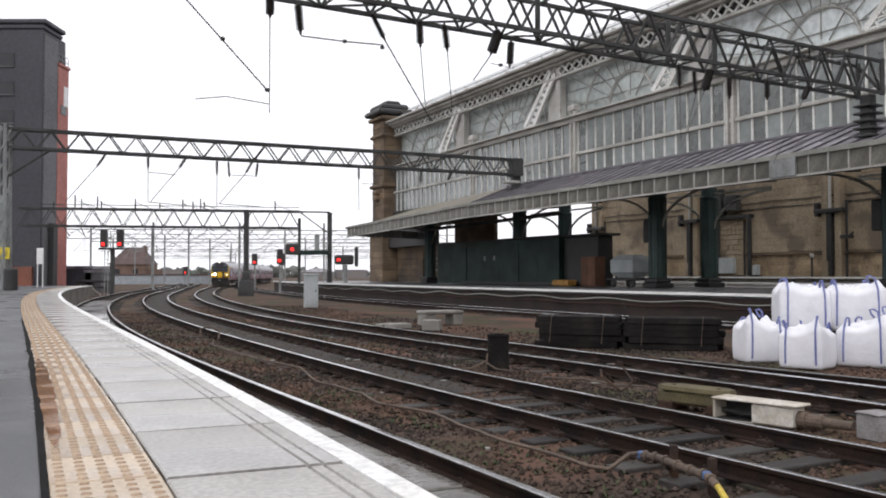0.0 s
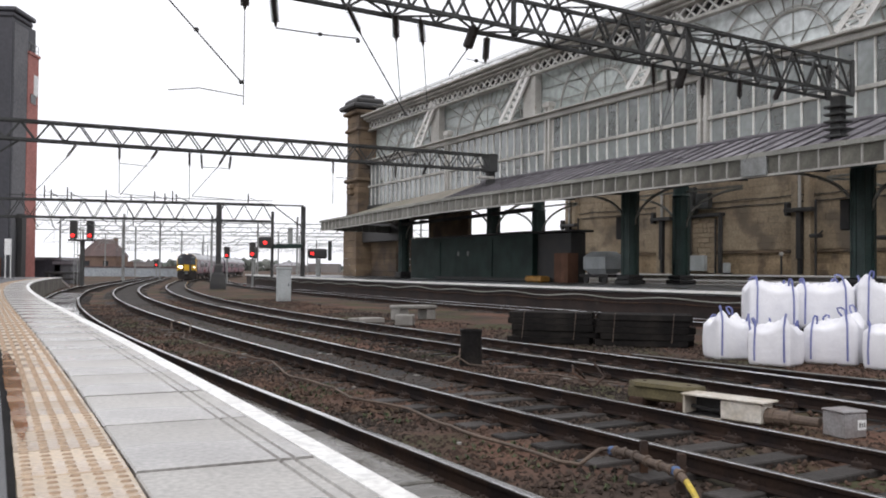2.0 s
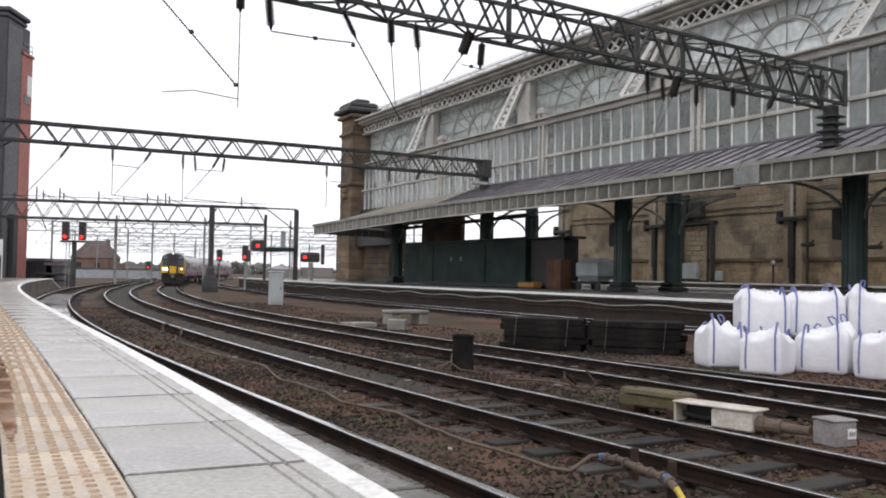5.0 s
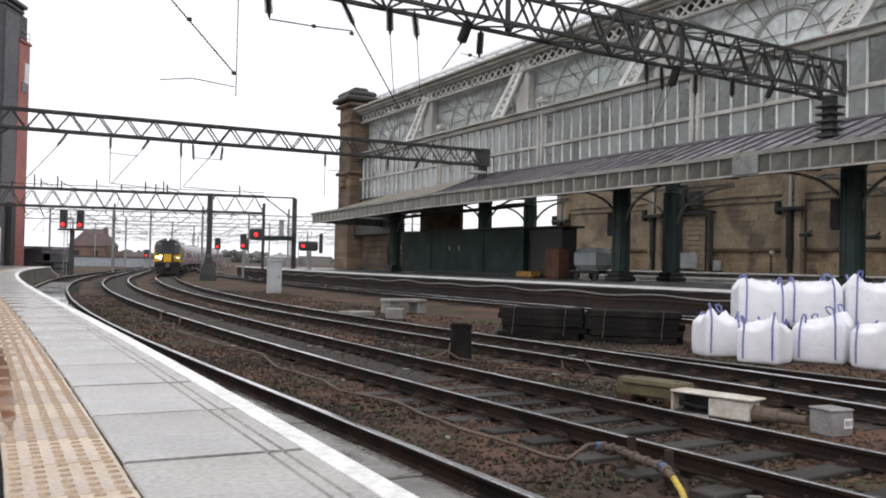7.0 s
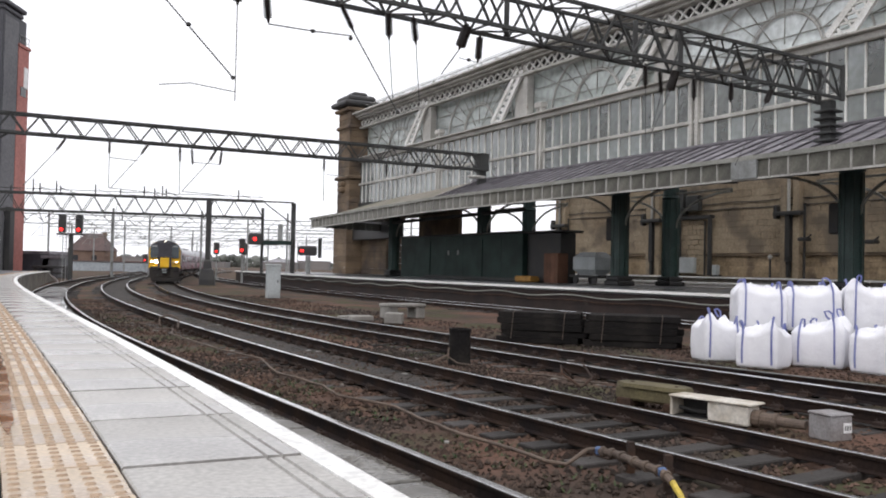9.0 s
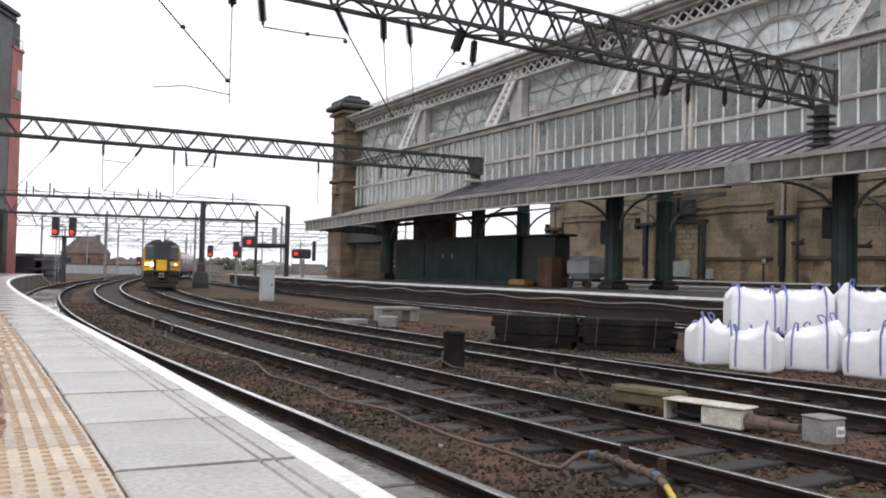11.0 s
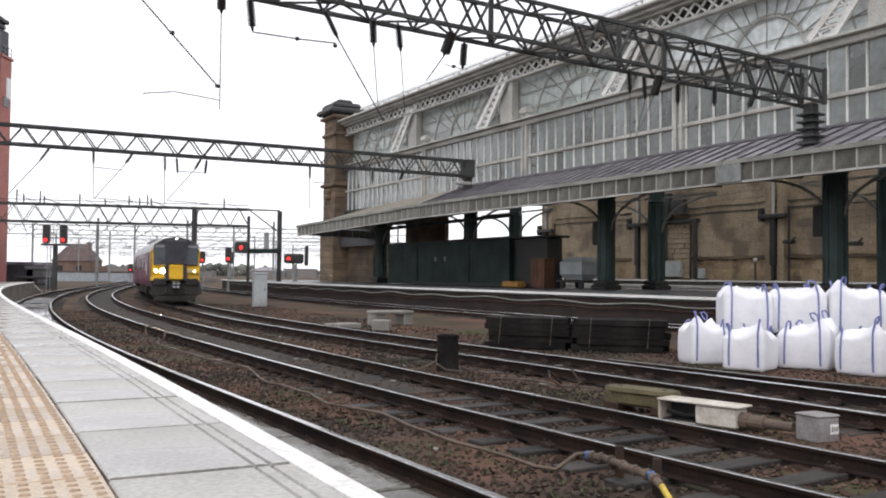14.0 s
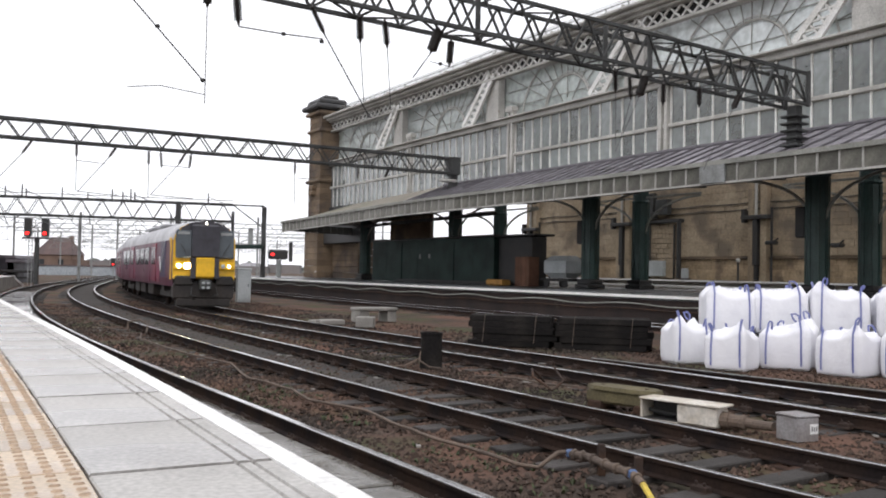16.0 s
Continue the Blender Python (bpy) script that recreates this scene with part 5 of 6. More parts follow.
rng = random.Random(21)
for i in range(26):
    x = -330 + i * 26 + rng.uniform(-9, 9)
    y = 420 + rng.uniform(-40, 120)
    house("far_building", Matrix.Translation((x, y, -0.2)), rng.uniform(12, 26), 14, rng.uniform(2.2, 4.6), rng.choice((0, 0, 1.2, 1.8)), "distant grey-brown city building with haze painted into its colour", HAZEBRICK, 0)
bm = B()
for i in range(900):
    x = -520 + i * 1.22 + rng.uniform(-3, 3)
    y = 640 + rng.uniform(-40, 60)
    r = rng.uniform(1.6, 3.6)
    z = rng.uniform(-3.5, 1.5)
    k = bmesh.ops.create_icosphere(bm, subdivisions=1, radius=r, matrix=Matrix.Translation((x, y, z + 4 + 5 * noise.noise((x * 0.01, 0, 0)))))
    for v in k["verts"]:
        v.co += Vector((rng.uniform(-0.8, 0.8), rng.uniform(-1, 1), rng.uniform(-0.8, 0.8)))
tagged(part("far_woods", bm, HAZETREE), "low belt of distant trees with haze painted into their colour", "woods", kind="stuff")


def build_parapet():
    t = thing("viaduct_parapet", Matrix.Translation((-53.2, 168, 0)), "pale blue-grey viaduct parapet wall with dark coping and piers", "parapet")
    bm = B()
    box(bm, (0, 0, 0.62), (20.6, 0.6, 1.7), bevel=0.04, rz=10)
    part("panel", bm, GREYBLUE, t)
    bm = B()
    box(bm, (0, 0, 1.60), (21.0, 0.9, 0.26), bevel=0.04, rz=10)
    part("coping", bm, BROWNTILE, t, "dark coping")
    for x, w in ((-10.6, 1.6), (10.6, 0.9)):
        bm = B()
        box(bm, (0, 0, 0.62), (w, 1.1, 2.3), bevel=0.04)
        o = part("pier", bm, BROWNBRICK, t, "brown brick end pier")
        o.matrix_basis = pose(x * math.cos(radians(10)), x * math.sin(radians(10)), 0, 0, 0, 10)
    for k in range(5):
        bm = B()
        box(bm, (0, 0, 0.66), (0.22, 0.74, 1.66), bevel=0.04)
        o = part("pilaster", bm, GREYBLUE, t)
        x = -7.2 + k * 3.6
        o.matrix_basis = pose(x * math.cos(radians(10)), x * math.sin(radians(10)), 0, 0, 0, 10)


build_parapet()

# ---- platform furniture ----
t = thing("platform_sign", Matrix.Translation((-22.7, 50, PLAT - 0.05)), "narrow white notice post at the platform end", "sign")
bm = B()
box(bm, (0, 0, 1.75), (0.32, 0.06, 0.9), bevel=0.01)
part("panel", bm, SIGNWHITE, t)
bm = B()
for x in (-0.12, 0.18):
    beam(bm, (x, 0.02, 0), (x, 0.02, 2.2), 0.06, sides=8)
part("post", bm, SIGNWHITE, t)

t = thing("warning_sign", Matrix.Translation((-19.5, 39.54, 2.5)), "yellow warning sign fixed to the gantry post", "sign")
bm = B()
box(bm, (0, 0, 0), (0.42, 0.03, 0.52), bevel=0.01)
part("plate", bm, SIGNYELLOW, t)
for k, (z, w) in enumerate(((0.1, 0.26), (0.0, 0.3), (-0.1, 0.2))):
    bm = B()
    box(bm, (0, -0.018, z), (w, 0.006, 0.035))
    part("lettering_bar", bm, BLACK, t)

t = thing("litter_bin", Matrix.Translation((-18.0, 37.0, PLAT)), "dark grey litter bin at the foot of the gantry post", "bin")
bm = B()
lathe(bm, ((0.26, 0.0), (0.28, 0.05), (0.28, 0.85), (0.24, 0.92), (0.22, 0.88)), 14)
part("body", bm, BLACK, t)

t = thing("platform_ramp", Matrix.Identity(4), "sloping concrete ramp with white edge at the platform end", "ramp")
bm = B()
rings = []
for k in range(5):
    s, z = PLATFORM_END + 0.02 + k * 1.5, 0.52 - k * 0.19
    rings.append([bm.verts.new((*at(EDGE, s, o)[0].xy, h)) for o, h in ((-0.1, -0.4), (-0.1, z), (-2.6, z), (-2.6, -0.4))])
for a, b in zip(rings, rings[1:]):
    for i in range(4):
        bm.faces.new((a[i], b[i], b[(i + 1) % 4], a[(i + 1) % 4]))
bm.faces.new(rings[0]), bm.faces.new(rings[-1][::-1])
part("slope", bm, PLATWALL, t)
bm = B()
pipe(bm, [Vector((*at(EDGE, PLATFORM_END + k * 1.5, -0.12)[0].xy, 0.56 - k * 0.19)) for k in range(5)], 0.16, 6)
part("edge_kerb", bm, WHITE, t, "white painted ramp edge")

t = thing("buffer_bench", Matrix.Translation((-34.8, 88.5, -0.2)), "dark trackside equipment rack near the platform end", "equipment rack")
bm = B()
for x in (-1.4, 0, 1.4):
    box(bm, (x, 0, 0.6), (0.25, 0.5, 1.2), bevel=0.03)
box(bm, (0, 0, 1.1), (3.4, 0.6, 0.25), bevel=0.04)
box(bm, (0.3, 0, 0.5), (2.6, 0.4, 0.2), bevel=0.04)
part("frame", bm, BLACK, t)


# ---- on the far platform ----
def build_kiosk():
    t = thing("platform_kiosk", HALL @ pose(29.0, 0, PLAT), "long dark green boarded hut on the far platform", "hut")
    for k in range(7):
        bm = B()
        y = 43.6 + k * 2.34
        box(bm, (0.9, y + 1.17, 1.42 + 0.006 * k), (2.2, 2.325, 2.84), bevel=0.015)
        part("panel", bm, GREEN, t)
    bm = B()
    box(bm, (1.0, 51.8, 2.93), (2.5, 16.6, 0.12), bevel=0.03)
    part("roof", bm, BLACK, t)
    bm = B()
    box(bm, (0.62, 41.9, 1.40), (1.0, 3.3, 2.8), bevel=0.03)
    part("annexe", bm, BLACK, t, "black boarded annexe")
    bm = B()
    box(bm, (0.6, 41.7, 2.88), (1.4, 3.9, 0.12), bevel=0.03)
    part("annexe_roof", bm, BLACK, t, "projecting black flat roof")
    for y in (51.3, 52.6):
        bm = B()
        box(bm, (-0.22, y, 1.75), (0.03, 0.22, 0.30))
        part("notice", bm, GALV, t, "small faded notice")
    for y in (48.2, 55.3):
        bm = B()
        box(bm, (-0.22, y, 1.32), (0.05, 0.09, 2.5))
        part("cover_strip", bm, GREEN, t)
    bm = B()
    box(bm, (-0.24, 48.0, 0.10), (0.08, 15.8, 0.2), bevel=0.02)
    part("plinth", bm, BLACK, t)


build_kiosk()
t = thing("wooden_crate", HALL @ pose(28.9, 40.4, PLAT), "tall reddish-brown wooden crate beside the hut", "crate")
REDBOARD = mat("red_brown_board", (0.16, 0.075, 0.045), (0.11, 0.055, 0.035), 0.8, scale=1.0, fine=14.0, island=0.15)
for k in range(4):
    bm = B()
    box(bm, (0, -0.5 + k * 0.33, 0.82), (0.7, 0.31, 1.64), bevel=0.015)
    part("board", bm, REDBOARD, t)
t = thing("grit_bin", HALL @ pose(28.2, 42.2, PLAT), "low orange-yellow plastic grit bin", "bin")
bm = B()
box(bm, (0, 0, 0.18), (0.6, 1.6, 0.36), bevel=0.08)
part("body", bm, ORANGE, t)
t = thing("luggage_trolley", HALL @ pose(29.6, 38.0, PLAT), "loaded trolley under a pale grey cover", "trolley")
bm = B()
box(bm, (0, 0, 1.1), (1.2, 1.9, 1.2), bevel=0.28)
part("cover", bm, CABINET, t, "pale grey sheet cover")
bm = B()
box(bm, (0, 0, 0.42), (1.3, 2.5, 0.14), bevel=0.03)
beam(bm, (0, 1.2, 0.45), (0, 1.7, 1.2), 0.06)
part("frame", bm, BLACK, t)
for x in (-0.5, 0.5):
    for y in (-0.8, 0.8):
        bm = B()
        lathe(bm, ((0.2, -0.05), (0.22, -0.03), (0.22, 0.03), (0.2, 0.05)), 14, pose(x, y, 0.22, 0, 90, 0))
        part("wheel", bm, BLACK, t)
for y in (35.8, 22.3):
    t = thing("wall_cabinet", HALL @ pose(29.5, y + 0.02, PLAT + 2.6), "black equipment box fixed to a column", "cabinet", "column boxes")
    bm = B()
    box(bm, (0.1, 0.6, 0.3), (0.5, 0.4, 1.2), bevel=0.05)
    part("body", bm, BLACK, t)
t = thing("pipework", HALL @ pose(49.4, 50.0, 1.5), "cluster of dark pipes and boxes round a bricked-up doorway", "pipework")
for y, z1, w in ((-0.65, 4.3, 0.34), (-0.15, 4.1, 0.14), (2.9, 6.2, 0.30), (3.4, 5.6, 0.16), (2.45, 4.4, 0.12)):
    bm = B()
    beam(bm, (0, y, 0), (0, y, z1), w, sides=8)
    part("pipe", bm, BLACK, t)
bm = B()
box(bm, (0.1, 1.15, 4.42), (0.5, 3.9, 0.3), bevel=0.05)
part("lintel", bm, BLACK, t, "sooty iron lintel")
for y, z, sy, sz in ((0.9, 5.5, 1.3, 1.2), (2.3, 5.9, 0.9, 1.5), (3.3, 4.6, 0.7, 0.9), (2.0, 4.9, 0.6, 0.6), (3.3, 2.6, 0.6, 0.7)):
    bm = B()
    box(bm, (-0.15, y, z), (0.45, sy, sz), bevel=0.06)
    part("junction_box", bm, STEEL, t, "grimy grey equipment box")
for k in range(11):
    rr = random.Random(k)
    y = 0.1
    while y < 2.3:
        ln = rr.uniform(0.35, 0.6)
        bm = B()
        box(bm, (0.35 + rr.uniform(-0.05, 0.05), y + ln / 2, 0.2 + k * 0.385), (0.4, ln - 0.03, 0.36), bevel=0.03)
        part("infill_stone", bm, BEIGE, t)
        y += ln
bm = B()
box(bm, (-0.1, 1.6, 0.75), (0.3, 1.7, 1.2), bevel=0.03)
part("grey_panel", bm, CABINET, t, "faded grey panel at the doorway's foot")
t = thing("white_meter_box", HALL @ pose(49.2, 48.5, 1.4), "small pale box standing at the foot of the wall", "meter box")
bm = B()
box(bm, (0, 0, 0.5), (0.35, 0.42, 0.75), bevel=0.05)
part("body", bm, CABINET, t)
bm = B()
box(bm, (0, 0, 0.07), (0.5, 0.7, 0.14), bevel=0.02)
part("foot", bm, BLACK, t)
t = thing("lamp_bollard", HALL @ pose(48.0, 42.4, 1.39), "short dark post with a pale round head by the wall", "bollard")
bm = B()
beam(bm, (0, 0, 0), (0, 0, 1.35), 0.14, sides=10)
part("post", bm, BLACK, t)
bm = B()
lathe(bm, ((0.05, 1.3), (0.14, 1.36), (0.15, 1.5), (0.08, 1.58)), 10)
part("head", bm, IRON, t, "pale round head")
for y, z in ((40.7, 4.05), (35.7, 3.8), (60.0, 4.3)):
    t = thing("wall_lamp", HALL @ pose(49.6, y, z), "small dark lamp bracketed to the stone wall", "wall lamp", "wall lamps")
    bm = B()
    box(bm, (-0.3, 0, 0), (0.5, 0.7, 0.26), bevel=0.06)
    part("housing", bm, BLACK, t)
    bm = B()
    beam(bm, (-0.2, 0, 0.05), (0.4, 0, 0.35), 0.08)
    part("arm", bm, BLACK, t)


# ---- between the tracks ----
def build_bag(seed, w, d, shoulder, peaks, fold=1.0):
    """A filled woven bulk bag: flat taut sides, crisp shoulder, loose creased top drawn up to some corners, blue lifting straps.
    peaks: how far the front left, front right, back right and back left corners are drawn up."""
    rr = random.Random(seed)
    t = thing("bulk_bag", Matrix.Identity(4), "full white woven bulk bag with blue lifting straps", "bulk bag", "bulk bags")
    n, rows, tops = 72, 14, 12
    px, py = rr.uniform(0, 9), rr.uniform(0, 9)
    corners = ((-1, -1), (1, -1), (1, 1), (-1, 1))

    def top(u, v):
        """Height of the loose top over the unit square: a slack tent, higher towards the drawn-up corners."""
        edge = max(abs(u), abs(v))
        z = shoulder + 0.17 * (1 - edge ** 2.2)
        for (cu, cv), up in zip(corners, peaks):
            r = math.hypot(u - cu * 0.72, v - cv * 0.72)
            z += up * math.exp(-(r / 0.55) ** 1.5)
        return z

    def outline(i):
        """A point on the outline of a square with tight corners."""
        q, f = divmod(4 * i / n, 1)
        f = 2 * f - 1
        f = math.copysign(1 - (1 - abs(f)) ** 1.35, f)
        k = max(abs(f) - 0.9, 0) / 0.1
        out = 1 - 0.045 * k * k
        return ((f * out, -out), (out, f * out), (-f * out, out), (-out, -f * out))[int(q)]
    bm = B()
    rings = []
    for j in range(rows + tops):
        ring = []
        for i in range(n):
            u, v = outline(i)
            a = math.atan2(v, u)
            if j < rows:
                f = j / (rows - 1)
                z = top(u, v) * f
                g = 1.0 + 0.035 * math.sin(math.pi * min(f * 0.96, 1.0)) - 0.05 * max(0.0, 0.10 - f) / 0.10 + 0.02 * (1 - max(abs(u * v), 0))
                g += 0.010 * noise.noise((px + u * 2, py + v * 2, f * 3)) + 0.006 * math.sin(f * 34 + 3 * noise.noise((u * 2, v * 2, px))) * (0.3 + abs(u * v))
                x, y = w / 2 * u * g, d / 2 * v * g
            else:
                k = (j - rows + 1) / tops
                s = 1 - k * 0.97
                u, v = u * s, v * s
                x, y = w / 2 * u * (1 + 0.02 * k), d / 2 * v
                crease = 0.2 - abs(noise.noise((px + u * 1.7 + v * 0.8, py + v * 1.9 - u * 0.6, 2)))
                fan = 0.5 - abs(noise.noise((px + a * 2.6, py, k * 1.2)))
                z = top(u, v) + fold * (0.20 * crease + 0.09 * (fan - 0.3)) * min(k * 2.5, 1)
            ring.append(bm.verts.new((x, y, max(z, 0.0))))
        rings.append(ring)
    for a, b in zip(rings, rings[1:]):
        for i in range(n):
            bm.faces.new((a[i], a[(i + 1) % n], b[(i + 1) % n], b[i]))
    bm.faces.new(rings[0][::-1]), bm.faces.new(rings[-1])
    part("sack", bm, BAG, t, smooth=True)
    for (cu, cv), up in zip(corners, peaks):
        x, y = cu * w * 0.5 * rr.uniform(0.66, 0.80), cv * d * 0.5
        lean = rr.uniform(-0.10, 0.10)
        tip = top(cu * 0.75, cv * 0.8) + rr.uniform(0.10, 0.18)
        pts = [Vector((x, y * 1.02, shoulder * 0.14)), Vector((x, y * 1.065, shoulder * 0.5)), Vector((x * 0.99, y * 1.05, shoulder * 0.86)),
               Vector((x * 0.97, y * 1.01, top(cu * 0.76, cv))), Vector((x * 0.94 + lean * 0.4, y * 0.86, tip - 0.05)), Vector((x * 0.9 + lean, y * 0.82, tip)),
               Vector((x * 0.84 + lean * 1.6, y * 0.80, tip - 0.01)), Vector((x * 0.80 + lean * 1.2, y * 0.78, tip - 0.09)), Vector((x * 0.8 + lean * 0.6, y * 0.76, tip - 0.16))]
        bm = B()
        ribbon(bm, pts, 0.036, 0.012)
        part("strap", bm, STRAP, t, "blue webbing strap")
    return t


def put(t, m):
    t.matrix_basis = m


put(build_bag(1, 0.80, 0.66, 0.58, (0.30, 0.10, 0.22, 0.12)), pose(6.33, 17.85, -0.19, 0, 0, 7))
put(build_bag(2, 0.78, 0.78, 0.54, (0.10, 0.26, 0.08, 0.12)), pose(6.82, 16.66, -0.19, 0, 0, -43))
put(build_bag(3, 0.95, 0.84, 0.58, (0.12, 0.28, 0.30, 0.12)), pose(8.10, 16.98, -0.19, 0, 0, -38))
put(build_bag(4, 0.86, 0.80, 0.58, (0.12, 0.28, 0.14, 0.10)), pose(8.72, 15.88, -0.19, 0, 0, -58))
put(build_bag(5, 0.90, 0.86, 0.60, (0.20, 0.16, 0.10, 0.10)), pose(9.72, 15.42, -0.19, 0, 0, -50))
put(build_bag(6, 0.98, 0.94, 0.66, (0.26, 0.14, 0.14, 0.20)), pose(7.46, 18.55, 0.40, 0, 0, -10))
put(build_bag(7, 1.08, 0.98, 0.66, (0.18, 0.26, 0.20, 0.14)), pose(8.52, 18.48, 0.40, 0, 0, -14))
put(build_bag(8, 1.10, 1.00, 0.66, (0.38, 0.22, 0.16, 0.22)), pose(9.66, 18.12, 0.40, 0, 0, -18))
put(build_bag(9, 1.10, 1.00, 0.66, (0.28, 0.22, 0.16, 0.14)), pose(10.86, 17.70, 0.40, 0, 0, -20))


def build_stack(m, length, rows, cols, seed, label):
    t = thing("sleeper_stack", m, label, "timber stack", "timber stacks")
    rr = random.Random(seed)
    for j in range(rows):
        for i in range(cols):
            bm = B()
            box(bm, (0, 0, 0), (0.25, length, 0.145), bevel=0.012)
            o = part("timber", bm, CREOSOTE, t)
            o.matrix_basis = pose(-cols * 0.13 + i * 0.262 + rr.uniform(-0.03, 0.03), rr.uniform(-0.12, 0.12), 0.073 + j * 0.148, 0, 0, rr.uniform(-1, 1))
    for y in (-length * 0.3, length * 0.33):
        bm = B()
        x = -cols * 0.13 - 0.16
        pipe(bm, [Vector((x + 0.3, y, rows * 0.148 + 0.02)), Vector((x, y, rows * 0.148)), Vector((x - 0.04, y + 0.05, 0.1))], 0.016, 5)
        part("tie_rope", bm, HOSE, t, "thin tie rope")


build_stack(pose(3.4, 21.75, -0.19, 0, 0, 74), 1.95, 5, 4, 1, "bundle of black creosoted timber sleepers tied with rope")
build_stack(pose(5.45, 20.95, -0.19, 0, 0, 75), 2.1, 5, 4, 2, "bundle of dark creosoted timber sleepers on the ballast")
build_stack(pose(9.15, 18.25, -0.195, 0, 0, 79), 4.5, 4, 4, 3, "dark timber sleepers stacked under white bags")

t = thing("iron_stump", Matrix.Translation((1.0, 16.15, -0.2)), "short rusty dark iron post stump with a loose rope", "post stump")
bm = B()
lathe(bm, ((0.21, 0.0), (0.20, 0.1), (0.195, 0.60), (0.205, 0.62), (0.205, 0.66), (0.17, 0.66), (0.16, 0.62)), 18)
part("stump", bm, CREOSOTE, t, smooth=False)
bm = B()
pipe(bm, [Vector(p) for p in ((-0.2, -0.1, 0.32), (-0.22, -0.16, 0.16), (-0.05, -0.3, 0.06), (0.25, -0.32, 0.03))], 0.03, 5)
pipe(bm, [Vector(p) for p in ((-0.2, -0.1, 0.2), (-0.5, -0.3, 0.08), (-0.95, -0.2, 0.04))], 0.03, 5)
part("rope", bm, HOSE, t, "loose dusty rope")

t = thing("relay_cabinet", pose(-6.95, 46.8, -0.2, 0, 0, 18), "tall pale grey steel relay cabinet on the ballast", "cabinet")
bm = B()
box(bm, (0, 0, 0.88), (0.68, 0.55, 1.70), bevel=0.02)
part("body", bm, CABINET, t)
bm = B()
box(bm, (0, 0, 1.75), (0.76, 0.63, 0.10), bevel=0.03)
part("lid", bm, CABINET, t)
bm = B()
box(bm, (-0.02, -0.285, 0.9), (0.56, 0.03, 1.5), bevel=0.01)
d = part("door", bm, CABINET, t)
bm = B()
box(bm, (0.2, -0.31, 0.9), (0.04, 0.03, 0.14), bevel=0.008)
part("handle", bm, BLACK, d)

t = thing("concrete_bench", pose(-0.1, 30.9, -0.2, 0, 0, -58), "concrete slab laid on two blocks between the tracks", "concrete slab")
bm = B()
box(bm, (0, 0, 0.45), (0.7, 1.5, 0.12), bevel=0.03)
part("slab", bm, CONCRETE, t)
for y in (-0.55, 0.55):
    bm = B()
    box(bm, (0, y, 0.2), (0.6, 0.35, 0.4), bevel=0.03)
    part("block", bm, CONCRETE, t)
for x, y, z, s, rz in ((-1.45, 28.7, -0.1, (0.75, 0.5, 0.16), 20), (-0.35, 27.9, -0.04, (0.55, 0.4, 0.34), -10), (-1.9, 29.2, -0.12, (0.5, 0.4, 0.12), 40)):
    bm = B()
    box(bm, (0, 0, 0), s, bevel=0.025)
    o = part("concrete_block", bm, CONCRETE)
    o.matrix_basis = pose(x, y, z, 0, 0, rz)
    tagged(o, "loose pale concrete block on the ballast", "concrete block", "loose blocks")

# point machine: olive cover, cream trough, pipe, numbered box
t = thing("point_motor", pose(3.22, 11.35, -0.19, 0, 0, 41) @ Matrix.Scale(0.82, 4), "low point motor under an olive mossy metal cover", "point motor")
bm = B()
box(bm, (0, 0, 0.20), (0.42, 1.15, 0.22), bevel=0.04)
part("body", bm, OLIVE, t)
bm = B()
lo = [bm.verts.new((x, y, 0.305)) for x, y in ((-0.25, -0.42), (-0.12, -0.63), (0.12, -0.63), (0.25, -0.42), (0.25, 0.42), (0.12, 0.63), (-0.12, 0.63), (-0.25, 0.42))]
hi = [bm.verts.new((v.co.x * 0.93, v.co.y * 0.97, 0.365)) for v in lo]
bm.faces.new(lo[::-1]), bm.faces.new(hi)
for i in range(8):
    bm.faces.new((lo[i], lo[(i + 1) % 8], hi[(i + 1) % 8], hi[i]))
l = part("lid", bm, OLIVE, t, "mossy lid with cut-off corners")
bm = B()
for y in (-0.4, 0.4):
    beam(bm, (0, y, 0.35), (0, y, 0.375), 0.06, sides=8)
part("bolt", bm, RUST, l)
bm = B()
box(bm, (0, -0.45, 0.06), (0.5, 0.25, 0.14), bevel=0.02)
box(bm, (0, 0.4, 0.06), (0.5, 0.25, 0.14), bevel=0.02)
part("foot", bm, RUST, t)

t = thing("cable_trough", pose(3.66, 10.32, -0.2, 0, 0, 41) @ Matrix.Scale(0.8, 4), "cream plastic cable trough with a lid and open end", "cable trough")
bm = B()
box(bm, (0, -0.28, 0.18), (0.34, 0.62, 0.3), bevel=0.03)
part("closed_box", bm, CREAM, t)
bm = B()
box(bm, (0.17, 0.33, 0.18), (0.03, 0.62, 0.3))
box(bm, (0, 0.33, 0.03), (0.34, 0.6, 0.03))
box(bm, (0, 0.64, 0.18), (0.34, 0.03, 0.3))
part("open_box", bm, CREAM, t)
# black sheets added to darken the trough's open inside like shade
bm = B()
box(bm, (0.14, 0.33, 0.18), (0.02, 0.56, 0.26))
box(bm, (0, 0.33, 0.05), (0.28, 0.56, 0.02))
part("lining", bm, BLACK, t, "black sheets added as the shade inside the open end")
bm = B()
box(bm, (0, 0, 0.345), (0.42, 1.32, 0.035), bevel=0.012)
part("lid", bm, CREAM, t, "stained cream lid")
bm = B()
pipe(bm, [Vector(p) for p in ((0, 0.6, 0.16), (0.02, 0.3, 0.12), (0, -0.05, 0.14))], 0.06, 6)
part("cable", bm, BLACK, t)
bm = B()
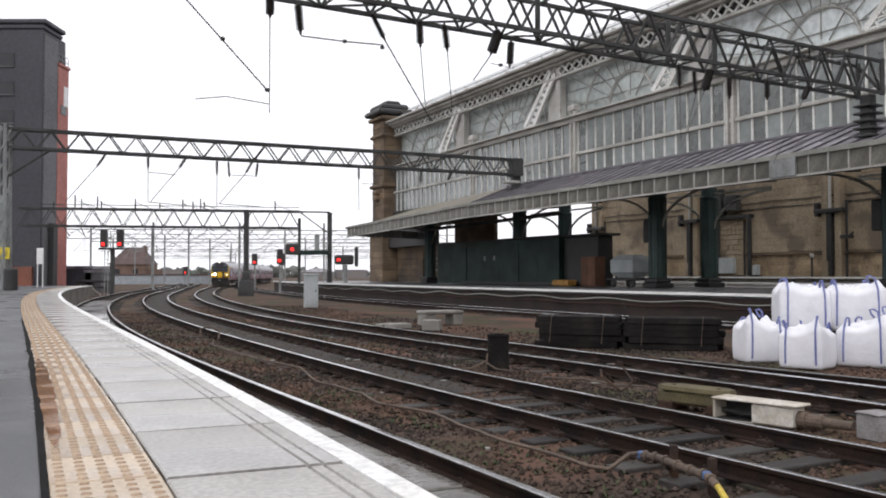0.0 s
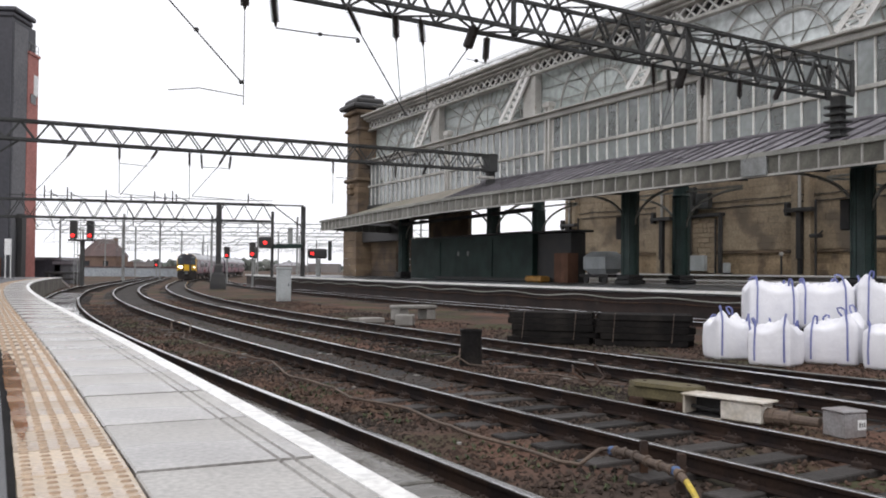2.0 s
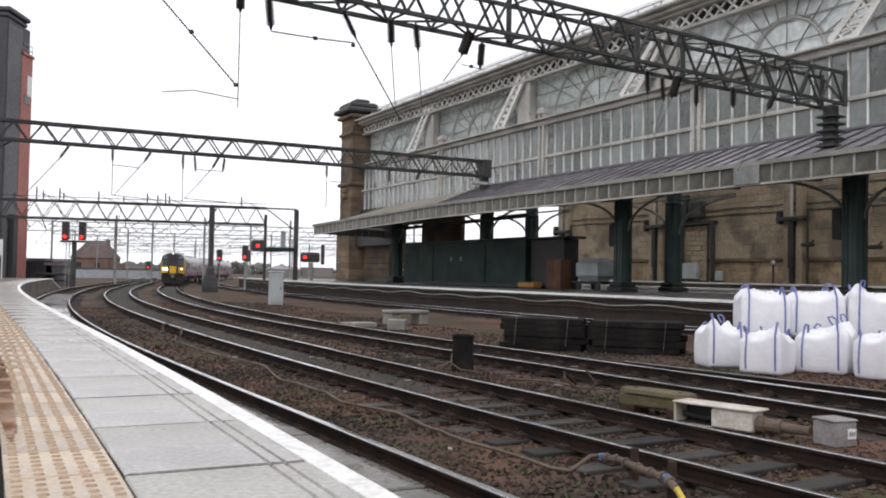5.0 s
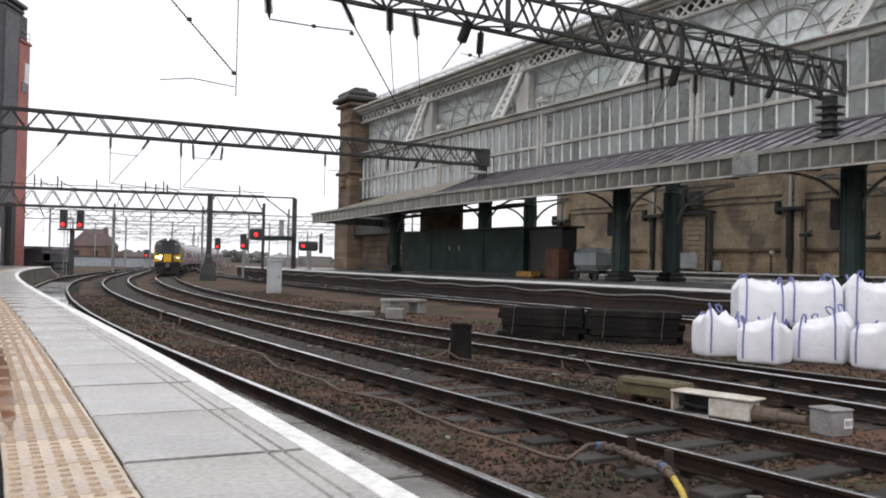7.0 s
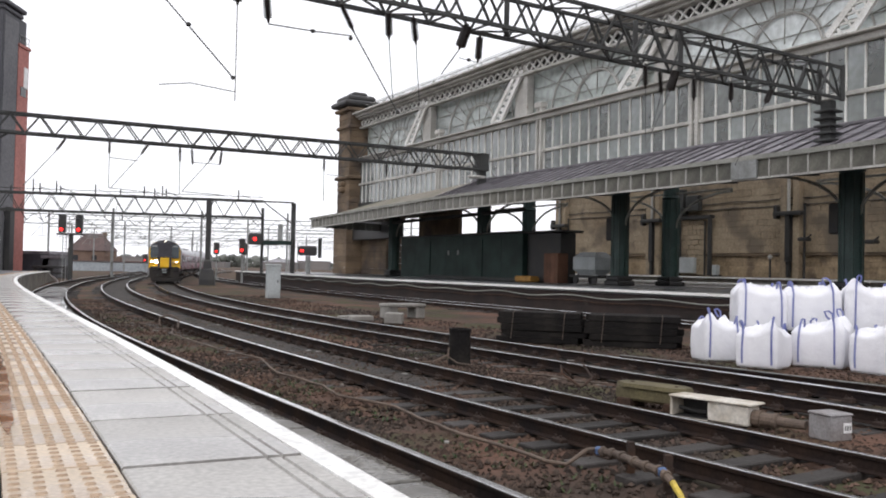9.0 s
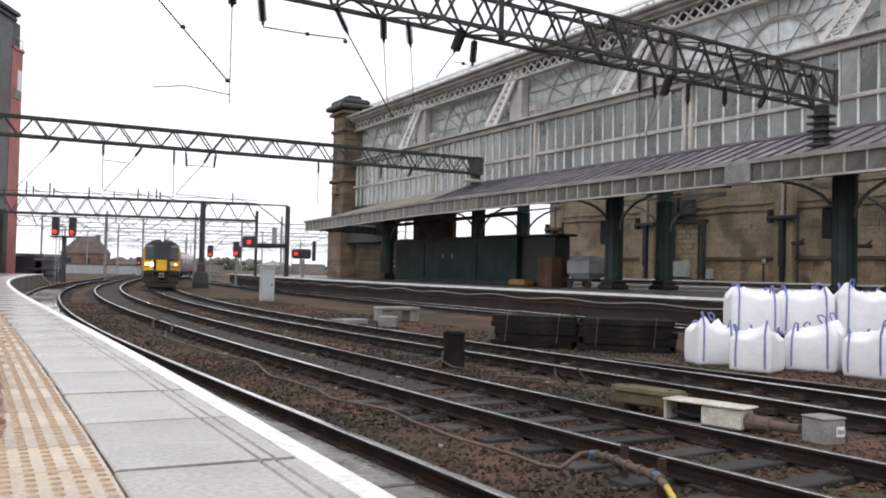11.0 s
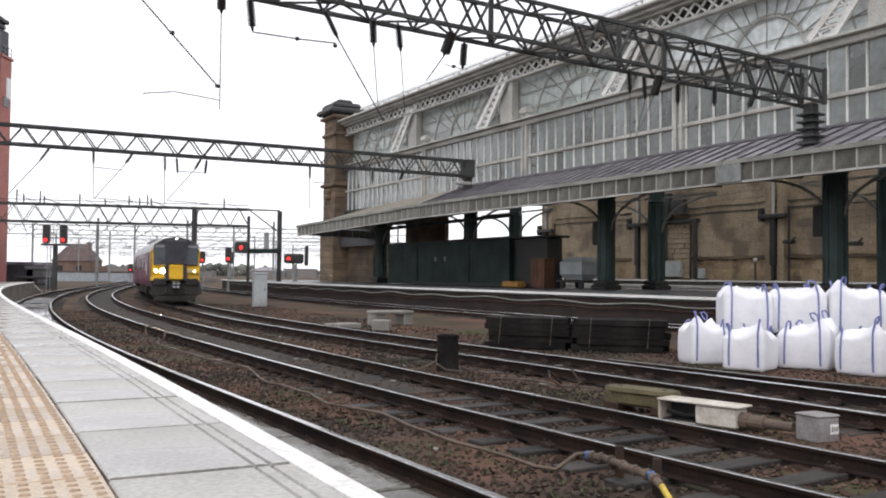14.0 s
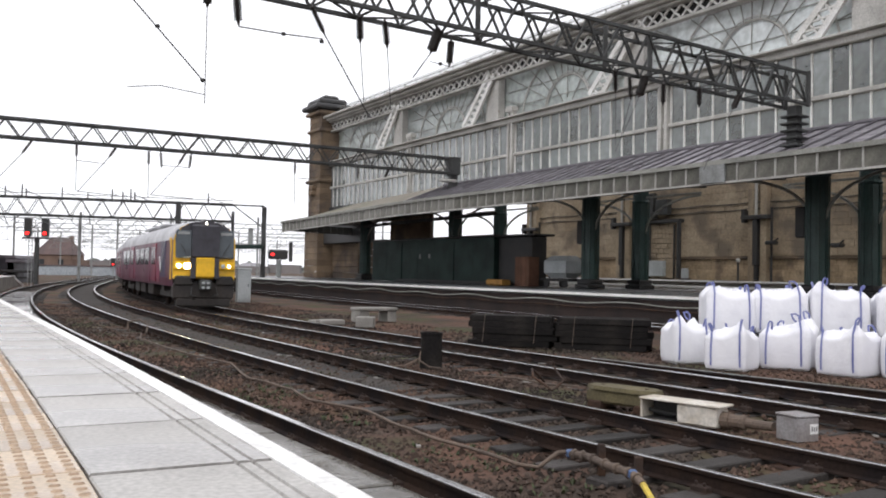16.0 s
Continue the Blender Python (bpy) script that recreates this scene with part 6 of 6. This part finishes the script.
lathe(bm, ((0.12, 0.0), (0.12, 0.12), (0.1, 0.12), (0.1, 0.28), (0.11, 0.29), (0.11, 0.34), (0.07, 0.36), (0.065, 0.75)), 12, pose(0, -0.6, 0.15, 90, 0, 0))
part("pipe", bm, HOSE, t, "dusty brown pipe")

t = thing("concrete_box", pose(4.57, 9.37, -0.2, 0, 0, 20) @ Matrix.Scale(0.71, 4), "square grey concrete box with a small white number plate", "concrete box")
bm = B()
box(bm, (0, 0, 0.19), (0.42, 0.42, 0.38), bevel=0.02)
part("body", bm, GREYBOX, t)
bm = B()
box(bm, (0, 0, 0.395), (0.45, 0.45, 0.04), bevel=0.015)
part("lid", bm, GREYBOX, t)
bm = B()
box(bm, (0.12, -0.213, 0.2), (0.16, 0.01, 0.15))
p = part("plate", bm, SIGNWHITE, t, "white number plate")
for k in range(3):
    bm = B()
    box(bm, (0.075 + k * 0.045, -0.220, 0.2), (0.018, 0.006, 0.07))
    part("character_bar", bm, BLACK, p)


def cable(name, pts, w, material, label, category="cable"):
    o = Vector(pts[0])
    bm = B()
    fine = []
    for a, b in zip(pts, pts[1:]):
        for i in range(4):
            q = Vector(a).lerp(Vector(b), i / 4)
            q += Vector((0.03 * noise.noise((q.x * 3, q.y * 3, 0)), 0.03 * noise.noise((q.x * 3, q.y * 3, 5)), 0))
            fine.append(q - o)
    fine.append(Vector(pts[-1]) - o)
    pipe(bm, fine, w, 6)
    c = part(name, bm, material, smooth=True)
    c.matrix_basis = Matrix.Translation(o)
    return tagged(c, label, category, "cables")


CABLE = ((-6.4, 22.7), (-5.9, 22.9), (-5.5, 21.2), (-4.61, 19.45), (-3.6, 17.55), (-2.57, 15.99), (-1.98, 13.92), (-1.54, 13.24), (-1.14, 12.5), (-0.83, 11.54), (-0.45, 11.16), (-0.09, 10.71), (0.28, 9.68), (0.65, 8.88), (0.94, 8.44), (1.26, 7.81), (1.42, 7.65), (1.6, 7.7), (1.72, 7.75))
cable("ground_cable", [(x, y, -0.13 + (0.12 if i > 16 else 0.0)) for i, (x, y) in enumerate(CABLE)], 0.036, HOSE, "dusty brown cable snaking over the ballast")
cable("ground_cable", [(-6.3, 23.2, -0.12), (-6.35, 23.3, 0.12), (-6.0, 23.1, 0.2), (-5.75, 22.9, 0.1), (-5.7, 22.6, -0.12)], 0.05, HOSE, "short loop of dusty brown cable")
cable("ground_cable", [(2.6, 13.6, -0.1), (2.35, 13.3, 0.12), (2.3, 12.9, 0.05), (2.5, 12.5, -0.1), (2.75, 12.9, 0.0), (2.7, 13.4, 0.15)], 0.035, RUST, "tangle of rusty wire beside the track")
cable("ground_cable", [(1.6, 14.4, -0.12), (2.2, 13.8, -0.08), (2.6, 13.2, -0.1), (3.0, 13.0, -0.1)], 0.035, HOSE, "thin dusty cable along the track")

t = thing("grease_pipe", Matrix.Translation((1.71, 7.7, 0)), "jointed brown pipe with blue clamps on rusty posts", "pipe")
bm = B()
PIPE = [Vector(p) for p in ((0, 0, -0.02), (0.12, -0.12, -0.02), (0.22, -0.5, -0.02), (0.34, -0.74, -0.03), (0.37, -0.92, -0.07))]
pipe(bm, PIPE, 0.065, 10)
b = part("pipe", bm, HOSE, t)
for k in range(7):
    bm = B()
    f = 0.06 + k * 0.13
    i = min(int(f * 4), 3)
    p = PIPE[i].lerp(PIPE[i + 1], f * 4 - i)
    lathe(bm, ((0.045, -0.015), (0.05, 0), (0.045, 0.015)), 10, Matrix.Translation(p) @ (PIPE[i + 1] - PIPE[i]).to_track_quat("Z", "Y").to_matrix().to_4x4())
    part("collar", bm, HOSE, b)
for p in (PIPE[0], PIPE[3]):
    bm = B()
    box(bm, p, (0.07, 0.05, 0.075), bevel=0.015)
    part("clamp", bm, BLUECLAMP, t, "blue clamp")
for p in (PIPE[1].lerp(PIPE[2], 0.4) + Vector((0.06, 0.05, 0)), PIPE[3] + Vector((0.06, 0.05, 0))):
    bm = B()
    box(bm, p + Vector((0, 0, -0.04)), (0.06, 0.06, 0.34), bevel=0.008)
    part("post", bm, RUST, t)
bm = B()
pipe(bm, [PIPE[4], PIPE[4] + Vector((0.0, -0.2, -0.05)), PIPE[4] + Vector((-0.05, -0.5, -0.08)), PIPE[4] + Vector((-0.2, -0.9, -0.1))], 0.05, 8)
part("hose", bm, YELLOWHOSE, t, "yellow hose end")

# wet concrete strip in the near track
bm = B()
for k in range(14):
    s = -2.0 + k * 1.25
    m = on(TRACK1, s, 0.0, -0.2)
    box(bm, (0, 0, 0.045 + 0.006 * (k % 3)), (1.25, 1.2, 0.06), m=m, bevel=0.015)
    box(bm, (-1.08, 0, 0.05), (0.32, 1.2, 0.06), m=m, bevel=0.015)
    box(bm, (0.98, 0, 0.045), (0.26, 1.2, 0.05), m=m, bevel=0.015)
o = tagged(part("track_slabs", bm, WETCON), "wet grey concrete slabs between the near rails", "concrete slab", kind="stuff")
bm = B()
sweep(bm, TRACK1, ((-0.66, -0.115), (0.66, -0.115), (0.66, -0.16), (-0.66, -0.16)), 15.5, 58, 1.0)
sweep(bm, TRACK1, ((-1.4, -0.125), (-0.86, -0.125), (-0.86, -0.16), (-1.4, -0.16)), 15.5, 50, 1.0)
tagged(part("wet_strip", bm, mat("standing_water", (0.05, 0.046, 0.042), (0.085, 0.078, 0.07), 0.55, scale=0.6, fine=6.0, bump=0.02, wet=(0.55, 0.42, 0.03))), "shiny wet strip of standing water in the near track", "puddle", kind="structure")


# ---- loose stones, grass and litter ----
def build_stones():
    rr = random.Random(31)
    verts, faces = [], []
    shape = ((1, 0, 0), (0, 1, 0), (-1, 0, 0), (0, -1, 0), (0, 0, 1), (0, 0, -1))
    tri = ((0, 1, 4), (1, 2, 4), (2, 3, 4), (3, 0, 4), (1, 0, 5), (2, 1, 5), (3, 2, 5), (0, 3, 5))
    for line, lo, hi, s0, s1, count in ((TRACK2, -2.4, 2.4, -5, 14, 16000), (TRACK2, -2.4, 2.0, 14, 40, 7000), (TRACK3, -1.6, 6.0, -8, 12, 12000), (TRACK3, -1.6, 5.0, 12, 40, 8000), (TRACK1, 0.3, 1.6, -2, 12, 2500)):
        for i in range(count):
            f = rr.random()
            s = s0 + (s1 - s0) * f
            off = rr.uniform(lo, hi)
            if min(abs(off - 0.7525), abs(off + 0.7525)) < 0.09:
                continue
            p, h = at(line, s, off)
            r = rr.uniform(0.014, 0.042) * (1.0 if rr.random() < 0.95 else 1.8)
            n0 = len(verts)
            a = rr.uniform(0, 6.28)
            ca, sa = math.cos(a), math.sin(a)
            for x, y, z in shape:
                k = r * rr.uniform(0.6, 1.25)
                verts.append((p.x + (x * ca - y * sa) * k, p.y + (x * sa + y * ca) * k, -0.205 + rr.uniform(0, 0.014) + z * k * 0.75))
            faces += [tuple(n0 + j for j in t) for t in tri]
    me = bpy.data.meshes.new("ballast_stones")
    me.from_pydata(verts, [], faces)
    me.materials.append(STONE)
    tagged(new("ballast_stones", me), "loose brown and grey ballast stones between the tracks", "ballast", kind="stuff")


build_stones()


def build_weeds():
    rr = random.Random(12)
    bm = B()
    for line, lo, hi, s0, s1, n in ((TRACK1, 1.1, 2.3, 3, 12, 420), (TRACK1, 0.95, 2.1, 12, 30, 260), (TRACK1, -1.45, -0.85, 3, 14, 260), (TRACK2, -0.5, 0.5, 8, 26, 160), (TRACK3, -1.8, -0.9, 2, 22, 120)):
        for i in range(n):
            s, off = rr.uniform(s0, s1), rr.uniform(lo, hi)
            if noise.noise((s * 0.6, off * 1.3, 7)) < 0.02:
                continue
            p, h = at(line, s, off, -0.21)
            for k in range(6):
                a = rr.uniform(0, 6.28)
                d = Vector((math.cos(a), math.sin(a), 0))
                q = Vector((-d.y, d.x, 0)) * rr.uniform(0.006, 0.016)
                top = p + d * rr.uniform(0.02, 0.06) + Vector((0, 0, rr.uniform(0.02, 0.055)))
                quad(bm, p - q, p + q, top + q * 0.4, top - q * 0.4)
    tagged(part("weeds", bm, LEAF), "small green weeds and moss on the ballast", "weeds", kind="stuff")
    bm = B()
    for i in range(60):
        s, off = rr.uniform(-4, 26), rr.uniform(-2.3, 5.5)
        p, h = at(TRACK2, s, off, -0.155)
        if min(abs(off - 0.75), abs(off + 0.75)) < 0.12:
            continue
        box(bm, p, (rr.uniform(0.04, 0.16), rr.uniform(0.03, 0.07), 0.015), rz=rr.uniform(0, 180))
    tagged(part("litter", bm, CONCRETE), "scraps of pale litter and splinters on the ballast", "litter", kind="stuff")


build_weeds()


# ---- wear on the near platform ----
def patch(name, line, off0, off1, s0, s1, z, material, label, category, seed, ragged=0.25):
    """A thin flat patch with a ragged outline, lying on the platform."""
    bm = B()
    n = 34
    mid, half = (off0 + off1) / 2, (off1 - off0) / 2
    lo, hi = [], []
    for i in range(n + 1):
        f = i / n
        s = s0 + (s1 - s0) * f
        swell = math.sin(math.pi * f) ** 0.5
        a = half * swell * (1 + ragged * noise.noise((s * 4, seed, 0)) * 2)
        b = half * swell * (1 + ragged * noise.noise((s * 4, seed + 5, 0)) * 2)
        lo.append(bm.verts.new(at(line, s, mid - a, z)[0]))
        hi.append(bm.verts.new(at(line, s, mid + b, z)[0]))
    for i in range(n):
        bm.faces.new((lo[i], hi[i], hi[i + 1], lo[i + 1]))
    return tagged(part(name, bm, material), label, category, kind="structure")


RUSTYWET = mat("brown_wet_stain", (0.20, 0.088, 0.028), (0.30, 0.15, 0.06), 0.3, scale=6.0, fine=40.0, bump=0.05, wet=(4.0, 0.4, 0.08))
TAR = mat("black_tar_seam", (0.014, 0.013, 0.013), None, 0.95, scale=3.0, fine=40.0, bump=0.3, spec=0.1)
WATER = mat("thin_rain_water", (0.10, 0.10, 0.105), (0.08, 0.08, 0.085), 0.2, scale=2.0, fine=10.0, bump=0.0, wet=(1.0, 0.35, 0.03))
patch("wet_stain", EDGE, -0.985, -0.905, 1.0, 4.8, PLAT + 0.008, RUSTYWET, "brown wet stain on the tactile strip", "stain", 1)
patch("asphalt_seam", EDGE, -1.012, -0.972, -1.0, 12.0, PLAT + 0.002, TAR, "ragged dark seam along the asphalt edge", "seam", 2, 0.45)
patch("puddle", EDGE, -1.9, -1.3, 3.0, 7.5, PLAT + 0.004, WATER, "thin rain puddle on the asphalt", "puddle", 6, 0.4)
patch("puddle", EDGE, -2.4, -1.5, 10.0, 16.0, PLAT + 0.006, WATER, "thin rain puddle on the asphalt", "puddle", 7, 0.4)


# ---- train ----
LEN, PITCH = 20.4, 20.9
SIDE = [(1.32, 0.88), (1.37, 1.2), (1.38, 1.95), (1.36, 2.76)]
ROOF = [(1.36, 2.76), (1.30, 2.99), (1.10, 3.28), (0.70, 3.50), (0.0, 3.62)]


def build_car(lead):
    t = thing("train_car", Matrix.Identity(4), "purple and red electric train car with lit yellow cab front" if lead else "purple and red electric train carriage coupled behind", "train", "train cars")
    y0, y1 = -LEN / 2, LEN / 2
    rings = [(y0, 1.0, 0.0), (y1 - 1.3, 1.0, 0.0), (y1 - 0.5, 0.975, 0.02), (y1, 0.935, 0.06)] if lead else [(y0, 1.0, 0.0), (y1, 1.0, 0.0)]

    def shell(prof, yy):
        bm = B()
        for sg in (-1, 1):
            rows = [[bm.verts.new((sg * x * f, y, z - drop * max(z - 2.6, 0))) for x, z in prof] for y, f, drop in yy]
            for a, b in zip(rows, rows[1:]):
                for i in range(len(prof) - 1):
                    q = (a[i], a[i + 1], b[i + 1], b[i])
                    bm.faces.new(q if sg < 0 else q[::-1])
        return bm
    part("body_side", shell(SIDE, rings), MAROON, t, "dark purple body sides")
    part("roof", shell(ROOF, rings), ROOFGREY, t, "pale grey curved roof", smooth=True)
    for y in (y0,) if lead else (y0, y1):
        bm = B()
        ring = [(x, z) for x, z in SIDE + ROOF[1:]]
        bm.faces.new([bm.verts.new((x, y, z)) for x, z in ring] + [bm.verts.new((-x, y, z)) for x, z in ring[-2::-1]])
        part("end_wall", bm, CHARCOAL, t)
    bm = B()
    box(bm, (0, -0.2 if lead else 0, 0.93), (2.5, LEN - 0.6, 0.12))
    for y in (-3.4, -0.9, 2.3):
        box(bm, (0, y, 0.62), (2.3, 1.9, 0.55), bevel=0.05)
    part("underframe", bm, UNDER, t, "grimy dark underframe equipment")
    # windows, doors and colour panels
    for sg in (-1, 1):
        for y in (-8.4, -6.4, -1.6, 0.4, 2.4) + ((7.0,) if not lead else ()):
            bm = B()
            box(bm, (sg * 1.372, y, 2.16), (0.04, 1.55, 0.80), bevel=0.015)
            part("window", bm, WINDOW, t)
        for y in (-4.2, 5.0):
            bm = B()
            box(bm, (sg * 1.372, y, 1.86), (0.05, 1.5, 1.70), bevel=0.02)
            d = part("door", bm, CRIMSON, t, "red sliding doors")
            for dy in (-0.36, 0.36):
                bm = B()
                box(bm, (sg * 1.395, y + dy, 2.16), (0.03, 0.5, 0.8), bevel=0.01)
                part("door_glass", bm, WINDOW, d)
        for y, w in ((3.3, 0.5), (6.5, 0.9), (-2.9, 0.5), (-5.6, 0.4)):
            bm = B()
            box(bm, (sg * 1.376, y, 1.46), (0.02, w, 0.95))
            part("colour_band", bm, CRIMSON, t, "red and pink colour band")
        if lead:
            bm = B()
            box(bm, (sg * 1.372, 8.0, 2.0), (0.02, 1.5, 1.5))
            part("cab_panel", bm, NAVY, t, "navy blue cab side")
            bm = B()
            beam(bm, (sg * 1.385, 8.6, 2.7), (sg * 1.385, 7.6, 1.45), 0.09, 0.02)
            beam(bm, (sg * 1.385, 7.6, 1.45), (sg * 1.385, 7.0, 2.1), 0.07, 0.02)
            part("lightning_stripe", bm, SIGNWHITE, t, "white streak")
            bm = B()
            box(bm, (sg * 1.318, 9.72, 2.0), (0.03, 0.5, 1.7), bevel=0.01)
            part("cab_edge", bm, YELLOW, t)
        # bogies
    for y in (-7.1, 7.1):
        bm = B()
        for sg in (-1, 1):
            box(bm, (sg * 1.05, y, 0.52), (0.16, 3.0, 0.28), bevel=0.05)
            box(bm, (sg * 1.08, y, 0.8), (0.3, 0.7, 0.35), bevel=0.06)
        box(bm, (0, y, 0.6), (1.9, 0.4, 0.25))
        b = part("bogie", bm, UNDER, t)
        for dy in (-1.2, 1.2):
            for sg in (-1, 1):
                bm = B()
                lathe(bm, ((0.40, -0.06), (0.42, -0.05), (0.42, 0.05), (0.45, 0.06), (0.45, 0.08)), 20, pose(sg * 0.80, y + dy, 0.44, 0, -90 * sg, 0))
                part("wheel", bm, RAIL, b)
    bm = B()
    for y in (-3.0, 0.0, 3.0):
        box(bm, (0, y, 3.63), (1.6, 2.0, 0.14), bevel=0.06)
    part("roof_unit", bm, ROOFGREY, t)
    if not lead:
        return t
    # cab front
    f = y1
    bm = B()
    ring = [(x * 0.935, z - 0.06 * max(z - 2.6, 0)) for x, z in SIDE[1:] + ROOF[1:]]
    pts = ring + [(-x, z) for x, z in ring[-2::-1]]
    front = [bm.verts.new((x, f + 0.10 * (1 - (x / 1.4) ** 2), z)) for x, z in pts]
    bm.faces.new(front)
    part("cab_front", bm, YELLOW, t, "bright yellow cab front")
    bm = B()
    tops = [(x * 0.90, z - 0.06 * max(z - 2.6, 0)) for x, z in ((1.36, 2.85), (1.29, 3.0), (1.09, 3.29), (0.69, 3.51), (0.0, 3.63))]
    tp = [bm.verts.new((x, f + 0.125, z)) for x, z in tops] + [bm.verts.new((-x, f + 0.125, z)) for x, z in tops[-2::-1]]
    low = [bm.verts.new((-1.20, f + 0.125, 2.65)), bm.verts.new((1.20, f + 0.125, 2.65))]
    bm.faces.new(tp + low)
    part("brow", bm, CHARCOAL, t, "charcoal brow above the windscreens")
    bm = B()
    box(bm, (0, f + 0.12, 2.72), (1.12, 0.34, 1.36), bevel=0.07)
    part("gangway_door", bm, CHARCOAL, t, "charcoal gangway door")
    bm = B()
    box(bm, (0, f + 0.13, 1.66), (0.74, 0.34, 0.80), bevel=0.04)
    part("centre_panel", bm, YELLOW, t)
    for x in (-0.48, 0.48):
        bm = B()
        box(bm, (x, f + 0.10, 1.62), (0.20, 0.26, 0.86), bevel=0.03)
        part("gangway_edge", bm, CHARCOAL, t)
    for sg in (-1, 1):
        bm = B()
        box(bm, (sg * 0.875, f + 0.075, 2.6), (0.64, 0.16, 1.16), bevel=0.06)
        w = part("windscreen", bm, SCREEN, t, "dark grey-blue windscreen")
        bm = B()
        box(bm, (sg * 0.875, f + 0.165, 3.04), (0.48, 0.02, 0.11))
        part("destination_strip", bm, GALV, w)
        bm = B()
        beam(bm, (sg * 0.7, f + 0.18, 2.1), (sg * 1.0, f + 0.18, 2.6), 0.025)
        part("wiper", bm, BLACK, w)
        bm = B()
        box(bm, (sg * 0.88, f + 0.09, 1.72), (0.74, 0.12, 0.34), bevel=0.08)
        h = part("lamp_cluster", bm, YELLOW, t)
        bm = B()
        lathe(bm, ((0.125, 0.0), (0.125, 0.03), (0.08, 0.05)) if sg > 0 else ((0.06, 0.0), (0.06, 0.03), (0.03, 0.05)), 14, pose(sg * (0.72 if sg > 0 else 1.0), f + 0.15, 1.72, -90, 0, 0))
        part("headlight", bm, LAMPWHITE if sg > 0 else LAMPSMALL, h, "lit headlight")
        bm = B()
        lathe(bm, ((0.09, 0.0), (0.09, 0.03), (0.05, 0.05)), 12, pose(sg * (1.06 if sg > 0 else 0.76), f + 0.15, 1.72, -90, 0, 0))
        part("marker_light", bm, LAMPSMALL if sg > 0 else CABINET, h)
        bm = B()
        box(bm, (sg * 0.85, f - 0.02, 1.12), (0.7, 0.3, 0.4), bevel=0.06)
        part("anti_climber", bm, UNDER, t, "grimy dark anti-climber")
    bm = B()
    lathe(bm, ((0.045, 0.0), (0.045, 0.04), (0.02, 0.06)), 12, pose(0, f + 0.30, 3.46, -90, 0, 0))
    part("top_light", bm, LAMPSMALL, t, "small white lamp at the top")
    bm = B()
    box(bm, (0, f - 0.25, 0.72), (2.5, 0.6, 0.75), bevel=0.1)
    box(bm, (0, f - 0.1, 0.24), (2.2, 0.3, 0.34), bevel=0.05)
    part("skirt", bm, UNDER, t, "dark front skirt")
    bm = B()
    box(bm, (0, f + 0.25, 0.95), (0.46, 0.5, 0.44), bevel=0.06)
    c = part("coupler", bm, STEEL, t, "grey automatic coupler")
    for x in (-0.1, 0.1):
        for z in (0.85, 1.04):
            bm = B()
            box(bm, (x, f + 0.51, z), (0.12, 0.04, 0.10), bevel=0.02)
            part("contact_face", bm, CABINET, c)
    bm = B()
    pipe(bm, [Vector(p) for p in ((-0.5, f + 0.08, 0.85), (-0.55, f + 0.2, 0.55), (-0.35, f + 0.15, 0.5))], 0.06, 6)
    pipe(bm, [Vector(p) for p in ((0.5, f + 0.08, 0.85), (0.55, f + 0.2, 0.55), (0.35, f + 0.15, 0.5))], 0.06, 6)
    part("brake_hose", bm, BLACK, t)
    return t


lead_car = build_car(True)
trail_car = build_car(False)
TRIM = 0.95  # a slim suburban unit, a little smaller than the drawing
for car in (lead_car, trail_car):
    car.scale = (0.915, TRIM, 0.945)
CARS = [lead_car, trail_car] + [copy_thing(trail_car, Matrix.Identity(4)) for _ in range(2)]

# distance of the cab front along the third track, second by second
NOSE = (115.0, 110.9, 105.8, 99.7, 93.4, 87.2, 81.1, 75.2, 69.3, 63.5, 58.0, 52.7, 47.5, 42.0, 36.4, 30.5, 24.3)


def car_pose(nose, k):
    mid = nose + (LEN / 2 + k * PITCH) * TRIM
    a, b = at(TRACK3, mid - 7.1 * TRIM)[0], at(TRACK3, mid + 7.1 * TRIM)[0]
    d = a - b
    c = (a + b) / 2
    return Matrix.Translation(c) @ Matrix.Rotation(math.atan2(-d.x, d.y), 4, "Z")


def motions():
    for k, car in enumerate(CARS):
        walk(car, [(float(t), car_pose(n, k)) for t, n in enumerate(NOSE)])


motions()
